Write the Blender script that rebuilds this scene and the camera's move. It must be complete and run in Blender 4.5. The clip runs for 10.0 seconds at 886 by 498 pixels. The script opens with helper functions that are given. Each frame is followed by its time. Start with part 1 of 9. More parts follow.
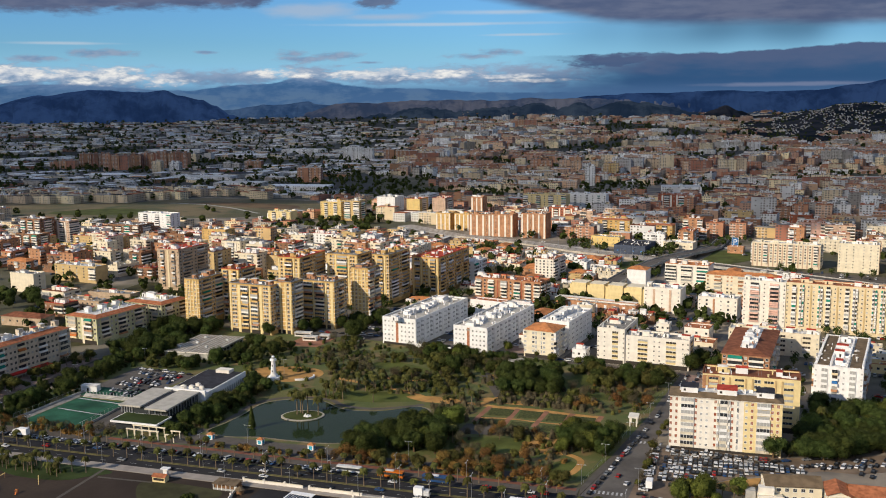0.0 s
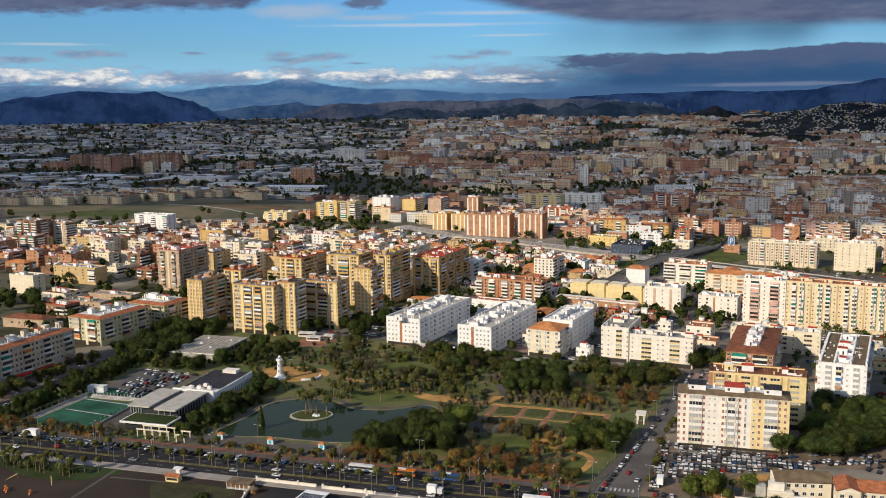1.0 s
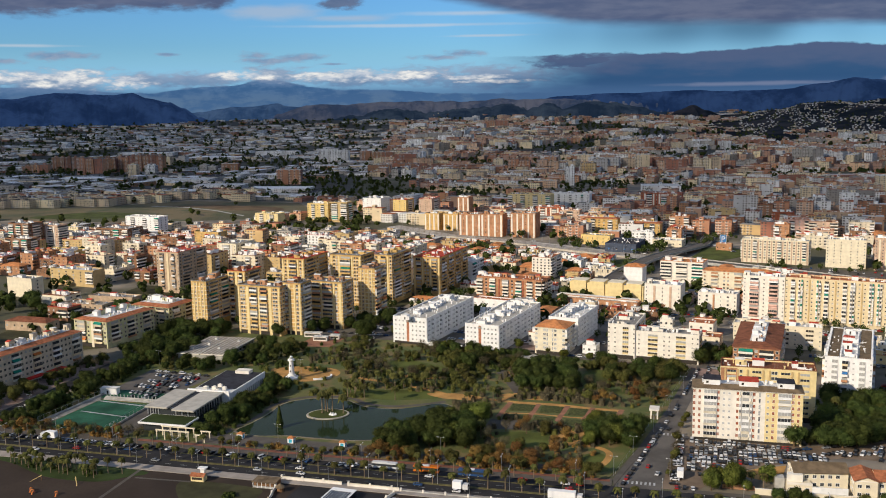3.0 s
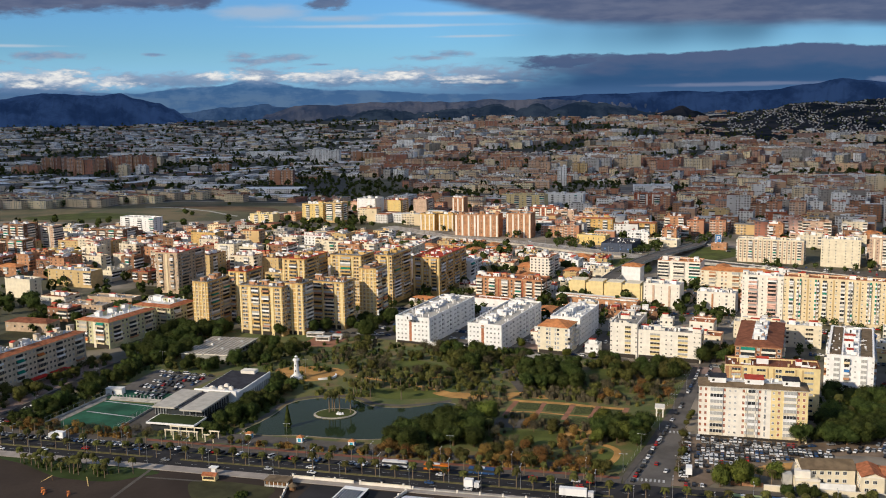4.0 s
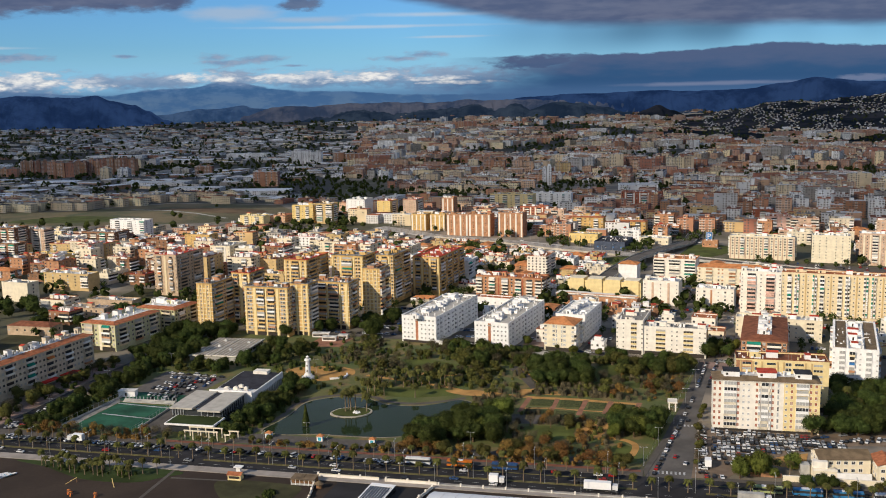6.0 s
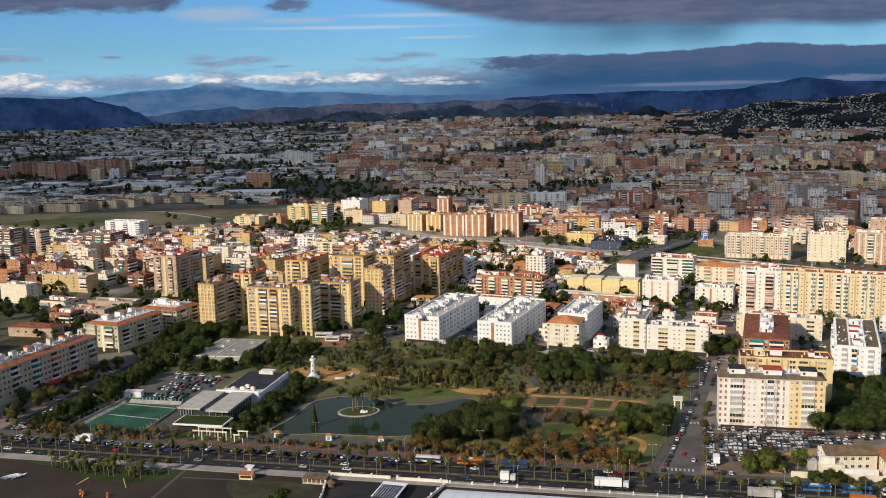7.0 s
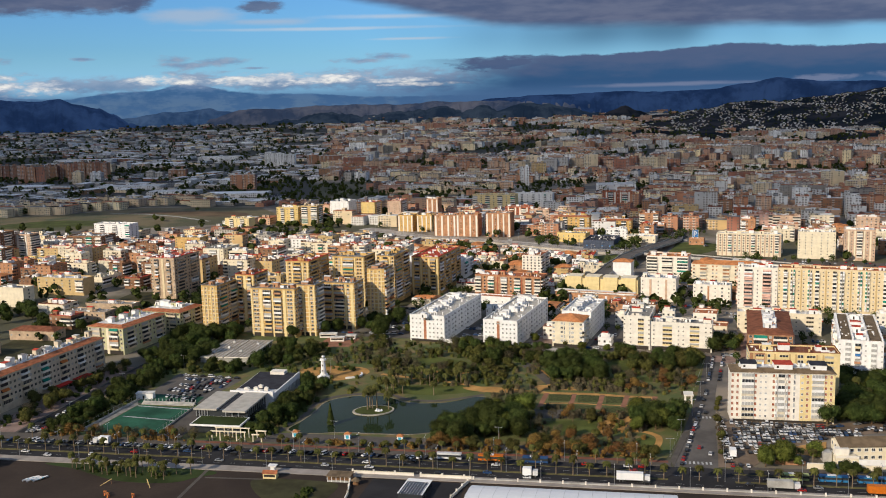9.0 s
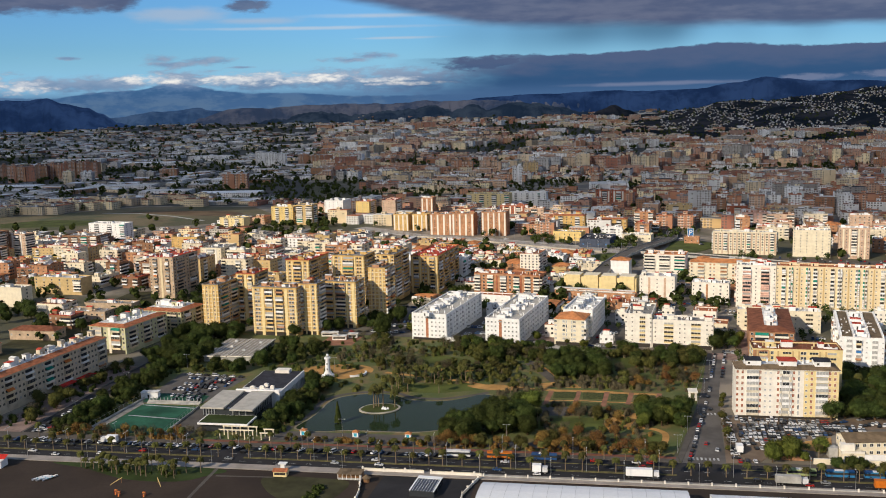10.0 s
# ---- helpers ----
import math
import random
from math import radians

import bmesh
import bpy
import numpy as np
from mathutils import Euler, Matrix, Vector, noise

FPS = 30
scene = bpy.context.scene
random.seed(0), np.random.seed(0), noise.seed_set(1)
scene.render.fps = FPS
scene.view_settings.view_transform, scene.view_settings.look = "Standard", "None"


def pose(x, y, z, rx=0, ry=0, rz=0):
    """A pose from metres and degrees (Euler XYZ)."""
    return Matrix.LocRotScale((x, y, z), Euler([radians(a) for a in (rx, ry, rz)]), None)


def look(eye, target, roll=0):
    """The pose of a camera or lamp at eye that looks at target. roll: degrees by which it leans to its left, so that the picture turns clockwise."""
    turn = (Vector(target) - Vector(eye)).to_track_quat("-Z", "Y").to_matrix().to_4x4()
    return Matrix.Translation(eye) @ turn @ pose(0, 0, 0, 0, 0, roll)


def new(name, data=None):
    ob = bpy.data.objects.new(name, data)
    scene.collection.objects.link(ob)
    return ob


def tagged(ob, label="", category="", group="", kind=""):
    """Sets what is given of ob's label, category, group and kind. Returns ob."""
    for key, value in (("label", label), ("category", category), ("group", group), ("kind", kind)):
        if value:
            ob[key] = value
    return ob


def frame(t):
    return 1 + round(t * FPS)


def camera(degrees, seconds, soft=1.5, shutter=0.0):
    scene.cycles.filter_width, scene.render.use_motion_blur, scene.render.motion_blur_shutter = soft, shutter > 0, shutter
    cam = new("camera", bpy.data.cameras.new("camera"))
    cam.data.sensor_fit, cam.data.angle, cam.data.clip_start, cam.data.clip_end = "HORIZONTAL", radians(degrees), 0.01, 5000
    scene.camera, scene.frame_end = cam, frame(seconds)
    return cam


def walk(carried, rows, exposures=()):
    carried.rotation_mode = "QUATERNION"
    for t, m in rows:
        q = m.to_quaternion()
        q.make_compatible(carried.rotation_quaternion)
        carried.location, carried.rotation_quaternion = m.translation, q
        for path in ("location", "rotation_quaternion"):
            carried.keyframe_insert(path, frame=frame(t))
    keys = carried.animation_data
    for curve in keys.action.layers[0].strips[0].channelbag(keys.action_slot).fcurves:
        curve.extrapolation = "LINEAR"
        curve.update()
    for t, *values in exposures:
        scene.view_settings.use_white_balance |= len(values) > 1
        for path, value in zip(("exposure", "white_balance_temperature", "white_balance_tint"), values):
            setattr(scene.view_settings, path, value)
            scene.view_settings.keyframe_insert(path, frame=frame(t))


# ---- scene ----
cam = camera(50.0, 10.0, 1.0)

PATH = [
    (0, (9.354, 2.25, 149.904), (9.328, 4.226, 149.596), -0.6),
    (0.5, (5.061, 0.774, 149.946), (5.046, 2.75, 149.639), -0.7),
    (1, (0.423, -0.506, 149.989), (0.42, 1.47, 149.682), -0.7),
    (1.5, (-4.256, -1.703, 150.045), (-4.246, 0.274, 149.738), -0.8),
    (2, (-8.595, -2.895, 150.163), (-8.573, -0.919, 149.856), -0.8),
    (2.5, (-13.074, -4.091, 150.321), (-13.041, -2.115, 150.014), -0.9),
    (4, (-26.959, -7.475, 150.634), (-26.888, -5.5, 150.328), -0.9),
    (4.5, (-31.704, -8.483, 150.705), (-31.62, -6.509, 150.399), -1.0),
    (5, (-36.457, -9.424, 150.808), (-36.36, -7.45, 150.503), -1.0),
    (5.5, (-41.373, -10.353, 150.923), (-41.263, -8.379, 150.617), -1.1),
    (7, (-55.005, -12.887, 151.0), (-54.859, -10.916, 150.695), -1.3),
    (7.5, (-59.708, -13.702, 151.082), (-59.549, -11.731, 150.777), -1.3),
    (8, (-64.475, -14.35, 151.131), (-64.303, -12.381, 150.826), -1.4),
    (8.5, (-69.191, -14.951, 151.145), (-69.007, -12.983, 150.84), -1.4),
    (9, (-74.077, -15.521, 151.213), (-73.879, -13.554, 150.909), -1.5),
    (9.5, (-78.399, -16.011, 151.255), (-78.19, -14.045, 150.95), -1.5),
    (10, (-83.104, -16.384, 151.265), (-82.881, -14.42, 150.959), -1.5),
]
walk(cam, [(t, look(eye, target, roll)) for t, eye, target, roll in PATH])

# ---- world, sun, exposure ----
SUN_TO = Vector((-0.80, -0.60, 0.0))          # ground direction towards the sun
SUN_EL = radians(27)
world = bpy.data.worlds.new("world")
scene.world = world
world.use_nodes = True


class Tree:
    """Small helper that strings shader nodes together."""

    def __init__(self, nt):
        self.nt = nt
        nt.nodes.clear()

    def node(self, kind):
        return self.nt.nodes.new(kind)

    def link(self, value, socket):
        if hasattr(value, "links"):
            self.nt.links.new(value, socket)
        elif value is not None:
            socket.default_value = value

    def math(self, op, a, b=None, c=None, clamp=False):
        n = self.node("ShaderNodeMath")
        n.operation, n.use_clamp = op, clamp
        for v, s in zip((a, b, c), n.inputs):
            self.link(v, s)
        return n.outputs[0]

    def step(self, x, lo, hi):
        n = self.node("ShaderNodeMapRange")
        n.interpolation_type = "SMOOTHSTEP"
        self.link(x, n.inputs[0]), self.link(lo, n.inputs[1]), self.link(hi, n.inputs[2])
        return n.outputs[0]

    def mix(self, fac, a, b, blend="MIX"):
        n = self.node("ShaderNodeMix")
        n.data_type, n.blend_type = "RGBA", blend
        self.link(fac, n.inputs[0])
        for v, s in ((a, n.inputs[6]), (b, n.inputs[7])):
            self.link((*v, 1) if isinstance(v, tuple) and len(v) == 3 else v, s)
        return n.outputs[2]

    def noise(self, vec, scale, detail=4, rough=0.55):
        n = self.node("ShaderNodeTexNoise")
        self.link(vec, n.inputs["Vector"])
        n.inputs["Scale"].default_value, n.inputs["Detail"].default_value, n.inputs["Roughness"].default_value = scale, detail, rough
        return n.outputs["Fac"]

    def xyz(self, x, y, z):
        n = self.node("ShaderNodeCombineXYZ")
        for v, s in zip((x, y, z), n.inputs):
            self.link(v, s)
        return n.outputs[0]


w = Tree(world.node_tree)
coord = w.node("ShaderNodeTexCoord").outputs["Generated"]
split = w.node("ShaderNodeSeparateXYZ")
w.link(coord, split.inputs[0])
az = w.math("MULTIPLY", w.math("ARCTAN2", split.outputs[0], split.outputs[1]), 57.296)
el = w.math("MULTIPLY", w.math("ARCSINE", split.outputs[2]), 57.296)
sky = w.node("ShaderNodeTexSky")
sky.sky_type, sky.sun_disc = "NISHITA", False
sky.sun_elevation, sky.sun_rotation = SUN_EL, math.atan2(SUN_TO.x, SUN_TO.y)
sky.air_density, sky.dust_density, sky.ozone_density = 1.0, 0.3, 2.0
clear = w.mix(1.0, w.mix(1.0, sky.outputs[0], (0.085, 0.085, 0.085), "MULTIPLY"), (0.37, 0.70, 1.12), "MULTIPLY")
# noise stretched along the horizon
def sky_noise(sa, se, seed, detail=6):
    return w.math("SUBTRACT", w.noise(w.xyz(w.math("MULTIPLY", az, sa), w.math("MULTIPLY", el, se), seed), 2.0, detail, 0.6), 0.5)


n1, n2, n3 = sky_noise(0.10, 0.45, 0.0, 3), sky_noise(0.30, 1.1, 3.0, 4), sky_noise(0.55, 1.5, 8.0, 5)
ragged = w.math("ADD", w.math("MULTIPLY", n2, 1.5), w.math("MULTIPLY", n3, 1.3))
calm = w.math("ADD", w.math("MULTIPLY", n1, 0.8), w.math("MULTIPLY", n2, 0.5))


def bump(a, width, height):
    """A rounded rise of an edge round one bearing."""
    q = w.math("DIVIDE", w.math("SUBTRACT", az, a), width)
    return w.math("DIVIDE", height, w.math("ADD", 1.0, w.math("MULTIPLY", w.math("MULTIPLY", q, q), w.math("ADD", 1.0, w.math("MULTIPLY", q, q)))))


def total(*terms):
    out = terms[0]
    for term in terms[1:]:
        out = w.math("ADD", out, term)
    return out


def cloud(a, e, wide, high, edge=None, soft=0.8):
    """A ragged cloud at a bearing and a height, in degrees."""
    p, q = w.math("DIVIDE", w.math("SUBTRACT", az, a), wide), w.math("DIVIDE", w.math("SUBTRACT", el, e), high)
    d = w.math("SQRT", w.math("ADD", w.math("MULTIPLY", p, p), w.math("MULTIPLY", q, q)))
    return w.step(w.math("ADD", w.math("SUBTRACT", 1.0, d), ragged if edge is None else edge), 0.0, soft)


def most(*terms):
    out = terms[0]
    for term in terms[1:]:
        out = w.math("MAXIMUM", out, term)
    return out


# paler towards the horizon, bluish haze low over the hills
clear = w.mix(w.step(el, 3.6, 1.2), clear, (0.20, 0.42, 0.60))
clear = w.mix(w.math("MULTIPLY", w.step(el, 1.5, 0.5), 0.85), clear, (0.070, 0.145, 0.270))
# the farthest range, painted on the sky with pale blue haze and relief in its colours
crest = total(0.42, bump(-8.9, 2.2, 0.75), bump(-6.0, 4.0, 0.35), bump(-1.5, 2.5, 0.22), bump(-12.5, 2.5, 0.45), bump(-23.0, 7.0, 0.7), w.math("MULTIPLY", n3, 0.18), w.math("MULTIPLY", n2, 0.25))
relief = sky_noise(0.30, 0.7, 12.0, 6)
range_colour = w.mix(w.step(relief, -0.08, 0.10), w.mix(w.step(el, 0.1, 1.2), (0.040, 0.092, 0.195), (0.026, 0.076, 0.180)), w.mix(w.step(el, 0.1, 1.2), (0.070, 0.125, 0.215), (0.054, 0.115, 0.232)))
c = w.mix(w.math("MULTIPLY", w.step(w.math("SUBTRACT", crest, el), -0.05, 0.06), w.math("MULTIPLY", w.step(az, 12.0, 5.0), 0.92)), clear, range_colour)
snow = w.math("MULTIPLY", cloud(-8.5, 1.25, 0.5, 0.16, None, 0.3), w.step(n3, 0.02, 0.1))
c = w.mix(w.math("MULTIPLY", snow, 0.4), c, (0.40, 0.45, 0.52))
# clouds lying along the range: blue-grey bodies with lit tops
fuller = w.math("ADD", ragged, 0.18)
body = most(cloud(-20.5, 1.38, 5.0, 0.80, fuller), cloud(-25.0, 1.5, 4.5, 0.8, fuller), cloud(-15.5, 1.50, 3.6, 0.42, fuller), cloud(-12.8, 1.45, 3.6, 0.52, fuller), cloud(-8.3, 1.60, 2.4, 0.62, fuller), cloud(-4.0, 1.45, 4.4, 0.55, fuller), cloud(0.5, 1.50, 4.2, 0.60, fuller), cloud(4.2, 1.40, 4.6, 0.80, fuller))
c = w.mix(w.math("MULTIPLY", body, 0.88), c, w.mix(w.step(total(el, w.math("MULTIPLY", n3, 1.2)), 0.9, 1.9), (0.098, 0.165, 0.285), (0.205, 0.260, 0.365)))
white = most(cloud(-20.0, 1.58, 2.8, 0.52, fuller), cloud(-17.2, 1.35, 1.8, 0.44, fuller), cloud(-24.0, 1.7, 2.6, 0.44, fuller), cloud(-10.3, 1.68, 2.0, 0.28, fuller), cloud(-4.6, 1.60, 3.8, 0.36, fuller), cloud(-0.8, 1.58, 3.2, 0.32, fuller), cloud(2.8, 1.42, 2.6, 0.17, fuller), cloud(4.8, 1.14, 2.4, 0.12, fuller))
c = w.mix(w.math("MULTIPLY", white, w.math("MULTIPLY", w.step(n3, -0.24, 0.12), 0.92)), c, w.mix(w.step(n2, -0.1, 0.15), (0.44, 0.48, 0.54), (0.72, 0.70, 0.66)))
# small grey clouds in the clear belt
puff = most(cloud(-20.0, 2.84, 3.2, 0.28), cloud(-23.5, 2.5, 1.8, 0.28), cloud(-9.4, 2.82, 1.2, 0.34), cloud(-8.9, 2.50, 2.2, 0.26), cloud(-7.0, 2.64, 1.9, 0.34), cloud(2.7, 2.80, 1.7, 0.28), cloud(1.2, 2.58, 2.1, 0.22), cloud(-14.4, 2.9, 0.9, 0.12), cloud(-5.0, 2.28, 1.0, 0.11))
c = w.mix(w.math("MULTIPLY", puff, 0.78), c, w.mix(w.step(n3, -0.15, 0.15), (0.135, 0.190, 0.315), (0.225, 0.260, 0.355)))
# thin white streaks
streak = most(cloud(-0.5, 4.45, 10.0, 0.15, calm, 0.9), cloud(4.0, 3.80, 3.4, 0.12, calm, 0.9), cloud(3.2, 5.10, 6.0, 0.20, calm, 1.0), cloud(-22.0, 3.35, 4.0, 0.12, calm, 1.0))
c = w.mix(w.math("MULTIPLY", streak, 0.62), c, (0.42, 0.47, 0.53))
pale = most(cloud(-8.2, 5.25, 3.8, 0.62, calm, 0.7), cloud(-4.0, 4.9, 3.6, 0.30, calm, 0.9))
c = w.mix(w.math("MULTIPLY", pale, 0.62), c, (0.33, 0.38, 0.46))
# rain veil hanging below the deck in the east
veil = w.math("MULTIPLY", w.math("MULTIPLY", w.step(az, 1.0, 15.0), w.step(el, 1.6, 3.9)), w.math("ADD", 0.40, w.math("MULTIPLY", w.step(sky_noise(0.07, 0.06, 4.0, 1), -0.16, 0.16), 0.60)))
c = w.mix(veil, c, (0.070, 0.165, 0.270))
# dark bank to the east: rounded tops, its base fading into rain
edge = total(2.58, bump(22.5, 4.0, 0.34), bump(10.5, 2.5, 0.12), w.math("MULTIPLY", n2, 0.30), w.math("MULTIPLY", n3, 0.26))
bank = w.math("MULTIPLY", w.step(w.math("SUBTRACT", edge, el), -0.02, 0.10), most(cloud(9.4, 2.20, 4.2, 0.85, w.math("MULTIPLY", ragged, 0.6), 0.7), w.step(total(az, w.math("MULTIPLY", n1, 7.0), w.math("MULTIPLY", el, -1.2)), 0.0, 10.0)))
fold = w.step(total(el, w.math("MULTIPLY", n1, 1.8), w.math("MULTIPLY", n2, 0.9)), 1.1, 2.5)
bank_colour = w.mix(fold, (0.020, 0.060, 0.146), (0.058, 0.082, 0.160))
bank_colour = w.mix(w.math("MULTIPLY", w.step(el, 1.2, 0.3), 0.8), bank_colour, (0.050, 0.105, 0.215))
c = w.mix(w.math("MULTIPLY", bank, 0.97), c, bank_colour)
slot = most(cloud(19.0, 0.74, 6.5, 0.17, w.math("MULTIPLY", calm, 1.4), 0.8), cloud(27.4, 0.86, 2.4, 0.24, ragged, 0.7), cloud(31.5, 0.95, 2.2, 0.26, ragged, 0.7))
c = w.mix(w.math("MULTIPLY", slot, 0.46), c, (0.205, 0.225, 0.320))
# grey deck overhead: it begins above the clear belt
rim = total(4.20, w.math("MULTIPLY", w.math("SUBTRACT", az, 10.0), -0.036), w.math("MULTIPLY", w.math("MAXIMUM", w.math("SUBTRACT", 9.0, az), 0.0), 0.17), w.math("MULTIPLY", n1, 0.5))
west_rim = total(5.25, bump(-23.0, 5.0, -0.45), w.math("MULTIPLY", w.math("MAXIMUM", w.math("ADD", az, 11.5), 0.0), 0.6), w.math("MULTIPLY", ragged, 0.55))
over = most(w.step(w.math("SUBTRACT", el, rim), -0.12, 0.55), w.step(w.math("SUBTRACT", el, west_rim), -0.1, 0.5), w.math("MULTIPLY", cloud(-4.4, 5.8, 1.6, 0.55, ragged, 0.6), 0.9), w.step(el, 6.2, 7.5))
over_colour = w.mix(w.step(total(n1, w.math("MULTIPLY", n2, 0.5)), -0.15, 0.2), (0.062, 0.081, 0.150), (0.102, 0.118, 0.185))
# above the view the deck is brightened to add fill in shaded parts
over_colour = w.mix(w.step(el, 8.0, 18.0), over_colour, (0.42, 0.445, 0.51))
c = w.mix(w.math("MULTIPLY", w.math("MULTIPLY", over, 0.96), w.step(el, 60.0, 8.0)), c, over_colour)
back = w.node("ShaderNodeBackground")
w.link(c, back.inputs[0])
back.inputs[1].default_value = 1.3
w.link(back.outputs[0], w.node("ShaderNodeOutputWorld").inputs[0])

lamp = bpy.data.lights.new("sun", "SUN")
lamp.energy, lamp.angle, lamp.color = 4.55, radians(0.6), (1.0, 0.865, 0.68)
sun = new("sun", lamp)
to_sun = SUN_TO.normalized() * math.cos(SUN_EL) + Vector((0, 0, math.sin(SUN_EL)))
sun.matrix_world = look(to_sun * 900 + Vector((0, 0, 100)), (0, 0, 100))

# ---- materials ----
def mat(name, base, rough=0.85, var=0.25, scale=0.3, fine=3.0, bump=0.0, metal=0.0, tint=None, rand=0.0, spec=0.15):
    """Painted or mineral surface: base colour with coarse stains and fine grain, in metres."""
    m = bpy.data.materials.new(name)
    m.use_nodes = True
    t = Tree(m.node_tree)
    out = t.node("ShaderNodeOutputMaterial")
    b = t.node("ShaderNodeBsdfPrincipled")
    pos = t.node("ShaderNodeTexCoord").outputs["Object"]
    big, small = t.noise(pos, scale, 3), t.noise(pos, fine, 3)
    dark = tuple(v * (1 - var) for v in base)
    other = tint or tuple(min(1, v * (1 + var)) for v in base)
    col = t.mix(t.step(big, 0.3, 0.7), dark, other)
    col = t.mix(t.math("MULTIPLY", t.step(small, 0.35, 0.75), 0.5), col, base)
    if rand:
        r = t.node("ShaderNodeObjectInfo").outputs["Random"]
        h = t.node("ShaderNodeHueSaturation")
        t.link(t.math("ADD", 1 - rand, t.math("MULTIPLY", r, 2 * rand)), h.inputs["Value"])
        t.link(t.math("ADD", 0.5 - rand * 0.07, t.math("MULTIPLY", r, rand * 0.14)), h.inputs["Hue"])
        t.link(col, h.inputs["Color"])
        col = h.outputs[0]
    t.link(col, b.inputs["Base Color"])
    t.link(t.math("ADD", rough - 0.08, t.math("MULTIPLY", small, 0.16)), b.inputs["Roughness"])
    b.inputs["Metallic"].default_value = metal
    b.inputs["Specular IOR Level"].default_value = spec
    if bump:
        n = t.node("ShaderNodeBump")
        n.inputs["Strength"].default_value, n.inputs["Distance"].default_value = bump, 0.1
        t.link(small, n.inputs["Height"])
        t.link(n.outputs[0], b.inputs["Normal"])
    t.link(b.outputs[0], out.inputs[0])
    return m


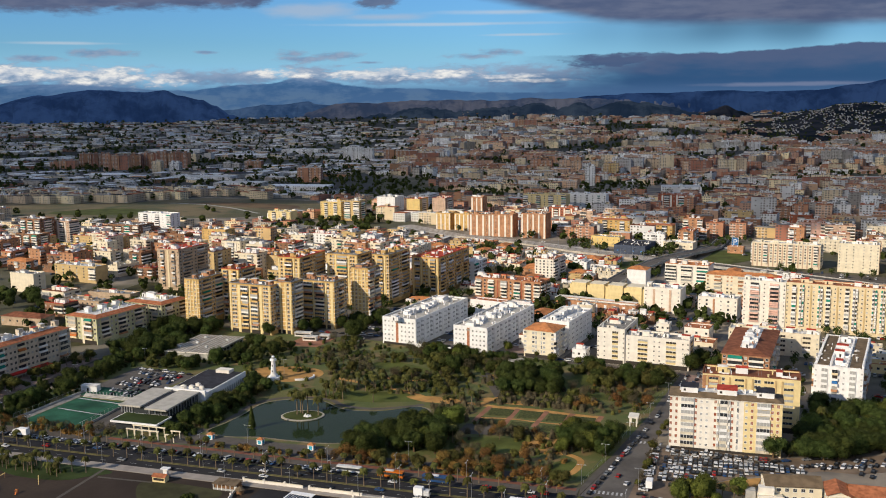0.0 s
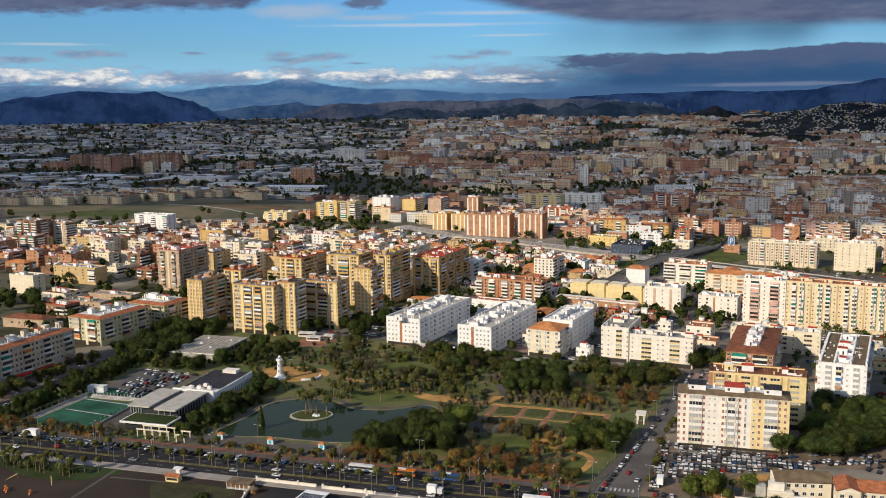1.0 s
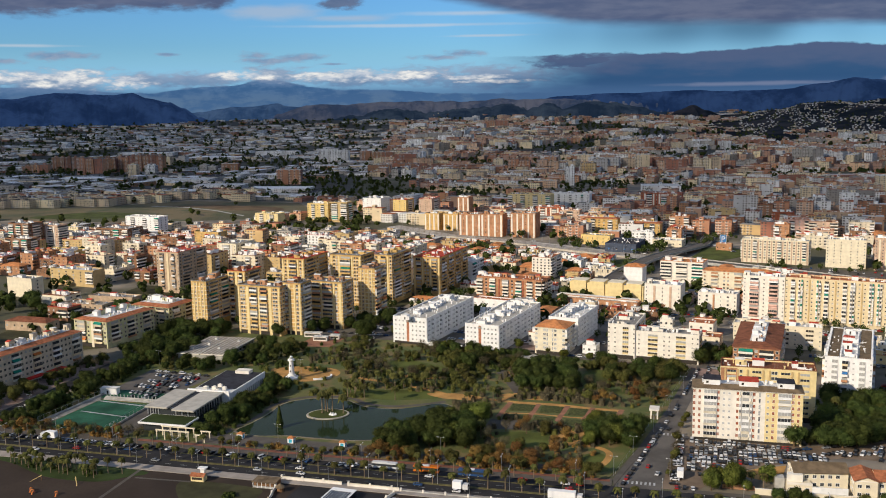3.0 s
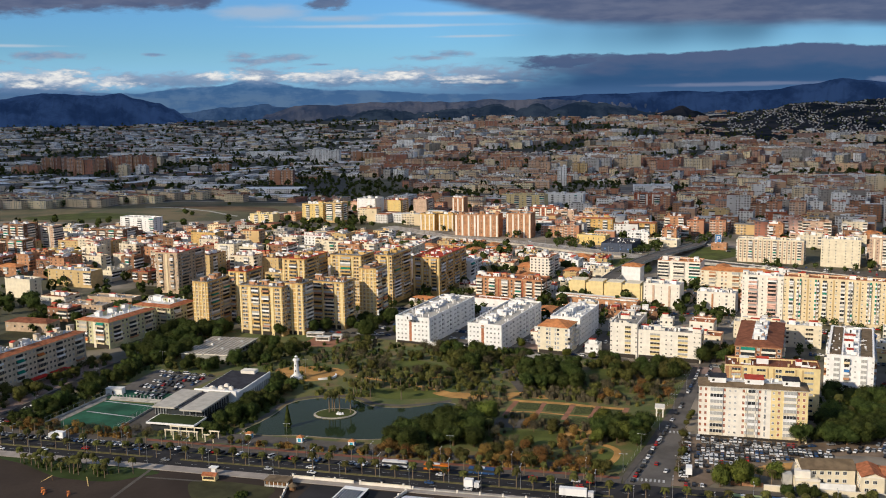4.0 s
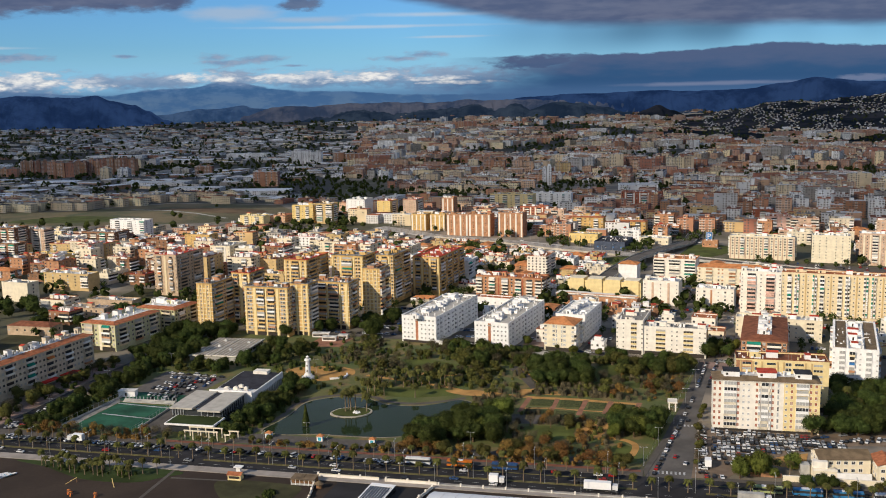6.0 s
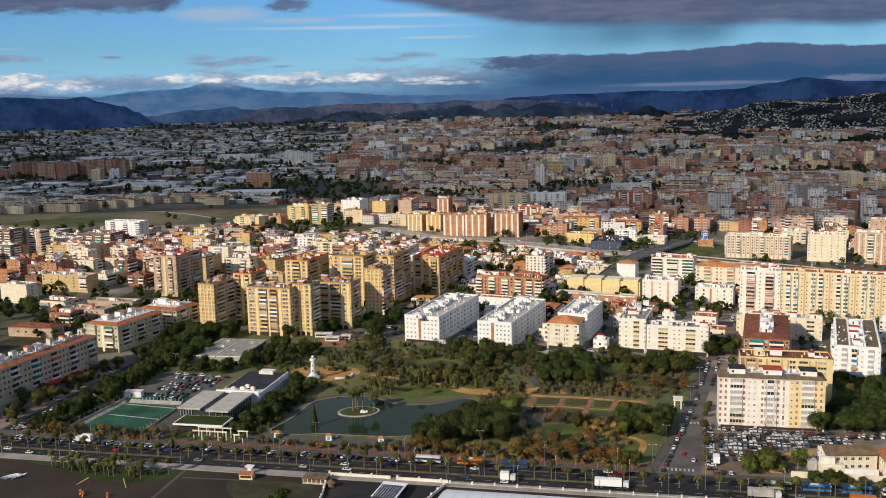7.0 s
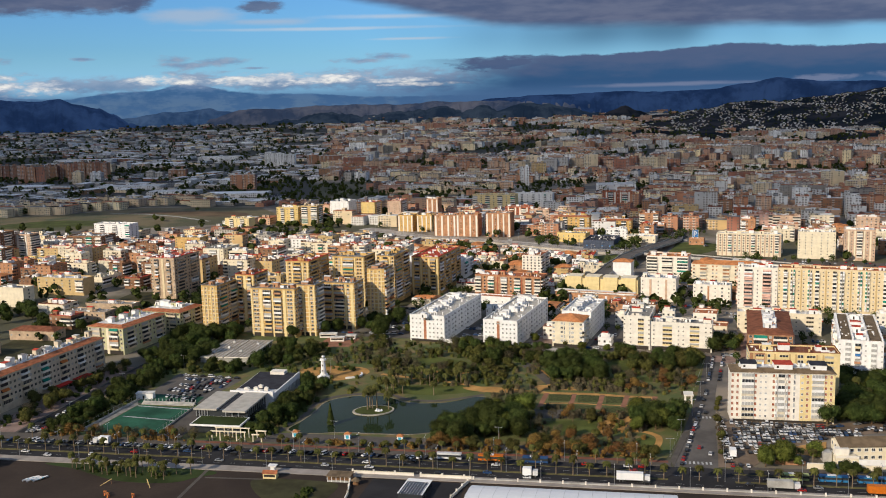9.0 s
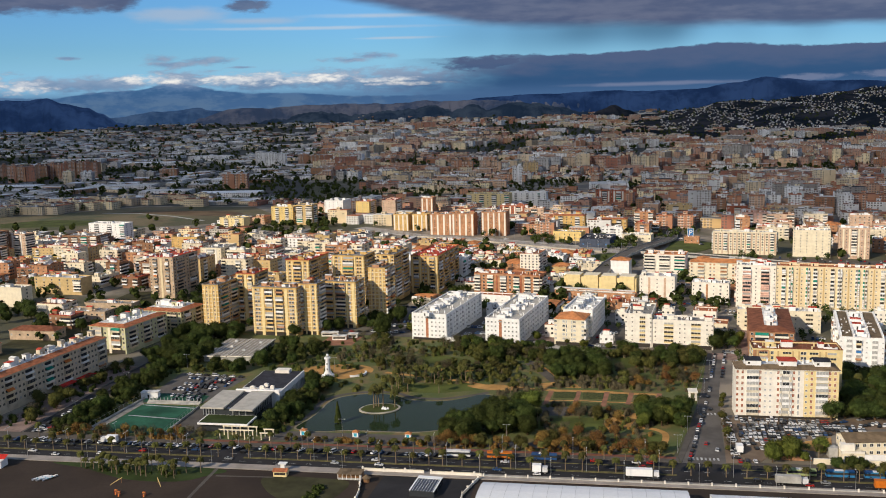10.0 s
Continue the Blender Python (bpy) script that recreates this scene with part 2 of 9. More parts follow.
M = {}
for key, base, kw in (
        ("white", (0.78, 0.77, 0.75), {"var": 0.10}), ("cream", (0.72, 0.64, 0.48), {"var": 0.10}), ("ivory", (0.76, 0.71, 0.62), {"var": 0.10}),
        ("yellow", (0.66, 0.49, 0.20), {"var": 0.13}), ("ochre", (0.54, 0.39, 0.19), {"var": 0.13}), ("pale_yellow", (0.72, 0.58, 0.30), {"var": 0.10}), ("sandy", (0.68, 0.56, 0.36), {"var": 0.10}),
        ("brick_yellow", (0.56, 0.365, 0.140), {"var": 0.25}), ("lawn_park", (0.080, 0.094, 0.023), {"var": 0.35, "scale": 0.08, "fine": 0.8}), ("row_beige", (0.58, 0.49, 0.365), {"var": 0.15}), ("row_green", (0.52, 0.50, 0.30), {"var": 0.15}), ("roof_tan", (0.30, 0.265, 0.215), {"var": 0.25}), ("brick_orange", (0.42, 0.22, 0.12), {"var": 0.3}),
        ("brick_brown", (0.24, 0.13, 0.075), {"var": 0.3}), ("brick_red", (0.34, 0.11, 0.06), {"var": 0.3}),
        ("pink", (0.62, 0.40, 0.32), {}), ("salmon", (0.52, 0.37, 0.27), {}), ("grey", (0.36, 0.34, 0.31), {}),
        ("beige", (0.62, 0.55, 0.42), {}), ("green_grey", (0.50, 0.51, 0.37), {}), ("red", (0.45, 0.05, 0.025), {}),
        ("tile", (0.36, 0.13, 0.06), {"var": 0.35, "scale": 0.5, "fine": 4}), ("tile_brown", (0.20, 0.075, 0.04), {"var": 0.35, "fine": 4}),
        ("tile_orange", (0.50, 0.20, 0.075), {"var": 0.3, "fine": 4}), ("red_roof", (0.42, 0.06, 0.035), {"var": 0.3}),
        ("roof_grey", (0.24, 0.225, 0.20), {"var": 0.35}), ("roof_white", (0.60, 0.585, 0.55), {"var": 0.3}), ("roof_dark", (0.035, 0.035, 0.042), {"var": 0.35}),
        ("roof_brown", (0.16, 0.115, 0.07), {"var": 0.3}), ("concrete", (0.38, 0.37, 0.34), {"var": 0.25}),
        ("frame", (0.55, 0.55, 0.53), {"rough": 0.5}), ("shutter_red", (0.30, 0.09, 0.045), {"rough": 0.6}), ("shutter_brown", (0.16, 0.08, 0.04), {"rough": 0.6}),
        ("awning_green", (0.02, 0.22, 0.16), {}), ("awning_orange", (0.55, 0.18, 0.05), {}), ("blue", (0.05, 0.18, 0.42), {"rough": 0.5}),
        ("cyan", (0.05, 0.35, 0.50), {"rough": 0.6}),
        # asphalt, paving, sand and court are darkened to stand in for cloud shade
        ("asphalt", (0.028, 0.027, 0.028), {"var": 0.3, "scale": 0.06, "fine": 1.2}), ("tan", (0.47, 0.35, 0.24), {"var": 0.2}), ("slate", (0.065, 0.080, 0.115), {}), ("ballast", (0.20, 0.165, 0.13), {"var": 0.3}), ("lime", (0.42, 0.50, 0.02), {}), ("asphalt_worn", (0.175, 0.128, 0.090), {"var": 0.35, "scale": 0.08, "fine": 1.0}),
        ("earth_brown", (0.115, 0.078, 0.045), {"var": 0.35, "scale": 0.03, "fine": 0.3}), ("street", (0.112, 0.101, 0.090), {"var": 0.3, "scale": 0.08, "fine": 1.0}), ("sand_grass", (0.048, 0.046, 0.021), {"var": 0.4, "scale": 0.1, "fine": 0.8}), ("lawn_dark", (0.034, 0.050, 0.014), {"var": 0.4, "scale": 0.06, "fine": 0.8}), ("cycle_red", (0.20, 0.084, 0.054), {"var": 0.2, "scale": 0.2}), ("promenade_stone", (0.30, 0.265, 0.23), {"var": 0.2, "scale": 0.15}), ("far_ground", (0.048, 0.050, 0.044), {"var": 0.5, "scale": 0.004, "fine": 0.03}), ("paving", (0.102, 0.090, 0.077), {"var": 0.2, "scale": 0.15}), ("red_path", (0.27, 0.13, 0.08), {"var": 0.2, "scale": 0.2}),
        ("orange_sand", (0.42, 0.23, 0.075), {"var": 0.3, "scale": 0.12}), ("sand", (0.044, 0.032, 0.024), {"var": 0.25, "scale": 0.04, "fine": 0.7}),
        ("lawn", (0.064, 0.076, 0.020), {"var": 0.35, "scale": 0.06, "fine": 0.8}), ("dry_lawn", (0.12, 0.105, 0.045), {"var": 0.4, "fine": 1.0}), ("pink_paving", (0.25, 0.175, 0.145), {"var": 0.25, "scale": 0.2, "fine": 2.0}), ("pond_stone", (0.22, 0.185, 0.135), {"var": 0.3}), ("stone", (0.42, 0.38, 0.32), {}),
        ("line_white", (0.40, 0.40, 0.39), {"var": 0.4, "fine": 2.0}), ("court_green", (0.024, 0.088, 0.052), {"var": 0.45, "scale": 0.07, "fine": 0.6}),
        ("hedge", (0.065, 0.072, 0.024), {"var": 0.5, "scale": 1.0, "fine": 4}), ("trunk", (0.13, 0.085, 0.05), {"var": 0.3, "fine": 6, "bump": 0.4}),
        ("palm_trunk", (0.20, 0.15, 0.10), {"var": 0.3, "fine": 6, "bump": 0.4}),
        ("steel", (0.45, 0.46, 0.47), {"rough": 0.4, "metal": 0.7}), ("rubber", (0.015, 0.015, 0.015), {"rough": 0.9}), ("hub", (0.35, 0.35, 0.36), {"rough": 0.35, "metal": 0.8}),
        ("tent_white", (0.80, 0.80, 0.79), {"var": 0.03, "rough": 0.75, "scale": 0.8}), ("tent_red", (0.50, 0.03, 0.02), {}), ("wood", (0.22, 0.12, 0.06), {}),
        ("gravel", (0.50, 0.46, 0.41), {"var": 0.2, "scale": 0.05}), ("light_roof", (0.44, 0.41, 0.355), {"var": 0.15})):
    M[key] = mat(key, base, **kw)


def foliage(name, base, tint, rand=0.25, thin=0.25):
    m = mat(name, base, 0.7, 0.4, 0.6, 2.5, tint=tint, rand=rand, spec=0.04)
    b = m.node_tree.nodes["Principled BSDF"]
    b.inputs["Transmission Weight"].default_value = 0.0
    return m


M["leaf_dark"] = foliage("leaf_dark", (0.032, 0.048, 0.013), (0.070, 0.086, 0.022))
M["leaf_olive"] = foliage("leaf_olive", (0.060, 0.067, 0.018), (0.122, 0.112, 0.032))
M["leaf_brown"] = foliage("leaf_brown", (0.170, 0.094, 0.032), (0.255, 0.138, 0.042))
M["leaf_grey"] = foliage("leaf_grey", (0.074, 0.064, 0.040), (0.124, 0.102, 0.058))
M["leaf_bright"] = foliage("leaf_bright", (0.074, 0.092, 0.018), (0.140, 0.152, 0.032))
M["leaf_palm"] = foliage("leaf_palm", (0.052, 0.060, 0.017), (0.118, 0.106, 0.032))


def glossy(name, base, rough, metal=0.0, spec=0.5, coat=0.0):
    m = bpy.data.materials.new(name)
    m.use_nodes = True
    t = Tree(m.node_tree)
    b = t.node("ShaderNodeBsdfPrincipled")
    pos = t.node("ShaderNodeTexCoord").outputs["Object"]
    r = t.node("ShaderNodeObjectInfo").outputs["Random"]
    col = t.mix(t.step(t.noise(pos, 1.3, 2), 0.3, 0.7), tuple(v * 0.8 for v in base), base)
    col = t.mix(t.math("MULTIPLY", r, 0.35), col, tuple(v * 0.55 for v in base))
    t.link(col, b.inputs["Base Color"])
    b.inputs["Roughness"].default_value, b.inputs["Metallic"].default_value = rough, metal
    b.inputs["Specular IOR Level"].default_value, b.inputs["Coat Weight"].default_value = spec, coat
    t.link(b.outputs[0], t.node("ShaderNodeOutputMaterial").inputs[0])
    return m


M["glass"] = glossy("glass", (0.045, 0.05, 0.055), 0.12, spec=0.6)
M["glass_light"] = glossy("glass_light", (0.44, 0.44, 0.42), 0.3)
M["dark"] = glossy("dark", (0.05, 0.042, 0.035), 0.7, spec=0.2)
for key, base in (("car_white", (0.72, 0.72, 0.72)), ("car_grey", (0.26, 0.27, 0.28)), ("car_black", (0.018, 0.018, 0.02)), ("car_red", (0.38, 0.015, 0.012)),
                  ("car_blue", (0.025, 0.07, 0.18)), ("car_silver", (0.48, 0.49, 0.50)), ("orange_paint", (0.62, 0.17, 0.02)), ("coach_blue", (0.04, 0.20, 0.42)), ("coach_green", (0.40, 0.46, 0.20))):
    M[key] = glossy(key, base, 0.35, spec=0.14)


def water():
    m = bpy.data.materials.new("water")
    m.use_nodes = True
    t = Tree(m.node_tree)
    b = t.node("ShaderNodeBsdfPrincipled")
    pos = t.node("ShaderNodeTexCoord").outputs["Object"]
    t.link(t.mix(t.noise(pos, 0.06, 3), (0.018, 0.031, 0.014), (0.027, 0.041, 0.020)), b.inputs["Base Color"])
    b.inputs["Roughness"].default_value, b.inputs["Specular IOR Level"].default_value = 0.06, 0.08
    n = t.node("ShaderNodeBump")
    n.inputs["Strength"].default_value, n.inputs["Distance"].default_value = 0.12, 0.05
    t.link(t.noise(pos, 1.2, 2), n.inputs["Height"])
    t.link(n.outputs[0], b.inputs["Normal"])
    t.link(b.outputs[0], t.node("ShaderNodeOutputMaterial").inputs[0])
    return m


M["water"] = water()


def far_wall(name, base, dark=(0.05, 0.045, 0.042), storey=3.0, bay=3.4):
    """Wall of far houses: openings by storey and bay, from the wall's own metres (UV)."""
    m = bpy.data.materials.new(name)
    m.use_nodes = True
    t = Tree(m.node_tree)
    b = t.node("ShaderNodeBsdfPrincipled")
    uv = t.node("ShaderNodeSeparateXYZ")
    t.link(t.node("ShaderNodeTexCoord").outputs["UV"], uv.inputs[0])
    fx = t.math("FRACT", t.math("DIVIDE", uv.outputs[0], bay))
    fz = t.math("FRACT", t.math("DIVIDE", uv.outputs[1], storey))
    hole = t.math("MULTIPLY", t.math("LESS_THAN", t.math("ABSOLUTE", t.math("SUBTRACT", fx, 0.5)), 0.26), t.math("LESS_THAN", t.math("ABSOLUTE", t.math("SUBTRACT", fz, 0.55)), 0.25))
    cell = t.xyz(t.math("FLOOR", t.math("DIVIDE", uv.outputs[0], bay)), t.math("FLOOR", t.math("DIVIDE", uv.outputs[1], storey)), 0.0)
    wn = t.node("ShaderNodeTexWhiteNoise")
    wn.noise_dimensions = "2D"
    t.link(cell, wn.inputs["Vector"])
    pos = t.node("ShaderNodeTexCoord").outputs["Object"]
    isl = t.node("ShaderNodeNewGeometry").outputs["Random Per Island"]
    wall = t.mix(t.step(t.noise(pos, 0.03, 3), 0.3, 0.7), tuple(v * 0.78 for v in base), tuple(min(1, v * 1.12) for v in base))
    col_noise = t.node("ShaderNodeTexWhiteNoise")
    col_noise.noise_dimensions = "2D"
    t.link(t.xyz(t.math("FLOOR", t.math("DIVIDE", uv.outputs[0], bay)), t.math("MULTIPLY", isl, 97.0), 0.0), col_noise.inputs["Vector"])
    hole = t.math("MULTIPLY", hole, t.math("GREATER_THAN", t.math("ADD", col_noise.outputs["Value"], t.math("MULTIPLY", wn.outputs["Value"], 0.3)), 0.42))
    pale = t.math("MULTIPLY", t.math("GREATER_THAN", col_noise.outputs["Value"], 0.78), t.math("LESS_THAN", t.math("ABSOLUTE", t.math("SUBTRACT", fz, 0.2)), 0.2))
    wall = t.mix(t.math("MULTIPLY", pale, 0.7), wall, (0.62, 0.58, 0.52))
    hsv = t.node("ShaderNodeHueSaturation")
    t.link(t.math("ADD", 0.72, t.math("MULTIPLY", isl, 0.5)), hsv.inputs["Value"])
    t.link(t.math("ADD", 0.485, t.math("MULTIPLY", isl, 0.03)), hsv.inputs["Hue"])
    t.link(wall, hsv.inputs["Color"])
    glassy = t.mix(t.math("MULTIPLY", wn.outputs["Value"], 0.55), dark, (0.30, 0.27, 0.22))
    t.link(t.mix(hole, hsv.outputs[0], glassy), b.inputs["Base Color"])
    b.inputs["Roughness"].default_value = 0.8
    t.link(b.outputs[0], t.node("ShaderNodeOutputMaterial").inputs[0])
    return m


FAR = [far_wall("far_" + k, c) for k, c in (("white", (0.74, 0.73, 0.71)), ("cream", (0.72, 0.58, 0.38)), ("ochre", (0.62, 0.42, 0.20)), ("brick", (0.46, 0.215, 0.125)),
                                            ("brown", (0.33, 0.155, 0.085)), ("grey", (0.40, 0.37, 0.33)), ("salmon", (0.58, 0.36, 0.24)))]

# ---- mesh helpers ----
class Shape:
    """Gathers quads and boxes, each with a material slot, into one mesh."""

    def __init__(self):
        self.v, self.f, self.m, self.uv = [], [], [], []

    def face(self, pts, m=0, uv=None):
        k = len(self.v)
        self.v += [tuple(p) for p in pts]
        self.f.append(tuple(range(k, k + len(pts))))
        self.m.append(m)
        self.uv += uv or [(0.0, 0.0)] * len(pts)
        return self

    def box(self, x0, y0, z0, x1, y1, z1, m=0, bottom=False, top=None):
        a, b, c, d = (x0, y0), (x1, y0), (x1, y1), (x0, y1)
        for p, q in ((a, b), (b, c), (c, d), (d, a)):
            n = math.hypot(q[0] - p[0], q[1] - p[1])
            s = p[0] * 0.37 + p[1] * 0.61
            s = math.floor(s) * 3.4
            self.face([(*p, z0), (*q, z0), (*q, z1), (*p, z1)], m, [(s, z0), (s + n, z0), (s + n, z1), (s, z1)])
        self.face([(*a, z1), (*b, z1), (*c, z1), (*d, z1)], m if top is None else top)
        if bottom:
            self.face([(*d, z0), (*c, z0), (*b, z0), (*a, z0)], m)
        return self

    def prism(self, x, y, z0, z1, r0, r1, n=8, m=0, cap=True):
        ring = [(math.cos(2 * math.pi * i / n), math.sin(2 * math.pi * i / n)) for i in range(n)]
        for i in range(n):
            (a, b), (c, d) = ring[i], ring[(i + 1) % n]
            self.face([(x + a * r0, y + b * r0, z0), (x + c * r0, y + d * r0, z0), (x + c * r1, y + d * r1, z1), (x + a * r1, y + b * r1, z1)], m)
        if cap and r1 > 0.01:
            self.face([(x + a * r1, y + b * r1, z1) for a, b in ring], m)
        return self

    def mesh(self, name, mats, uv=False):
        me = bpy.data.meshes.new(name)
        me.from_pydata(self.v, [], self.f)
        for key in mats:
            me.materials.append(M[key] if isinstance(key, str) else key)
        me.polygons.foreach_set("material_index", self.m)
        if uv:
            layer = me.uv_layers.new(name="metres")
            layer.data.foreach_set("uv", [c for p in self.uv for c in p])
        me.update()
        return me


def part(name, shape, mats, parent=None, label="", at=None):
    """One mesh object under a thing or a part; shape may be a finished mesh that others share."""
    if isinstance(shape, Shape):
        shape = shape.mesh(name, mats if isinstance(mats, (list, tuple)) else [mats])
    ob = new(name, shape)
    if parent is not None:
        ob.parent = parent
    if at is not None:
        ob.matrix_basis = at
    if label:
        tagged(ob, label)
    return ob


def thing(name, at, label, category, group="", kind=""):
    ob = new(name)
    ob.matrix_basis = at
    return tagged(ob, label, category, group, kind)


# the avenue's own axes: a along it, n inland
ANG = -16.5
CA, SA = math.cos(radians(ANG)), math.sin(radians(ANG))


def P(a, n, z=0.0, turn=0.0):
    return pose(CA * a - SA * n, SA * a + CA * n, z, 0, 0, ANG + turn)


def XY(a, n):
    return CA * a - SA * n, SA * a + CA * n


def sheet(name, pts, z, material, label, category, kind="structure", thick=0.12, frame_an=True):
    """A flat slab with a kerb edge, its top at z."""
    q = [XY(*p) for p in pts] if frame_an else pts
    s = Shape()
    s.face([(x, y, z) for x, y in q])
    for i in range(len(q)):
        a, b = q[i], q[(i + 1) % len(q)]
        s.face([(*a, z - thick), (*b, z - thick), (*b, z), (*a, z)])
    return tagged(part(name, s, [material]), label, category, "", kind)


def strip(name, pts, width, z, material, label, category):
    """A path of even width along a line of (a, n) places."""
    s = Shape()
    q = [Vector((*XY(*p), z)) for p in pts]
    sides = []
    for i, p in enumerate(q):
        d = (q[min(i + 1, len(q) - 1)] - q[max(i - 1, 0)]).normalized()
        o = Vector((-d.y, d.x, 0)) * width / 2
        sides.append((p + o, p - o))
    for (a, b), (c, d) in zip(sides, sides[1:]):
        s.face([b, d, c, a])
    return tagged(part(name, s, [material]), label, category, "", "structure")


def smooth_line(pts, closed=True, steps=5):
    out, k = [], len(pts)
    for i in range(k if closed else k - 1):
        p0, p1, p2, p3 = (Vector(pts[j % k] if closed else pts[max(0, min(k - 1, j))]) for j in (i - 1, i, i + 1, i + 2))
        for j in range(steps):
            t = j / steps
            out.append(tuple(0.5 * (2 * p1 + (p2 - p0) * t + (2 * p0 - 5 * p1 + 4 * p2 - p3) * t * t + (3 * p1 - p0 - 3 * p2 + p3) * t ** 3)))
    if not closed:
        out.append(tuple(pts[-1]))
    return out


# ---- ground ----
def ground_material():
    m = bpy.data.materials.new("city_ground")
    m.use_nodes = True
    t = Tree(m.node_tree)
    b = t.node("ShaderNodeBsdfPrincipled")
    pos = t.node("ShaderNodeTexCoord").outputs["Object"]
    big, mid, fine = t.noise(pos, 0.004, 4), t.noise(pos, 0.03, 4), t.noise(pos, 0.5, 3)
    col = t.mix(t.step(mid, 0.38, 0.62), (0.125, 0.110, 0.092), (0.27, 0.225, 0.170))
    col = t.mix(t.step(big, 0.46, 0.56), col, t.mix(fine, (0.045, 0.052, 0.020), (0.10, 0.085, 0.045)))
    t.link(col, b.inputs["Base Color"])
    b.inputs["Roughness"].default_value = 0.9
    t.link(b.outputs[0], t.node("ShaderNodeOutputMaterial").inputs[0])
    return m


def meadow_material(name, cols, s1, s2):
    m = bpy.data.materials.new(name)
    m.use_nodes = True
    t = Tree(m.node_tree)
    b = t.node("ShaderNodeBsdfPrincipled")
    pos = t.node("ShaderNodeTexCoord").outputs["Object"]
    n1, n2, n3 = t.noise(pos, s1, 4), t.noise(pos, s2, 4), t.noise(pos, 1.5, 3)
    col = t.mix(t.step(n1, 0.38, 0.62), cols[0], cols[1])
    col = t.mix(t.step(n2, 0.50, 0.66), col, cols[2])
    col = t.mix(t.math("MULTIPLY", n3, 0.5), col, tuple(v * 0.55 for v in cols[0]))
    t.link(col, b.inputs["Base Color"])
    b.inputs["Roughness"].default_value = 0.92
    n = t.node("ShaderNodeBump")
    n.inputs["Strength"].default_value, n.inputs["Distance"].default_value = 0.6, 0.3
    t.link(n3, n.inputs["Height"])
    t.link(n.outputs[0], b.inputs["Normal"])
    t.link(b.outputs[0], t.node("ShaderNodeOutputMaterial").inputs[0])
    return m


M["park"] = meadow_material("park_grass", ((0.078, 0.104, 0.022), (0.135, 0.128, 0.036), (0.21, 0.14, 0.056)), 0.035, 0.09)
M["field"] = meadow_material("dry_field", ((0.078, 0.074, 0.030), (0.180, 0.135, 0.066), (0.058, 0.072, 0.026)), 0.010, 0.022)

g = Shape()
g.face([(-7000, -400, 0), (7000, -400, 0), (7000, 7000, 0), (-7000, 7000, 0)])
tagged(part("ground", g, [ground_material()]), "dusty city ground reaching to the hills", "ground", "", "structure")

# the sand colour carries the cloud shade that lies on the beach
sheet("beach", [(-700, 100), (200, 100), (200, 322.5), (-700, 322.5)], 0.05, "sand", "dark brown beach sand with cloud shade in its colour", "sand")
sheet("lawn", smooth_line([(-312, 322), (-296, 316.5), (-286, 312), (-270, 306.5), (-250, 307), (-241, 313), (-238, 322)]), 0.10, "lawn_dark", "worn green lawn on the beach under palms", "lawn", thick=0.06)
sheet("lawn", smooth_line([(-214, 316), (-210, 303), (-196, 292), (-182, 296), (-178, 312), (-186, 316.5)]), 0.09, "sand_grass", "thin green grass spreading over the sand", "lawn", thick=0.04)
sheet("promenade", [(-700, 322.5), (200, 322.5), (200, 328), (-700, 328)], 0.30, "promenade_stone", "pale stone promenade along the beach", "pavement", thick=0.3)
sheet("road", [(-700, 328), (300, 328), (300, 349), (-700, 349)], 0.06, "asphalt", "dark asphalt avenue with several lanes", "road", thick=0.06)
for i, (a0, a1) in enumerate(((-700, -246), (-232, -48), (-22, 300))):
    sheet("median", [(a0, 334.6), (a1, 334.6), (a1, 336.2), (a0, 336.2)], 0.2, "dry_lawn", "narrow kerbed median planted with palms", "median", thick=0.15)
    sheet("median", [(a0, 343.2), (a1, 343.2), (a1, 343.9), (a0, 343.9)], 0.18, "dry_lawn", "thin kerbed divider beside the parking lane", "median", thick=0.12)
sheet("pavement", [(-700, 349), (-46, 349), (-46, 356), (-700, 356)], 0.2, "paving", "stone pavement on the park side of the avenue", "pavement", thick=0.15)
sheet("cycle_path", [(-260, 353), (-47, 353), (-47, 355.4), (-260, 355.4)], 0.205, "cycle_red", "red cycle path along the pavement", "cycle path", thick=0.004)
sheet("pavement", [(-22, 349), (300, 349), (300, 352), (-22, 352)], 0.2, "paving", "stone pavement beside the car park", "pavement", thick=0.15)
for lane in (331.2, 339.8):
    s = Shape()
    for k in range(-90, 60):
        a = k * 7.5
        s.face([(*XY(a, lane - 0.08), 0.067), (*XY(a + 3, lane - 0.08), 0.067), (*XY(a + 3, lane + 0.08), 0.067), (*XY(a, lane + 0.08), 0.067)])
    tagged(part("lane_marking", s, ["line_white"]), "dashed white lane marking", "road marking", "", "structure")
# cross street up the side of the park
sheet("road", [(-45, 349), (-27, 349), (-24, 395), (-19, 450), (-9, 525), (3, 620), (-4, 620), (-15, 525), (-25, 450), (-35, 395)], 0.065, "street", "asphalt side street between park and houses", "road", thick=0.06)
sheet("pavement", [(-46, 356.2), (-45, 349.2), (-35, 395), (-25, 450), (-15, 525), (-17.5, 525), (-28, 450), (-38, 395)], 0.2, "paving", "grey pavement beside the park railing", "pavement")
for n0 in (353, 412):
    s = Shape()
    for k in range(8):
        a = -42 + k * 1.7 + (n0 - 353) * 0.17
        s.face([(*XY(a, n0), 0.072), (*XY(a + 0.8, n0), 0.072), (*XY(a + 0.8, n0 + 3), 0.072), (*XY(a, n0 + 3), 0.072)])
    tagged(part("crossing", s, ["line_white"]), "worn white zebra crossing", "road marking", "", "structure")
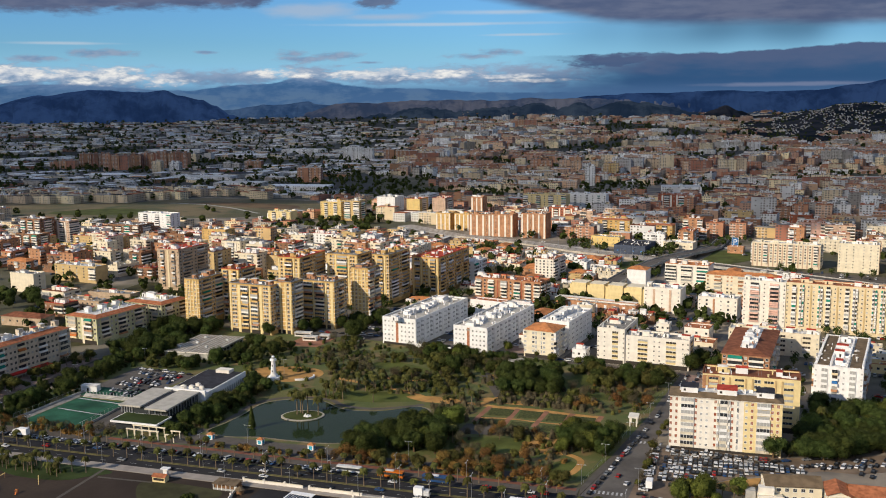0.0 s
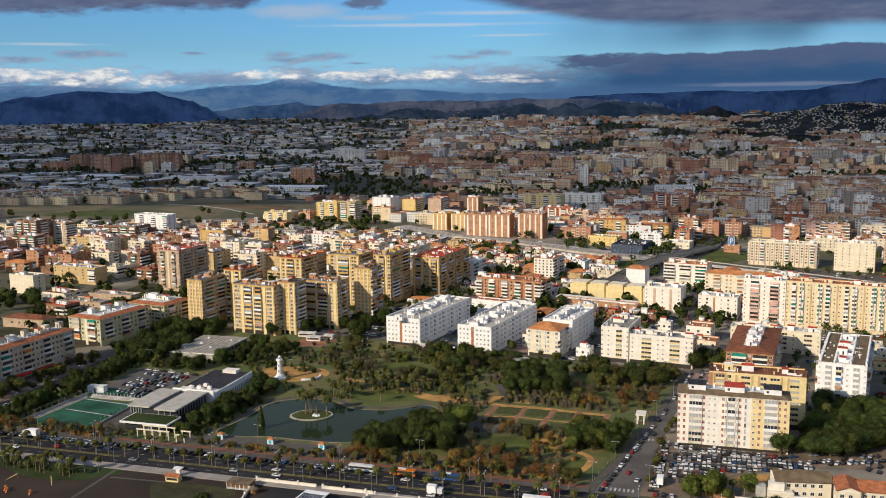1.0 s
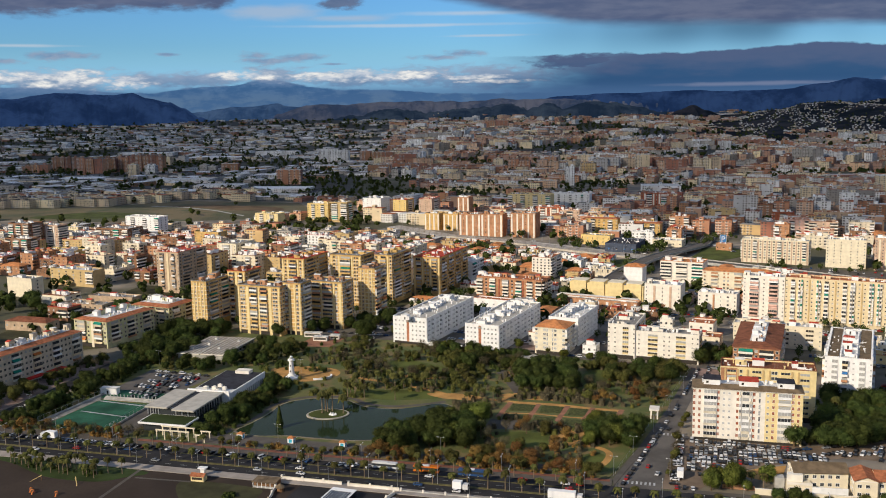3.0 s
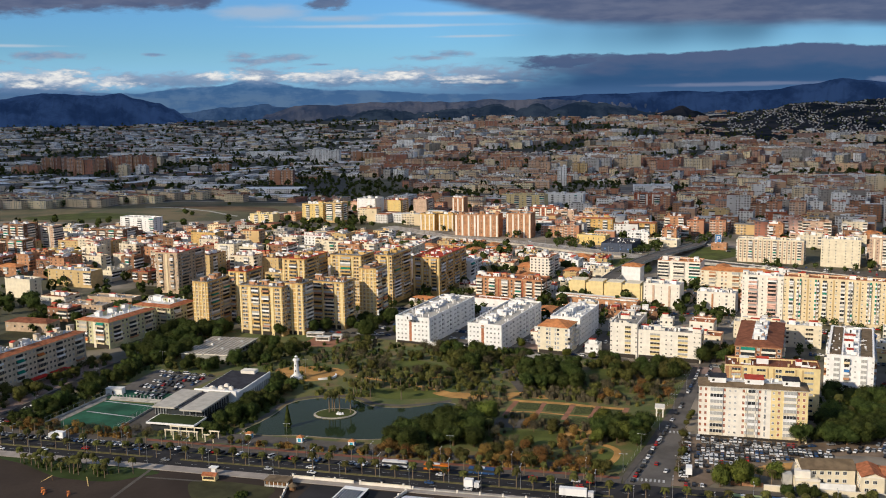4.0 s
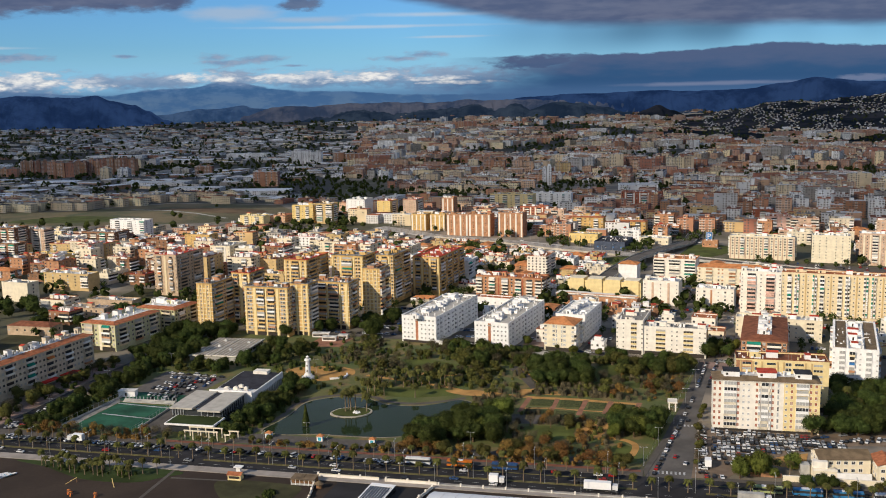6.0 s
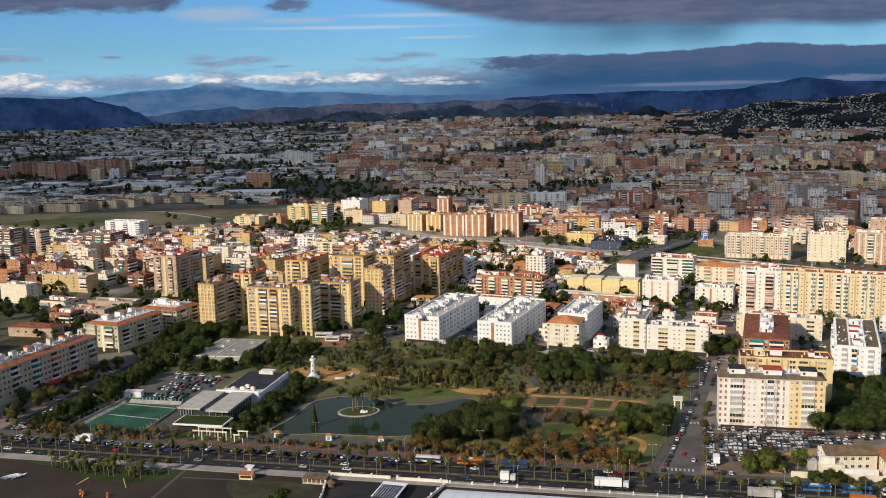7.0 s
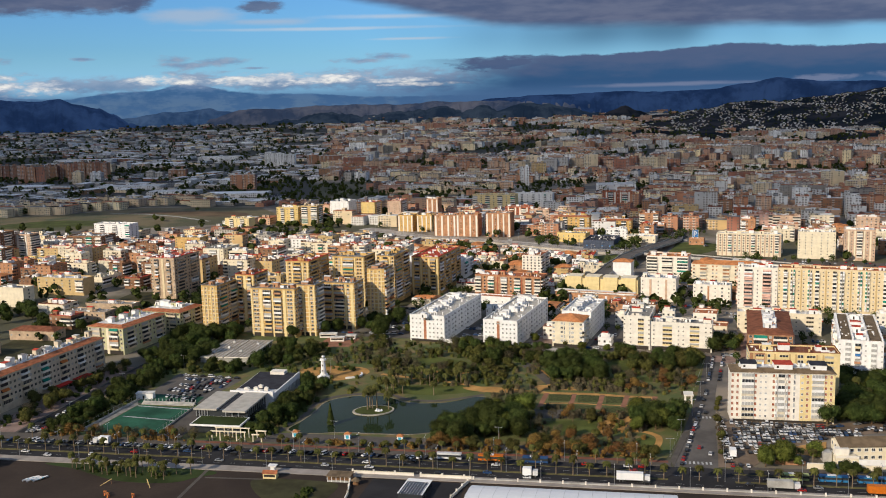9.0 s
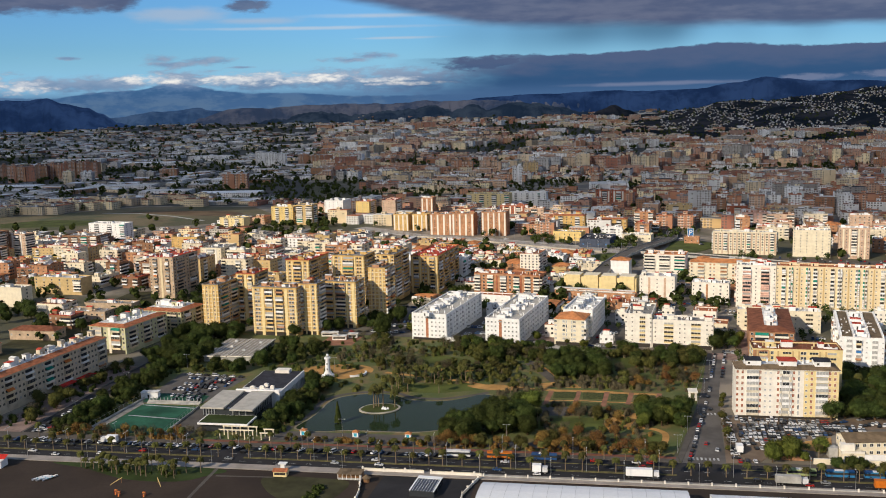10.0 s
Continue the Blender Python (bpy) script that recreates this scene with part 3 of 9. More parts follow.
# park
sheet("park_ground", [(-340, 356), (-48, 356), (-38, 395), (-28, 450), (-17.5, 525), (-62, 528), (-110, 538), (-172, 548), (-242, 556), (-330, 560), (-336, 450)], 0.12, "park", "park of worn grass and bare earth", "park")
LAKE = smooth_line([(-221, 374), (-219, 386), (-217, 399), (-216, 417), (-208, 426), (-198, 429.5), (-187, 429), (-177, 422), (-168, 420), (-156, 422), (-148, 427), (-139, 434), (-131, 428),
                    (-134, 412), (-138, 396), (-145, 384), (-160, 375.5), (-178, 374), (-195, 374), (-208, 371)])
mid = Vector((-178, 400))
bank = [tuple(mid + (Vector(p) - mid) * 1.0 + (Vector(p) - mid).normalized() * 1.0) for p in LAKE]
sheet("lake_kerb", bank, 0.22, "pond_stone", "pale stone kerb round the pond", "kerb", thick=0.12)
sheet("water", LAKE, 0.24, "water", "still dark green pond water", "pond", thick=0.01)
ISLE = smooth_line([(-198, 403), (-195, 410), (-186, 413.5), (-178.5, 410), (-179, 403), (-186, 398), (-194, 398.5)])
imid = Vector((-187.5, 405.5))
sheet("island_kerb", ISLE, 0.75, "stone", "pale stone edging of the pond island", "kerb", thick=0.5)
sheet("island_lawn", [tuple(imid + (Vector(p) - imid) * 0.90) for p in ISLE], 0.85, "lawn", "small grassy island in the pond", "lawn", thick=0.1)
strip("path", smooth_line([(-226, 364), (-224, 380), (-220.5, 395), (-220, 416), (-212, 428), (-200, 433), (-186, 433), (-175, 426), (-160, 425), (-147, 431), (-137, 438)], False), 3.0, 0.135, "paving", "grey path curving round the pond", "path")
strip("path", [(-232, 363.5), (-150, 363.5)], 13.0, 0.127, "paving", "broad grey paved walk before the pond", "path")
strip("path", [(-150, 361), (-120, 363), (-60, 362)], 7.0, 0.13, "paving", "grey paved walk with small stalls", "path")
for pts, wd in (([(-135, 446), (-115, 446), (-100, 444), (-83, 444.5), (-66, 442.5), (-49, 441.5)], 3.6), ([(-107, 426), (-92, 428.5), (-78, 427.6), (-65, 427.5), (-50, 429.5)], 1.6)):
    strip("sand_path", smooth_line(pts, False), wd, 0.14, "orange_sand", "orange sand path between planting beds", "path")
for a0, a1 in ((-104.5, -106.5), (-90.3, -91.7), (-75.8, -77.8), (-63.2, -66.2), (-49.3, -51.8)):
    strip("brick_path", [(a0, 444), ((a0 + a1) / 2, 433), (a1, 420)], 2.6, 0.145, "red_path", "red brick path crossing the rose beds", "path")
for pts in ([(-44, 420), (-56, 413), (-64, 405), (-70, 392), (-80, 384)], [(-66, 392), (-56, 390), (-50, 384), (-51, 372), (-56, 364)], [(-110, 447), (-104, 460), (-108, 478), (-118, 498)], [(-135, 446), (-150, 455), (-172, 462), (-200, 470)]):
    strip("sand_path", smooth_line(pts, False), 3.0, 0.137, "orange_sand", "trodden orange sand path", "path")
strip("path", smooth_line([(-122, 500), (-112, 480), (-103, 460)], False), 6.0, 0.14, "paving", "grey paved walk through the park", "path")
sheet("plaza", smooth_line([(-250, 474), (-234, 484), (-214, 482), (-208, 470), (-220, 456), (-236, 458)]), 0.15, "orange_sand", "orange sand square round the small lighthouse", "plaza")
for a0, a1, n0, n1 in ((-103, -92, 431, 442), (-88, -78, 431, 442), (-74, -66, 430, 441), (-62, -52, 431, 440), (-104, -94, 418, 425), (-89, -80, 416, 425), (-74, -60, 416, 424)):
    sheet("planting_bed", [(a0, n0), (a1, n0 + 1), (a1 + 0.5, n1), (a0, n1)], 0.3, "hedge", "low clipped planting bed", "flower bed", "stuff", thick=0.2)
LAWNS = [[(-188, 438), (-164, 434.5), (-137, 446), (-150, 454), (-186, 447)], [(-184, 509), (-164, 504), (-142, 491), (-164, 485), (-188, 496)], [(-80, 491), (-66, 512), (-58, 497), (-70, 484)],
         [(-86, 474), (-47, 478), (-48, 469), (-86, 469)], [(-106, 398), (-72, 402), (-74, 384), (-104, 380)], [(-60, 380), (-52, 382), (-49, 364), (-62, 362)]]
for k, pts in enumerate(LAWNS):
    sheet("lawn", smooth_line(pts), 0.126, "lawn_park", "fresh green lawn between the park trees", "lawn", thick=0.02)
PLAY = [(-109, 417), (-95, 418), (-92, 405), (-110, 403)]
sheet("playground", PLAY, 0.131, "paving", "grey paved playground beside the rose beds", "playground", thick=0.02)
for pts in ([(-74, 408), (-64, 412), (-58, 405), (-70, 387), (-76, 390)], [(-150, 449), (-136, 452), (-118, 449), (-122, 443), (-140, 443)], [(-174, 478), (-160, 482), (-150, 478), (-164, 473)], [(-112, 452), (-96, 450), (-84, 451), (-90, 456), (-108, 458)]):
    sheet("sand_patch", smooth_line(pts), 0.129, "orange_sand", "bare patch of orange sand in the park", "ground", thick=0.02)
# car park beside the block of flats
sheet("car_park", [(-27, 351), (-14, 351), (0, 374), (24, 390), (46, 400), (58, 420), (30, 410), (-22, 410)], 0.10, "asphalt_worn", "worn dusty car park surface", "car park", thick=0.08)
sheet("car_park", [(46, 399.8), (58, 400), (80, 410), (80, 428), (58.3, 420)], 0.104, "asphalt_worn", "dusty parking ground under the trees", "car park", thick=0.06)
sheet("earth_bank", [(0, 372), (18, 366), (22, 386), (10, 380)], 0.16, "orange_sand", "bare orange earth beside the car park", "ground")
# club car park and court, far side of the park
sheet("court", [(-316, 405.5), (-283, 405.5), (-284, 419), (-317, 421)], 0.156, "court_green", "old green court used for parking", "court", thick=0.03)
sheet("car_park", [(-318, 404), (-283, 404), (-276, 452), (-318, 460)], 0.15, "street", "asphalt car park behind the sports court", "car park", thick=0.04)
sheet("court", [(-316, 362), (-282, 358), (-282, 400), (-313, 403)], 0.16, "court_green", "worn green sports court surface", "court", thick=0.05)
for pts in ([(-312, 384.5), (-282.5, 381)], [(-313, 401), (-283, 398)]):
    strip("court_line", pts, 1.0, 0.168, "line_white", "pale line across the sports court", "court line")
for k, (x, y, ang, sw, sd) in enumerate(((-12, 575, -27, 20, 78), (33, 552, -27, 18, 70), (72, 545, -27, 16, 60), (88, 515, -24, 60, 14), (-70, 600, -24, 34, 60), (150, 500, -23, 14, 70))):
    co, si = math.cos(radians(ang)), math.sin(radians(ang))
    sheet("courtyard", [(x + co * p - si * q, y + si * p + co * q) for p, q in ((0, 0), (sw, 0), (sw, sd), (0, sd))], 0.05 + k * 0.006, ("paving", "pink_paving")[k % 2], "paved yard between the blocks", "courtyard", frame_an=False, thick=0.04)
sheet("pavement", [(-281, 358), (-268.5, 358), (-268.5, 404), (-281, 404)], 0.15, "paving", "grey paved yard between court and club house", "pavement")
sheet("court_bank", [(-323, 362), (-316.5, 362), (-313.5, 403), (-319, 412)], 0.18, "roof_grey", "grey concrete bank beside the court", "bank")
sheet("pavement", [(-373, 352), (-353, 352), (-352, 470), (-366, 470)], 0.16, "pink_paving", "pinkish paved walk before the grey row", "pavement")
# rear street along the grey blocks
sheet("road", [(-352, 346), (-342, 346), (-340, 460), (-336, 600), (-345, 600), (-351, 460)], 0.07, "asphalt", "side street lined with trees", "road", thick=0.06)
# dark sheet laid over the bright ground as painted shade
sheet("back_yard", [(-470, 480), (-403, 480), (-372, 500), (-352, 604), (-226, 650), (-222, 700), (-470, 690)], 0.035, "sand_grass", "earth and grass painted dark for shade behind the grey rows", "yard", thick=0.03)
sheet("dry_field", [(-900, 1260), (-560, 1290), (-400, 1240), (-250, 1255), (-140, 1240), (-205, 1455), (-390, 1515), (-520, 1440), (-900, 1480)], 0.12, "field", "open field of dry grass between districts", "field", frame_an=False)
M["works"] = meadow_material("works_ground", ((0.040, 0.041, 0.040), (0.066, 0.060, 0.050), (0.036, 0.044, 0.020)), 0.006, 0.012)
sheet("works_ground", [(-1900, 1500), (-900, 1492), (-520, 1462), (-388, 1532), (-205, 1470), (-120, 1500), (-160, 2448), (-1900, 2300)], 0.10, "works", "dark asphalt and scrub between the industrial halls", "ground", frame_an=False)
strip("field_track", [(-818, 1262), (-757, 1256), (-690, 1222), (-618, 1168)], 5.0, 0.16, "concrete", "pale dirt track across the dry field", "path")
sheet("earth_patch", smooth_line([(-400, 1440), (-330, 1440), (-235, 1400), (-215, 1350), (-262, 1352), (-340, 1405)]), 0.15, "earth_brown", "bare brown earth at the edge of the field", "ground", thick=0.02, frame_an=False)
sheet("grass_patch", smooth_line([(-560, 1330), (-500, 1372), (-430, 1352), (-400, 1302), (-470, 1292), (-540, 1302)]), 0.15, "lawn", "greener grass in the dry field", "lawn", thick=0.02, frame_an=False)
sheet("sports_field", [(118, 1118), (146, 1116), (150, 1160), (124, 1164)], 0.2, "lime", "bright lime green sports field", "field", frame_an=False)
sheet("court", [(44, 980), (58, 984), (80, 925), (66, 915)], 0.18, "court_green", "dark green strip beside the railway", "court", frame_an=False)
sheet("verge", smooth_line([(238, 874), (252, 905), (272, 938), (300, 925), (292, 888), (258, 860)]), 0.2, "lawn_park", "green verge inside the slip road", "lawn", frame_an=False)
sheet("pavement", [(262, 846), (345, 800), (470, 735), (480, 690), (400, 690), (300, 775)], 0.16, "paving", "grey street before the cream blocks", "pavement", frame_an=False)
sheet("verge", smooth_line([(150, 800), (185, 850), (205, 868), (175, 880), (140, 850), (128, 815)]), 0.18, "lawn_park", "green verge beside the flyover ramp", "lawn", frame_an=False)

# ---- buildings ----
SHARED = {}


def window_shape(s, x, z, ww, wh, y=0.0):
    """Frame, sill and pane set on a wall whose outside is -y."""
    a, b, c, d = x - ww / 2, x + ww / 2, z, z + wh
    t, o = 0.10, y - 0.09
    for x0, x1, z0, z1 in ((a - t, a, c - t, d + t), (b, b + t, c - t, d + t), (a, b, d, d + t), (a - 0.1, b + 0.1, c - t - 0.06, c)):
        s.box(x0, o, z0, x1, y, z1, 1)
    s.face([(a, y - 0.02, c), (b, y - 0.02, c), (b, y - 0.02, d), (a, y - 0.02, d)], 0)
    s.box(x - 0.03, y - 0.06, c, x + 0.03, y - 0.02, d, 1)


def balcony_shape(s, x, bw, fh, glazed=False, deep=1.2, awn=0):
    a, b = x - bw / 2, x + bw / 2
    s.box(a, -deep, -0.12, b, 0.0, 0.10, 2, True)
    s.box(a, -deep, 0.10, b, -deep + 0.12, 1.02, 2)
    s.box(a, -deep + 0.12, 0.10, a + 0.10, 0, 1.02, 2)
    s.box(b - 0.10, -deep + 0.12, 0.10, b, 0, 1.02, 2)
    s.face([(a + 0.25, -0.02, 0.12), (b - 0.25, -0.02, 0.12), (b - 0.25, -0.02, 2.25), (a + 0.25, -0.02, 2.25)], 0)
    if glazed:
        s.face([(a + 0.05, -deep + 0.06, 1.02), (b - 0.05, -deep + 0.06, 1.02), (b - 0.05, -deep + 0.06, fh - 0.15), (a + 0.05, -deep + 0.06, fh - 0.15)], 0)
        n = max(2, int(bw / 1.1))
        for i in range(n + 1):
            q = a + 0.04 + (bw - 0.08) * i / n
            s.box(q - 0.05, -deep, 1.02, q + 0.05, -deep + 0.1, fh - 0.15, 1)
        s.box(a, -deep, fh - 0.25, b, -deep + 0.12, fh - 0.12, 1)
        for q in (a, b - 0.06):
            s.box(q, -deep + 0.1, 1.02, q + 0.06, 0, fh - 0.15, 1)
    elif awn:
        s.face([(a + 0.2, -deep - 0.35, 1.35), (b - 0.2, -deep - 0.35, 1.35), (b - 0.2, -0.1, 2.5), (a + 0.2, -0.1, 2.5)], 3)
        s.face([(a + 0.2, -0.1, 2.45), (b - 0.2, -0.1, 2.45), (b - 0.2, -deep - 0.35, 1.30), (a + 0.2, -deep - 0.35, 1.30)], 3)


def loggia_shape(s, x, bw, fh):
    """A flat dark pane, painted as the shade of a deep opening, behind a slim parapet."""
    a, b = x - bw / 2, x + bw / 2
    s.face([(a, -0.015, 0.1), (b, -0.015, 0.1), (b, -0.015, fh - 0.55), (a, -0.015, fh - 0.55)], 0)
    s.box(a, -0.22, -0.05, b, 0.0, 1.0, 2, True)
    s.box(a - 0.12, -0.10, 1.0, a, 0, fh - 0.5, 1)
    s.box(b, -0.10, 1.0, b + 0.12, 0, fh - 0.5, 1)
    for q in (0.33, 0.66):
        s.box(a + bw * q - 0.05, -0.05, 1.0, a + bw * q + 0.05, -0.015, fh - 0.55, 1)


def shared(kind, size, fh, mats):
    key = (kind, round(size, 2), round(fh, 2), tuple(mats))
    if key not in SHARED:
        s = Shape()
        if kind in "wrsv":
            ww, wh = {"w": (1.35, 1.25), "r": (1.15, 1.35), "s": (0.8, 0.8), "v": (0.7, 1.9)}[kind]
            window_shape(s, 0, 0, min(ww, size * 0.8), wh)
        elif kind == "L":
            loggia_shape(s, 0, size, fh)
        else:
            balcony_shape(s, 0, size, fh, kind in "gG", 0.5 if kind in "GB" else 1.25, kind == "a")
        SHARED[key] = s.mesh("balcony" if kind in "bgaBGL" else "window", mats)
    return SHARED[key]


def runs(pattern):
    out = []
    for i, ch in enumerate(pattern):
        if out and out[-1][0] == ch and ch in "bgaBGL|":
            out[-1][2] += 1
        else:
            out.append([ch, i, 1])
    return out


def facade(root, origin, turn, length, pattern, ground, fh, storeys, mats, single, rng, accent, glazed=0.3):
    """Columns of windows and balconies, storey by storey. mats: pane, frame, parapet, awning."""
    unit = length / len(pattern)
    base = Matrix.Translation((*origin, 0)) @ pose(0, 0, 0, 0, 0, turn)
    for ch, i, n in runs(pattern):
        if ch == "|":
            s = Shape().box(-unit * n * 0.27, -0.28, 0, unit * n * 0.27, 0.0, ground + fh * storeys)
            part("pilaster", s, [accent], root, at=base @ Matrix.Translation(((i + n / 2) * unit, 0, 0)))
    joined = Shape()
    for k in range(storeys):
        z = ground + k * fh
        for ch, i, n in runs(pattern):
            if ch in ".|":
                continue
            x, size = (i + n / 2) * unit, unit * n - (0.3 if ch in "bgaBGL" else 0)
            kind = ch
            if ch == "b" and rng.random() < glazed:
                kind = "g"
            elif ch == "b" and rng.random() < 0.16:
                kind = "a"
            up = z + (0.95 if ch in "wrs" else 0.5 if ch == "v" else 0.05)
            if single:
                ms = mats if rng.random() < 0.75 or ch == "r" else ["glass_light"] + list(mats[1:])
                if ch == "b":
                    ms = [rng.choice(["glass", "glass", "dark", "glass_light"]), mats[1], rng.choice([mats[2], mats[2], "sandy", "white", "ivory", "brick_orange"]), rng.choice([mats[3], "awning_orange", "beige"])]
                if ch != "r" and mats[0].startswith("shutter"):
                    ms = [rng.choice(["glass", "glass_light", "glass_light", "glass_light"]), "white", rng.choice(["white", "ivory", "beige"]), mats[3]]
                    kind = rng.choice("GGB") if ch in "GB" else kind
                me = shared(kind, size, fh, ms)
                part(me.name.split(".")[0], me, None, root, at=base @ Matrix.Translation((x, 0, up)))
                continue
            sub = Shape()
            if kind in "wrsv":
                ww, wh = {"w": (1.35, 1.25), "r": (1.15, 1.35), "s": (0.8, 0.8), "v": (0.7, 1.9)}[kind]
                q = min(ww, size * 0.8) / 2
                sub.box(-q - 0.1, -0.08, -0.15, q + 0.1, 0, 0, 1)
                sub.face([(-q, -0.03, 0), (q, -0.03, 0), (q, -0.03, wh), (-q, -0.03, wh)], 0)
            elif kind == "L":
                loggia_shape(sub, 0, size, fh)
            else:
                balcony_shape(sub, 0, size, fh, kind in "gG", 0.5 if kind in "GB" else 1.2, kind == "a")
            swap = {0: rng.choice([0, 0, 0, 4, 6]), 2: rng.choice([2, 2, 2, 2, 5]), 3: rng.choice([3, 3, 3, 2, 5])}
            for f, m in zip(sub.f, sub.m):
                joined.face([base @ Vector((p[0] + x, p[1], p[2] + up)) for p in (sub.v[q] for q in f)], swap.get(m, m))
    return joined


def roof_parts(root, w, d, h, style, wall, rng, heads=2, chimneys=4, single=True, hut=None):
    if style in ("hip", "brownhip"):
        s = Shape()
        e, r, q = 0.5, min(w, d) * 0.5, min(w, d) * 0.17
        a, b, c, f = (-e, -e, h), (w + e, -e, h), (w + e, d + e, h), (-e, d + e, h)
        if w > d:
            m, n = (r, d / 2, h + q), (w - r, d / 2, h + q)
            s.face([a, b, n, m]), s.face([b, c, n]), s.face([c, f, m, n]), s.face([f, a, m])
        else:
            m, n = (w / 2, r, h + q), (w / 2, d - r, h + q)
            s.face([a, b, m]), s.face([b, c, n, m]), s.face([c, f, n]), s.face([f, a, m, n])
        s.box(-e, -e, h - 0.18, w + e, d + e, h - 0.002, 1, True)
        part("roof", s, ["tile_orange" if style == "hip" else "tile_brown", wall], root, "terracotta tiled hipped roof")
        return
    if style in ("border", "brownborder", "greyborder"):
        tile = {"border": "tile", "brownborder": "tile_brown", "greyborder": "roof_brown"}[style]
        e, t, up = 0.6, (w * 0.34 if style == "brownborder" else min(4.0, min(w, d) * 0.29)), (2.0 if style == "brownborder" else 1.5)
        o = [(-e, -e), (w + e, -e), (w + e, d + e), (-e, d + e)]
        i = [(t, t), (w - t, t), (w - t, d - t), (t, d - t)]
        s = Shape()
        for k in range(4):
            s.face([(*o[k], h), (*o[(k + 1) % 4], h), (*i[(k + 1) % 4], h + up), (*i[k], h + up)])
        s.box(-e, -e, h - 0.2, w + e, d + e, h - 0.002, 1, True)
        roof_ob = part("roof", s, [tile, wall], root, "tiled roof edge round a flat terrace")
        s = Shape()
        s.face([(*p, h + up) for p in i])
        part("terrace", s, ["roof_white"], roof_ob)
        z, x0, x1, y0, y1 = h + up, t, w - t, t, d - t
    else:
        p = 0.25
        s = Shape()
        s.face([(p, p, h + 0.05), (w - p, p, h + 0.05), (w - p, d - p, h + 0.05), (p, d - p, h + 0.05)])
        roof_ob = part("roof", s, [style], root)
        z, x0, x1, y0, y1 = h + 0.05, p, w - p, p, d - p
    clutter = Shape()
    clutter_mats = ["white", wall, "roof_white", "red_roof", "dark", "roof_grey"]
    long_y = (y1 - y0) > (x1 - x0)
    for k in range(heads):
        bx, by = rng.uniform(3, 4.5), rng.uniform(3, 5)
        f = (k + 0.5) / heads + rng.uniform(-0.08, 0.08)
        cx, cy = ((x0 + x1) / 2 + rng.uniform(-1, 1), y0 + f * (y1 - y0)) if long_y else (x0 + f * (x1 - x0), (y0 + y1) / 2 + rng.uniform(-1, 1))
        bx, by = min(bx, (x1 - x0) * 0.45), min(by, (y1 - y0) * 0.45)
        hh = rng.uniform(2.0, 3.4)
        s = Shape() if single else clutter
        wm, rm = (0 if rng.random() < 0.6 else 1), rng.choice([2, 5, 3] if not hut else [2, 5] if hut != "white" else [2, 0])
        hx0, hx1, hy0, hy1 = cx - bx * rng.uniform(0.5, 1.0), cx + bx * rng.uniform(0.1, 0.4), cy - by / 2, cy + by / 2 * rng.uniform(0.5, 1.0)
        wm = 1 if hut else wm
        s.box(hx0, hy0, z, hx1, hy1, z + hh, wm)
        cap = 3 if hut and hut != "white" and rng.random() < 0.2 else rm
        if rng.random() < 0.35:
            ym = (hy0 + hy1) / 2
            s.face([(hx0 - 0.2, hy0 - 0.2, z + hh), (hx1 + 0.2, hy0 - 0.2, z + hh), (hx1 + 0.2, ym, z + hh + 0.7), (hx0 - 0.2, ym, z + hh + 0.7)], cap)
            s.face([(hx0 - 0.2, ym, z + hh + 0.7), (hx1 + 0.2, ym, z + hh + 0.7), (hx1 + 0.2, hy1 + 0.2, z + hh), (hx0 - 0.2, hy1 + 0.2, z + hh)], cap)
            s.face([(hx1, hy0, z + hh), (hx1, hy1, z + hh), (hx1, ym, z + hh + 0.65)], wm)
        else:
            s.box(hx0 - 0.12, hy0 - 0.12, z + hh, hx1 + 0.12, hy1 + 0.12, z + hh + 0.15, cap, True)
        if rng.random() < 0.5:
            s.box(hx1, hy0 + 0.3, z, hx1 + rng.uniform(1.0, 2.2), hy1 - 0.3, z + hh * rng.uniform(0.4, 0.75), wm)
        if rng.random() < 0.45:
            dx = hx0 + (hx1 - hx0) * rng.uniform(0.2, 0.6)
            s.face([(dx, hy0 - 0.02, z + 0.1), (dx + 0.9, hy0 - 0.02, z + 0.1), (dx + 0.9, hy0 - 0.02, z + 1.9), (dx, hy0 - 0.02, z + 1.9)], 4)
        if single:
            part("stair_head", s, [clutter_mats[0], hut or wall, *clutter_mats[2:]], roof_ob)
    for k in range(min(46, int((x1 - x0) * (y1 - y0) / 26))):
        cx, cy, q, p = rng.uniform(x0 + 0.6, x1 - 2.0), rng.uniform(y0 + 0.6, y1 - 2.0), rng.uniform(0.25, 1.3), rng.uniform(0.25, 1.3)
        if rng.random() < 0.3:
            clutter.box(cx, cy, z, cx + 0.09, cy + 0.09, z + rng.uniform(1.6, 3.0), 5)
        elif rng.random() < 0.35:
            q, p = (rng.uniform(2, 4), 0.2) if rng.random() < 0.5 else (0.2, rng.uniform(2, 4))
            clutter.box(cx, cy, z, min(x1, cx + q), min(y1, cy + p), z + rng.uniform(0.7, 1.5), 0)
        else:
            clutter.box(cx, cy, z, cx + q, cy + p, z + rng.uniform(0.4, 1.3), rng.choice([0, 0, 1, 2, 5]))
    for k in range(chimneys):
        cx, cy = rng.uniform(x0 + 0.8, x1 - 0.8), rng.uniform(y0 + 0.8, y1 - 0.8)
        q, m, ch_h = rng.uniform(0.2, 0.36), rng.choice([0, 0, 1]), rng.uniform(1.1, 2.0)
        s = Shape() if single else clutter
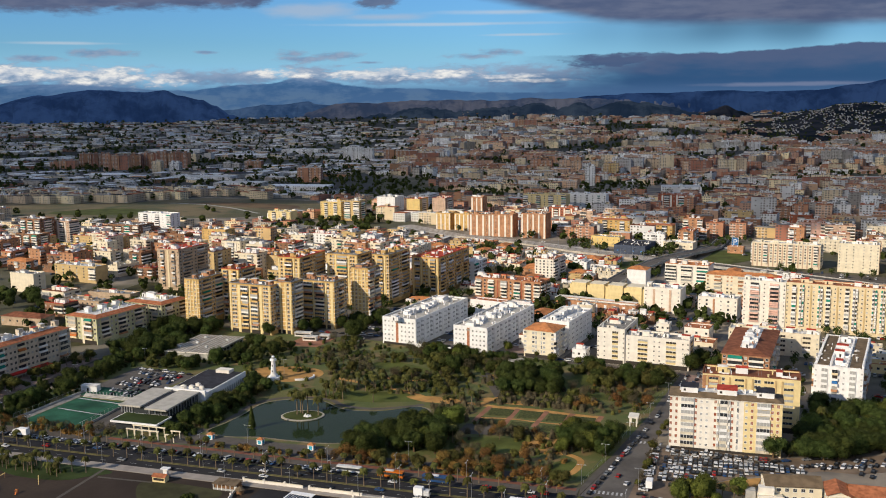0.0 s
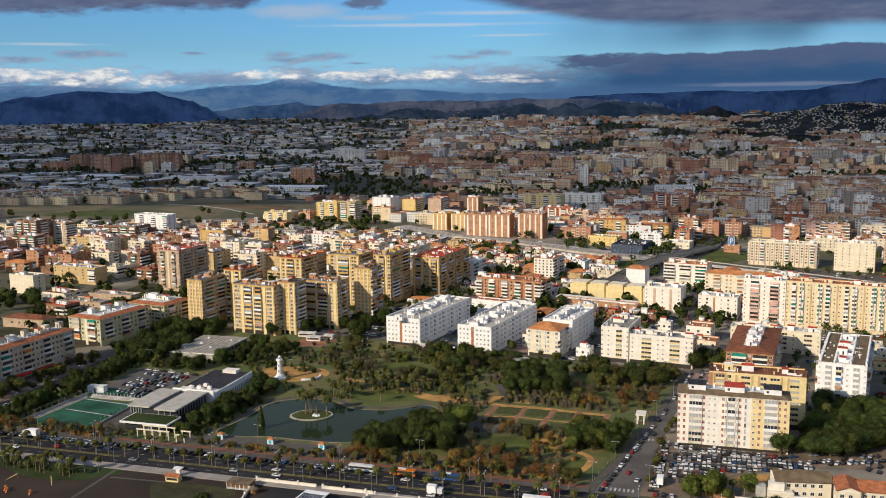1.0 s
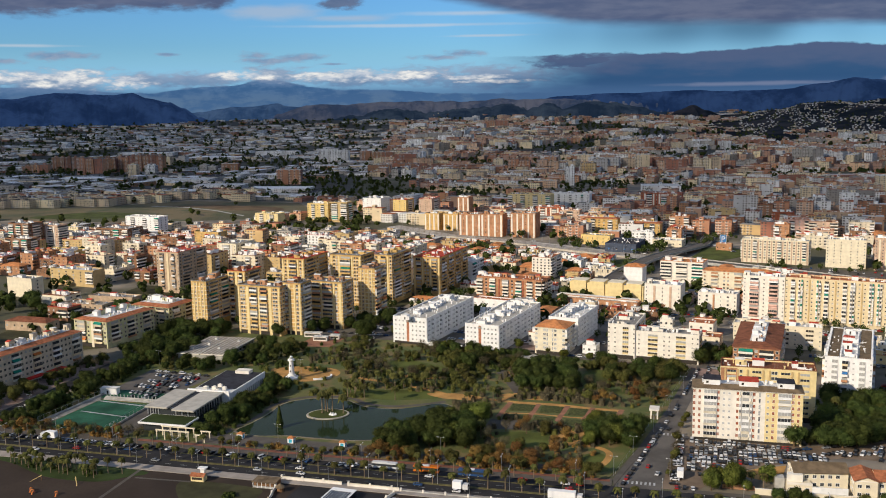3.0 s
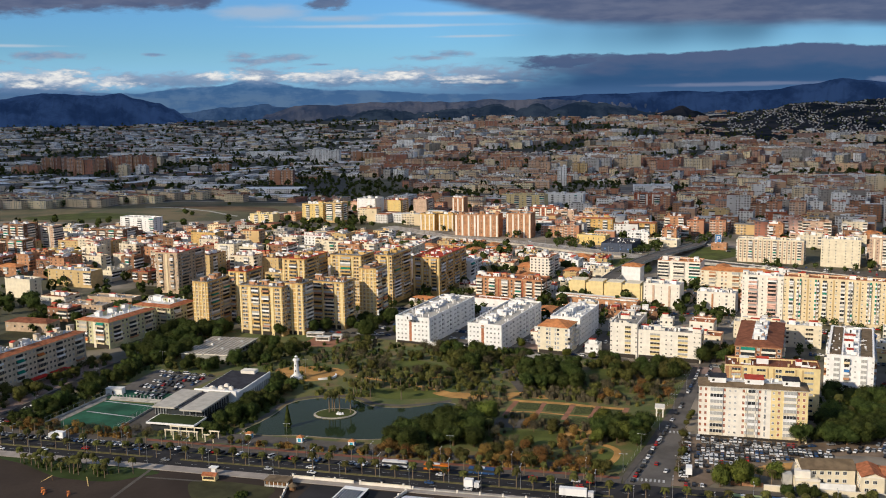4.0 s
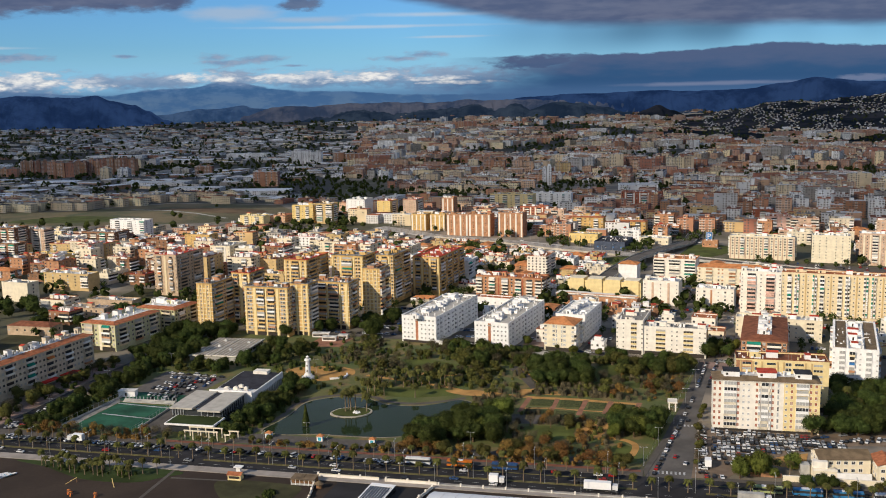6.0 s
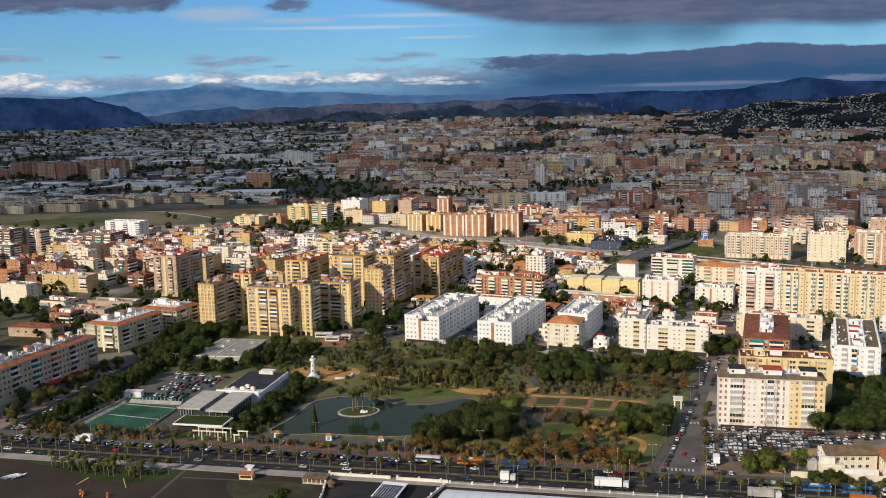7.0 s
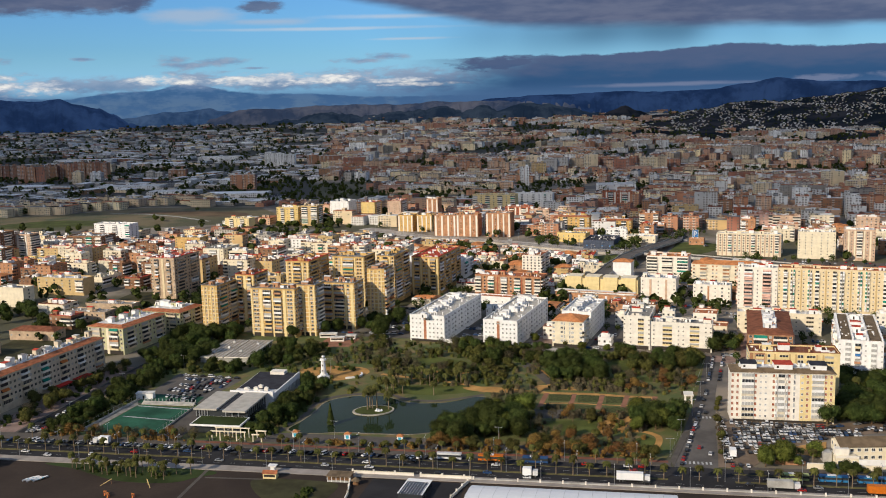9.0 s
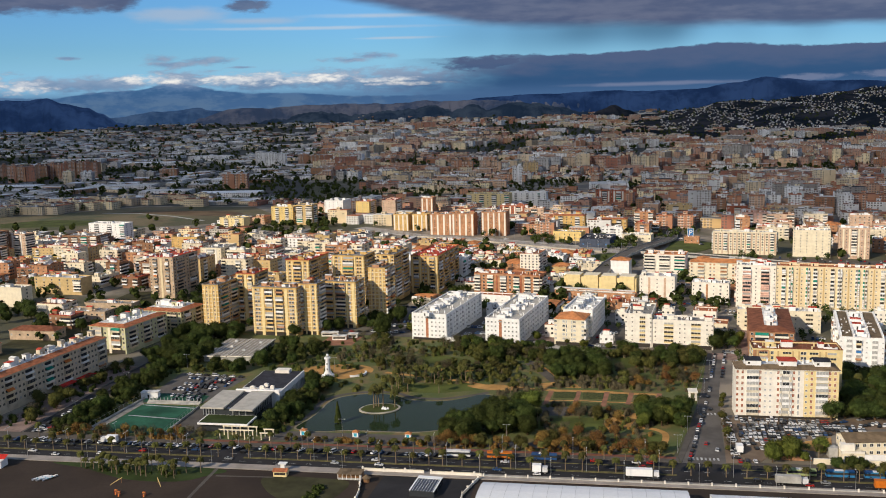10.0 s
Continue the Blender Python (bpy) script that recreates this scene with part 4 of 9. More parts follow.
        s.box(cx - q, cy - q, z, cx + q, cy + q, z + ch_h, m).box(cx - q - 0.1, cy - q - 0.1, z + ch_h, cx + q + 0.1, cy + q + 0.1, z + ch_h + 0.15, m, True)
        if single:
            part("chimney", s, clutter_mats[:2], roof_ob)
    if clutter.f:
        tagged(part("roof_clutter", clutter, clutter_mats, roof_ob), kind="stuff")


FOOTPRINTS = []


def block(label, at, ang, w, d, h, storeys, wall, front="w", right="", left="", roof="roof_grey", accent="ivory", mats=("glass", "frame", "ivory", "awning_green"),
          single=False, ground=3.2, heads=2, chimneys=4, panels=(), seed=1, glazed=0.3, bands=False, hut=None, category="apartment building", name="apartment_building", group=""):
    """A block of flats; at is its near left corner, w along the front, d into the depth."""
    rng = random.Random(seed * 77 + int(w * 10) + int(d * 3))
    root = thing(name, pose(*at, 0, 0, 0, ang), label, category, group)
    co, si = math.cos(radians(ang)), math.sin(radians(ang))
    FOOTPRINTS.append((at[0] + co * w / 2 - si * d / 2, at[1] + si * w / 2 + co * d / 2, math.hypot(w, d) / 2, at[0], at[1], co, si, w, d))
    body = Shape().box(0, 0, 0, w, d, h)
    if roof not in ("hip", "brownhip", "border", "brownborder", "greyborder"):
        for x0, y0, x1, y1 in ((0, 0, w, 0.25), (0, d - 0.25, w, d), (0, 0.25, 0.25, d - 0.25), (w - 0.25, 0.25, w, d - 0.25)):
            body.box(x0, y0, h, x1, y1, h + 0.75)
        o = 0.45 if bands else 0.12
        for x0, y0, x1, y1 in ((-o, -o, w + o, 0.4), (-o, d - 0.4, w + o, d + o), (-o, 0.4, 0.4, d - 0.4), (w - 0.4, 0.4, w + o, d - 0.4)):
            body.box(x0, y0, h + 0.75, x1, y1, h + 1.0, 1, True)
    part("wall", body, [wall, roof if roof in ("red_roof", "tile", "tile_orange", "tile_brown") else "roof_grey" if bands else wall], root)
    if bands:
        fh = (h - ground - 0.3) / storeys
        for k in range(storeys):
            z = ground + k * fh - 0.3
            part("string_course", Shape().box(-0.06, -0.06, z, w + 0.06, d + 0.06, z + 0.42), ["cream"], root)
    fh = (h - ground - 0.3) / storeys
    small = Shape()
    for origin, turn, length, pattern in (((0, 0), 0, w, front), ((w, 0), 90, d, right), ((0, d), -90, d, left)):
        if pattern:
            q = facade(root, origin, turn, length, pattern, ground, fh, storeys, mats, single, rng, accent, glazed)
            for f, m in zip(q.f, q.m):
                small.face([q.v[i] for i in f], m)
    if small.f:
        tagged(part("facade_detail", small, [*mats, "glass_light", "white", "dark"], root), kind="stuff")
    for x0, x1, material in panels:
        part("wall_panel", Shape().box(x0, -0.012, 0.5, x1, 0.0, h), [material], root)
    # one dark strip; on the block on columns it stands in for shade there
    if single:
        part("shopfront", Shape().box(0.8, -0.05, 0.05, w - 0.8, 0.0, min(2.5, ground - 0.4)), ["dark"], root)
    roof_parts(root, w, d, h, roof, wall, rng, heads, chimneys, single, hut)
    return root


R = ("glass", "frame", "ivory", "awning_green")
SHUT = ("shutter_red", "ivory", "white", "awning_orange")
BRN = ("shutter_brown", "frame", "brick_yellow", "awning_green")
# the block beside the car park
block("white and yellow block of flats with red shutters", (101.2, 397.7), -16.5, 45.9, 13, 23.8, 8, "ivory", "r.r.GGGGGr.s.s..rGBBBGr.v..s.r.GGGGGr.r.", "wsswww", "",
      "greyborder", "ivory", SHUT, True, 1.6, 0, 3, [(30.5, 45.9, "pale_yellow")], 3, 0.6)
root = thing("roof_hut", pose(101.2, 397.7, 24.3, 0, 0, -16.5), "white rooftop stair huts with red and grey roofs", "roof hut")
for x0, x1, rm in ((4.5, 11.5, "roof_dark"), (19.5, 27.5, "red_roof"), (35.5, 42.5, "roof_dark")):
    s = Shape().box(x0, 2.5, 0, x1, 9.5, 2.9).box(x0 - 0.25, 2.2, 2.9, x1 + 0.25, 9.8, 3.15, 1)
    s.face([(x0 + 1, 2.48, 1.2), (x0 + 2, 2.48, 1.2), (x0 + 2, 2.48, 2.2), (x0 + 1, 2.48, 2.2)], 2)
    part("hut", s, ["white", rm, "dark"], root)
block("yellow ochre block of flats behind the white one", (122.6, 426.5), -18, 42.4, 15, 24.3, 8, "pale_yellow", ".|LLL|r.|.LLL|.|rr.LLL|.|LLL..", "wwLLww", "wwLLw", "tile_brown", "ochre",
      ("glass", "frame", "pale_yellow", "awning_orange"), True, 3.0, 3, 5, [(0, 7.5, "brick_orange")], seed=5)
block("brown brick block with a tiled roof and white terrace huts", (148.5, 487.1), -23, 23.8, 62, 18, 5, "brick_orange", "wbbbwbbbw", "wwbbwwbbwwbbwwbbwwbbww", "", "brownborder", "ivory",
      ("glass", "frame", "ivory", "awning_green"), True, 3.2, 7, 18, seed=6, hut="white")
block("white block with a brown roof terrace and balconies", (184.3, 454.3), -26, 22.2, 66, 20, 6, "white", "s.GG.bb.s.GG.s", "wbbwwbbwwbbwwbbw", "wbbwwbbwwbbwwbbw", "roof_white", "white",
      ("glass_light", "white", "white", "blue"), True, 3.0, 7, 12, seed=7)
terr = thing("roof_terrace", pose(184.3, 454.3, 20.08, 0, 0, -26), "brown roof strips between rows of white terrace walls", "roof terrace")
for x0, x1 in ((1.2, 6.4), (15.8, 21.0)):
    part("roof_strip", Shape().box(x0, 2, 0, x1, 64, 0.9), ["roof_brown"], terr, "brown gravel roof strip")
for k in range(11):
    for x0 in (0.4, 6.8, 14.2, 21.2):
        part("terrace_wall", Shape().box(x0, 3 + k * 5.6, 0, x0 + 0.7, 6.6 + k * 5.6, 2.0), ["white"], terr)
block("long white block of flats beside the park", (-36.6, 582.2), -27, 23.7, 72.4, 16.5, 5, "white", ".s.s.s....s.s.s.s.", "|ss.Ls|.ss.Ls|.ss.Ls|.ss.Ls|.ss.Ls|.ss.Ls|", "", "light_roof", "white",
      ("glass", "frame", "white", "awning_orange"), True, 2.0, 13, 22, [(9.6, 11.4, "brick_orange")], 8, hut="white", group="white blocks by the park")
block("long white block of flats beside the park", (7.8, 559.9), -27, 22.2, 73.3, 16.0, 5, "white", ".s.s.s....s.s.s.s.", "|ss.Ls|.ss.Ls|.ss.Ls|.ss.Ls|.ss.Ls|.ss.Ls|", "", "light_roof", "white",
      ("glass", "frame", "white", "awning_orange"), True, 2.0, 13, 22, [(9.0, 10.8, "brick_orange")], 9, hut="white", group="white blocks by the park")
block("cream block of flats with an orange tiled roof", (49.4, 548.5), -27, 18.7, 19, 16.5, 5, "cream", "w..wv.vw..w", "bbwwwbb", "", "hip", "cream", ("shutter_brown", "cream", "cream", "awning_green"), True, 2.6, 0, 0, seed=10)
block("white block of flats behind the cream one", (60.5, 571.0), -27, 19.2, 42, 16.5, 5, "white", "", "s.ss.ss.ss.ss.ss.s", "", "roof_white", "white", ("glass", "frame", "white", "awning_green"), True, 2.0, 9, 16, seed=11, hut="white")
block("cream block of flats with curved balconies", (90.5, 534.9), -24, 15.9, 32, 20.0, 6, "ivory", "s..s...LLL..s", "wLLwLLw", "", "roof_grey", "cream", ("dark", "ivory", "pale_yellow", "pale_yellow"), True, 3.0, 3, 4, seed=12)
block("cream block of flats raised on columns by the park", (105.4, 529.3), -24, 36.1, 14, 16.6, 5, "ivory", ".s...LLLL..s.s..LLLL..s.s", "wLLw", "", "roof_grey", "cream", ("dark", "ivory", "pale_yellow", "pale_yellow"), True, 3.0, 4, 4, seed=13)
for (x, y), x0 in (((-36.6, 582.2), 9.6), ((7.8, 559.9), 9.0)):
    strip_root = thing("tile_strip", pose(x, y, 0, 0, 0, -27), "checkered orange and white tile strip on the wall", "wall decoration", "tile strips")
    for k in range(13):
        for j in range(2):
            if (k + j) % 2 == 0:
                part("tile_panel", Shape().box(x0 + j * 0.9, -0.05, 2.4 + k * 0.9, x0 + 0.9 + j * 0.9, 0.0, 3.3 + k * 0.9), ["brick_red"], strip_root)
    part("hood", Shape().box(x0 - 0.3, -0.4, 14.4, x0 + 2.1, 0.0, 15.0), ["concrete"], strip_root)
gw2 = thing("front_wall", pose(-15.4, 571.2, 0, 0, 0, -27), "long low white wall before the blocks", "wall")
part("wall", Shape().box(0, 0, 0, 24, 0.4, 2.6), ["white"], gw2)
part("hedge", Shape().box(0.5, 0.5, 0, 23.5, 1.8, 2.0), ["hedge"], gw2)
# yellow brick towers
TB = ("glass", "frame", "brick_yellow", "awning_green")
for k, (at, tw, td, th, st, fr, rt) in enumerate((
        ((-175.1, 634.6), 12.3, 28, 32.1, 11, ".|s|.|s|.", "wbbbwwbbbw"), ((-153.8, 652.2), 14.6, 20, 35.6, 12, "|bb||bb|", "wbbbw"),
        ((-140.3, 617.1), 32.7, 16, 32.2, 11, "|ww||bbb|bbb||ww|", "wwbbww"), ((-109.4, 611.2), 13.5, 13.8, 34.1, 12, "|w|.|w|", "wbbbw"),
        ((-93.5, 629.5), 24.4, 16, 31.5, 11, "bbbb|bbbb|w||", "wwbbww"), ((-61.9, 640.5), 12.9, 15.9, 37.8, 13, ".|s|.|s|.", "bbbwbbb"),
        ((-86.5, 700.9), 26, 22, 38.0, 13, "|ww|bbbb|ww|", "wbbbw"), ((-120.9, 688.0), 18.9, 35, 38.0, 13, "|w|bbb|w|", "wbbbwwbbbw"),
        ((-52.9, 701.6), 14, 34.5, 37, 13, "w|bb|w", "wbbbwwbbbw"), ((-24.3, 731.7), 22.5, 60, 30, 10, "|bb|ww|bb|", "wbbwwbbwwbbwwbbw"))):
    block("yellow brick tower block with pale vertical strips and balconies", at, -24, tw, td, th, st, "brick_yellow", fr, rt, "", ("roof_grey", "red_roof")[k in (1, 7, 9)], "pale_yellow", TB, k < 6,
          3.2, 3, 3, seed=20 + k, glazed=0.55, bands=k != 9, hut="brick_orange", group="yellow brick towers")
block("pinkish tower block with a red roof edge", (-234, 765), -24, 22, 36.9, 32.9, 11, "tan", "s.bb.||.bb.s", "wbbwwbbw", "", "red_roof", "sandy", ("glass", "frame", "tan", "awning_orange"), False, 3.2, 2, 3, seed=33)
# grey rows with terracotta edges
GR = ("glass", "row_beige", "row_beige", "awning_green")
ra = XY(-396, 352)
block("long grey apartment row with a terracotta roof edge", ra, -23.5, 14, 116, 19.0, 5, "row_beige", "w.bb.w", "wbbwwwbbwwwbbwwwbbwwwbbwwwbbwwwbbwwwbbw", "", "border", "row_beige", GR, True, 3.2, 16, 60, seed=40, group="grey rows")
block("greenish apartment row with a terracotta roof edge", (-240.7, 593.6), -26, 27.1, 43, 17, 5, "row_green", "wbbw|bbw", "wbbwwbbwwbbw", "", "border", "cream", GR, True, 3.0, 6, 14, seed=41, group="grey rows")
block("greenish apartment row with a terracotta roof edge", (-217.9, 640.0), -26, 32.3, 27, 16, 5, "row_green", "wbbw|bbwbbw", "wbbwwbbw", "", "border", "cream", GR, False, 3.0, 6, 12, seed=42, group="grey rows")
# these low buildings get darker roofs and walls in place of cloud shade
block("low building with a long terracotta roof", (-305, 640), -18, 34, 13, 6.5, 1, "tan", "w.w.w.w.w.w", "ww", "", "brownhip", "beige", GR, False, 2.0, 0, 3, seed=43)
block("low building with a long terracotta roof", (-330, 600), -18, 30, 12, 7, 2, "tan", "w.w.w.w.w", "ww", "", "brownhip", "beige", GR, False, 1.5, 0, 3, seed=44)
block("tan flat-roofed school building of two storeys", (-283, 690), -20, 34, 15, 7, 2, "tan", "wwwwwwww", "www", "", "roof_tan", "beige", GR, False, 1.5, 1, 2, seed=45, category="school", name="school")
block("tan flat-roofed school wing with clerestory", (-276, 722), -20, 40, 12, 6, 1, "tan", "wwwwwwww", "www", "", "roof_tan", "beige", GR, False, 1.5, 1, 2, seed=46, category="school", name="school")
# colourful slabs and the middle distance
block("tall slab block with pink balconies", (200.8, 625.1), -27, 26.9, 13, 29.8, 10, "ivory", "s.bbb.s.bbb.s", "", "wbbw", "roof_white", "ivory", ("glass", "ivory", "pink", "pink"), False, 3.0, 4, 3, seed=50, glazed=0.1)
block("tall yellow slab block with green awnings", (225.0, 612.6), -27, 110, 13, 30.5, 10, "sandy", "s.bb.ba.s|s.ab.bb.s|s.bb.gb.s|s.ba.ab.s|s.bb.bb.s|s.ab.ba.s|s.bb.bg.s", "", "wbbw", "tile", "ochre", ("glass", "white", "ivory", "awning_green"), False, 3.0, 10, 12, seed=51, glazed=0.3)
block("long cream block with an orange roof", (196.7, 703.8), -27, 52, 14, 20, 6, "cream", "w.bb.ww.bb.ww.bb.w", "", "wbbw", "hip", "cream", ("brick_orange", "frame", "cream", "awning_orange"), False, 3.0, 0, 4, seed=52)
block("yellow school building with projecting bays", (96.2, 713.5), -27, 57.4, 14, 10.8, 2, "pale_yellow", "......", "", "", "roof_white", "pale_yellow", R, False, 3.0, 0, 0, seed=53, category="school", name="school")
root = thing("school_wing", pose(83.0, 690, 0, 0, 0, -30), "low orange brick school wing with a flat roof", "school")
part("wall", Shape().box(0, 0, 0, 60, 9, 6.0), ["brick_orange"], root)
part("roof", Shape().box(-0.5, -0.5, 6, 60.5, 9.5, 6.5), ["ivory"], root)
for k in range(14):
    part("window", shared("w", 3, 3, ["glass", "frame"]), None, root, at=Matrix.Translation((3 + k * 4.1, 0, 3.6)))
for k in range(4):
    q = thing("classroom_tower", pose(96.2 + CA * 0, 713.5, 0, 0, 0, -27) @ Matrix.Translation((2 + k * 14.2, -1.2, 0)), "pale yellow school bay with a flat top", "school", "school bays")
    part("wall", Shape().box(0, 0, 0, 11.4, 12, 13.2), ["pale_yellow"], q)
    part("coping", Shape().box(-0.15, -0.15, 13.2, 11.55, 12.15, 13.5), ["cream"], q)
block("orange brick block of flats with white balconies", (24.5, 717.5), -29, 54.2, 18, 16, 5, "brick_orange", "bbb.w.bbb.|.bbb.w.bbb|.bbb.bbb", "bbwbb", "", "tile", "brick_red", ("glass", "frame", "ivory", "awning_green"), False, 3.0, 6, 6, seed=54)
block("small white house with an orange hipped roof", (147.2, 755.9), -27, 15.4, 14, 15, 4, "white", "", "", "", "hip", "white", R, False, 3.0, 0, 0, seed=55)
block("cream and brick tower block of flats", (75.9, 789.7), -27, 16.7, 27, 18, 6, "ivory", "wwwww", "bbwbb", "", "tile", "brick_orange", R, False, 3.0, 2, 2, seed=56)
block("cream slab block with many vertical strips", (277.1, 852.3), -27, 57.8, 14, 21, 7, "cream", "|w|w|bb|w|w|w|w|bb|w|w|w|w|bb|", "wbbw", "bb", "roof_white", "salmon", R, False, 3.2, 5, 3, seed=57)
block("cream tower block in two wings", (340.1, 816.8), -27, 32.6, 16, 24.3, 8, "cream", "s.s.s..s.s.s", "", "ss", "roof_white", "cream", R, False, 3.2, 3, 3, seed=58)
block("salmon tower block of flats with flat roof", (373.5, 795.7), -27, 26, 20, 27.6, 9, "salmon", "s|s|bb|s|s", "", "ss", "roof_white", "cream", R, False, 3.2, 2, 2, seed=59)
block("cream block of flats with white terraces", (180.2, 767.4), -27, 34.8, 20, 16.6, 5, "ivory", "bbb.bbb.bbb", "", "wbbw", "tile_orange", "ivory", R, False, 3.0, 3, 3, seed=60)
block("low cream terraced houses with flat roofs", (172.8, 559.5), -24, 50.8, 12, 13, 4, "cream", "s.LL|s.LL.s|LL.s.|LL.s", "", "", "roof_white", "cream", ("dark", "cream", "cream", "awning_orange"), False, 1.5, 6, 4, seed=61)
block("white block with vertical brick strips", (176.9, 648.4), -27, 26.5, 14, 14, 4, "ivory", "s.w.|.s.w.s", "", "", "roof_white", "brick_orange", R, False, 2.5, 3, 3, seed=62)
block("white block with vertical orange strips", (143.5, 668.0), -27, 26, 16, 17, 5, "ivory", "s.|.s.|.s", "", "", "roof_white", "salmon", R, False, 2.5, 3, 3, seed=63)
block("low cream villa with a tiled roof", (138.3, 553), -27, 23.3, 12, 8, 2, "cream", "w.w.w.w", "ww", "", "tile", "cream", R, False, 1.5, 1, 2, seed=64)
block("low cream house with a tiled roof", (151.3, 580), -27, 15, 13, 9, 2, "ivory", "w.w.w", "ww", "", "tile", "cream", R, False, 1.5, 0, 2, seed=65)
for k, (lab, at, bw, bd, bh, st, wl, fr, rt, rf) in enumerate((
        ("brick tower block with pale strips", (81.6, 1040.5), 28.5, 20, 26.5, 9, "brick_orange", "|.|s|s|.|", "", "roof_grey"), ("brick slab block with pale strips", (25.4, 1064.7), 26, 16, 23.6, 8, "brick_orange", "|s|.|s|", "", "roof_grey"),
        ("brick slab block with pale strips", (49.5, 1054), 26, 16, 24.5, 8, "brick_orange", "|s|.|s|", "", "roof_grey"), ("ochre slab block", (-13.4, 1116.8), 19, 16, 19, 6, "brick_yellow", "|s|.|s|", "ww", "roof_grey"),
        ("ochre slab block", (8.5, 1108), 19, 16, 19, 6, "brick_yellow", "|s|.|s|", "ww", "roof_grey"), ("bright yellow stepped block", (-164.4, 1222.1), 30, 20, 22.5, 7, "yellow", "s.bb.s.bb.s", "wbbw", "roof_grey"),
        ("ochre tower with brown balconies", (-132, 1208), 22, 18, 25, 8, "ochre", "bb.bb", "wbbw", "roof_grey"), ("pale yellow low block", (-226.7, 1190.5), 33.7, 16, 14.5, 5, "pale_yellow", "s.bb.s.bb.s", "", "roof_white"),
        ("white slab tower", (-96.5, 1284.1), 27.6, 26, 22, 7, "white", "s.s.s.s.s", "ssss", "roof_grey"), ("yellow tower block", (-54.6, 1254.7), 19.4, 24, 22, 7, "yellow", "s.s.s", "wbbw", "red_roof"),
        ("salmon tower block", (-20.2, 1236), 18.2, 30, 24.5, 8, "salmon", "s.s.s", "wbbw", "red_roof"), ("brick tower block", (30, 1220), 16, 16, 27, 9, "brick_orange", "|s|s|", "ww", "roof_grey"),
        ("white slab block with balconies", (-369.7, 1128.1), 49.1, 16, 21, 7, "white", "s.bb.s.bb.s.bb", "ww", "roof_white"), ("pinkish tower block", (-423.7, 1015.4), 21.5, 14, 26, 9, "salmon", "s|bb|s", "bb", "roof_grey"),
        ("cream slab block", (-405.4, 1042.1), 30.1, 14, 14, 4, "ivory", "|w|w|w|w|", "", "roof_white"), ("brown slab block with balconies", (-380.1, 1053.3), 43.5, 26, 17, 5, "brick_brown", "bbwbbwbbwbb", "wbbw", "roof_grey"),
        ("yellow low row with white strips", (-398.1, 946.5), 51.5, 14, 10, 3, "yellow", "|w|w|w|w|w|w|w|", "", "roof_white"), ("orange row with dark openings", (-337.6, 808.4), 46.9, 14, 13.5, 4, "ochre", "w.w.w.w.w.bb", "", "roof_white"),
        ("cream windowless block", (-354.4, 761.3), 26.6, 12, 14.7, 4, "cream", "......", "w", "roof_grey"), ("long white slab block", (-295.1, 992.2), 44.9, 14, 16, 5, "white", "s.s.s.s.s.s.s.s", "", "red_roof"),
        ("brown tower block", (-246.8, 951.7), 28.3, 16, 24, 8, "brick_yellow", "s.s.s.s.s", "ww", "roof_grey"), ("white and ochre tower", (-207.9, 872.9), 21, 30, 23, 7, "cream", "s|bb|s", "wbbw", "roof_grey"),
        ("brown brick tower", (-455, 1005), 28, 20, 30, 10, "brick_brown", "bb.bb.bb", "wbbw", "roof_grey"), ("brown brick slab", (-440, 960), 30, 16, 20, 7, "brick_brown", "bb.bb.bb", "wbbw", "roof_grey"))):
    block(lab + " of flats with flat roof", at, -22 - (k % 5), bw, bd, bh, st, wl, fr, rt, "", rf, "ivory", R if wl != "white" else ("glass", "frame", "white", "awning_green"), False, 3.0, 1 + k % 3, 2, seed=70 + k)

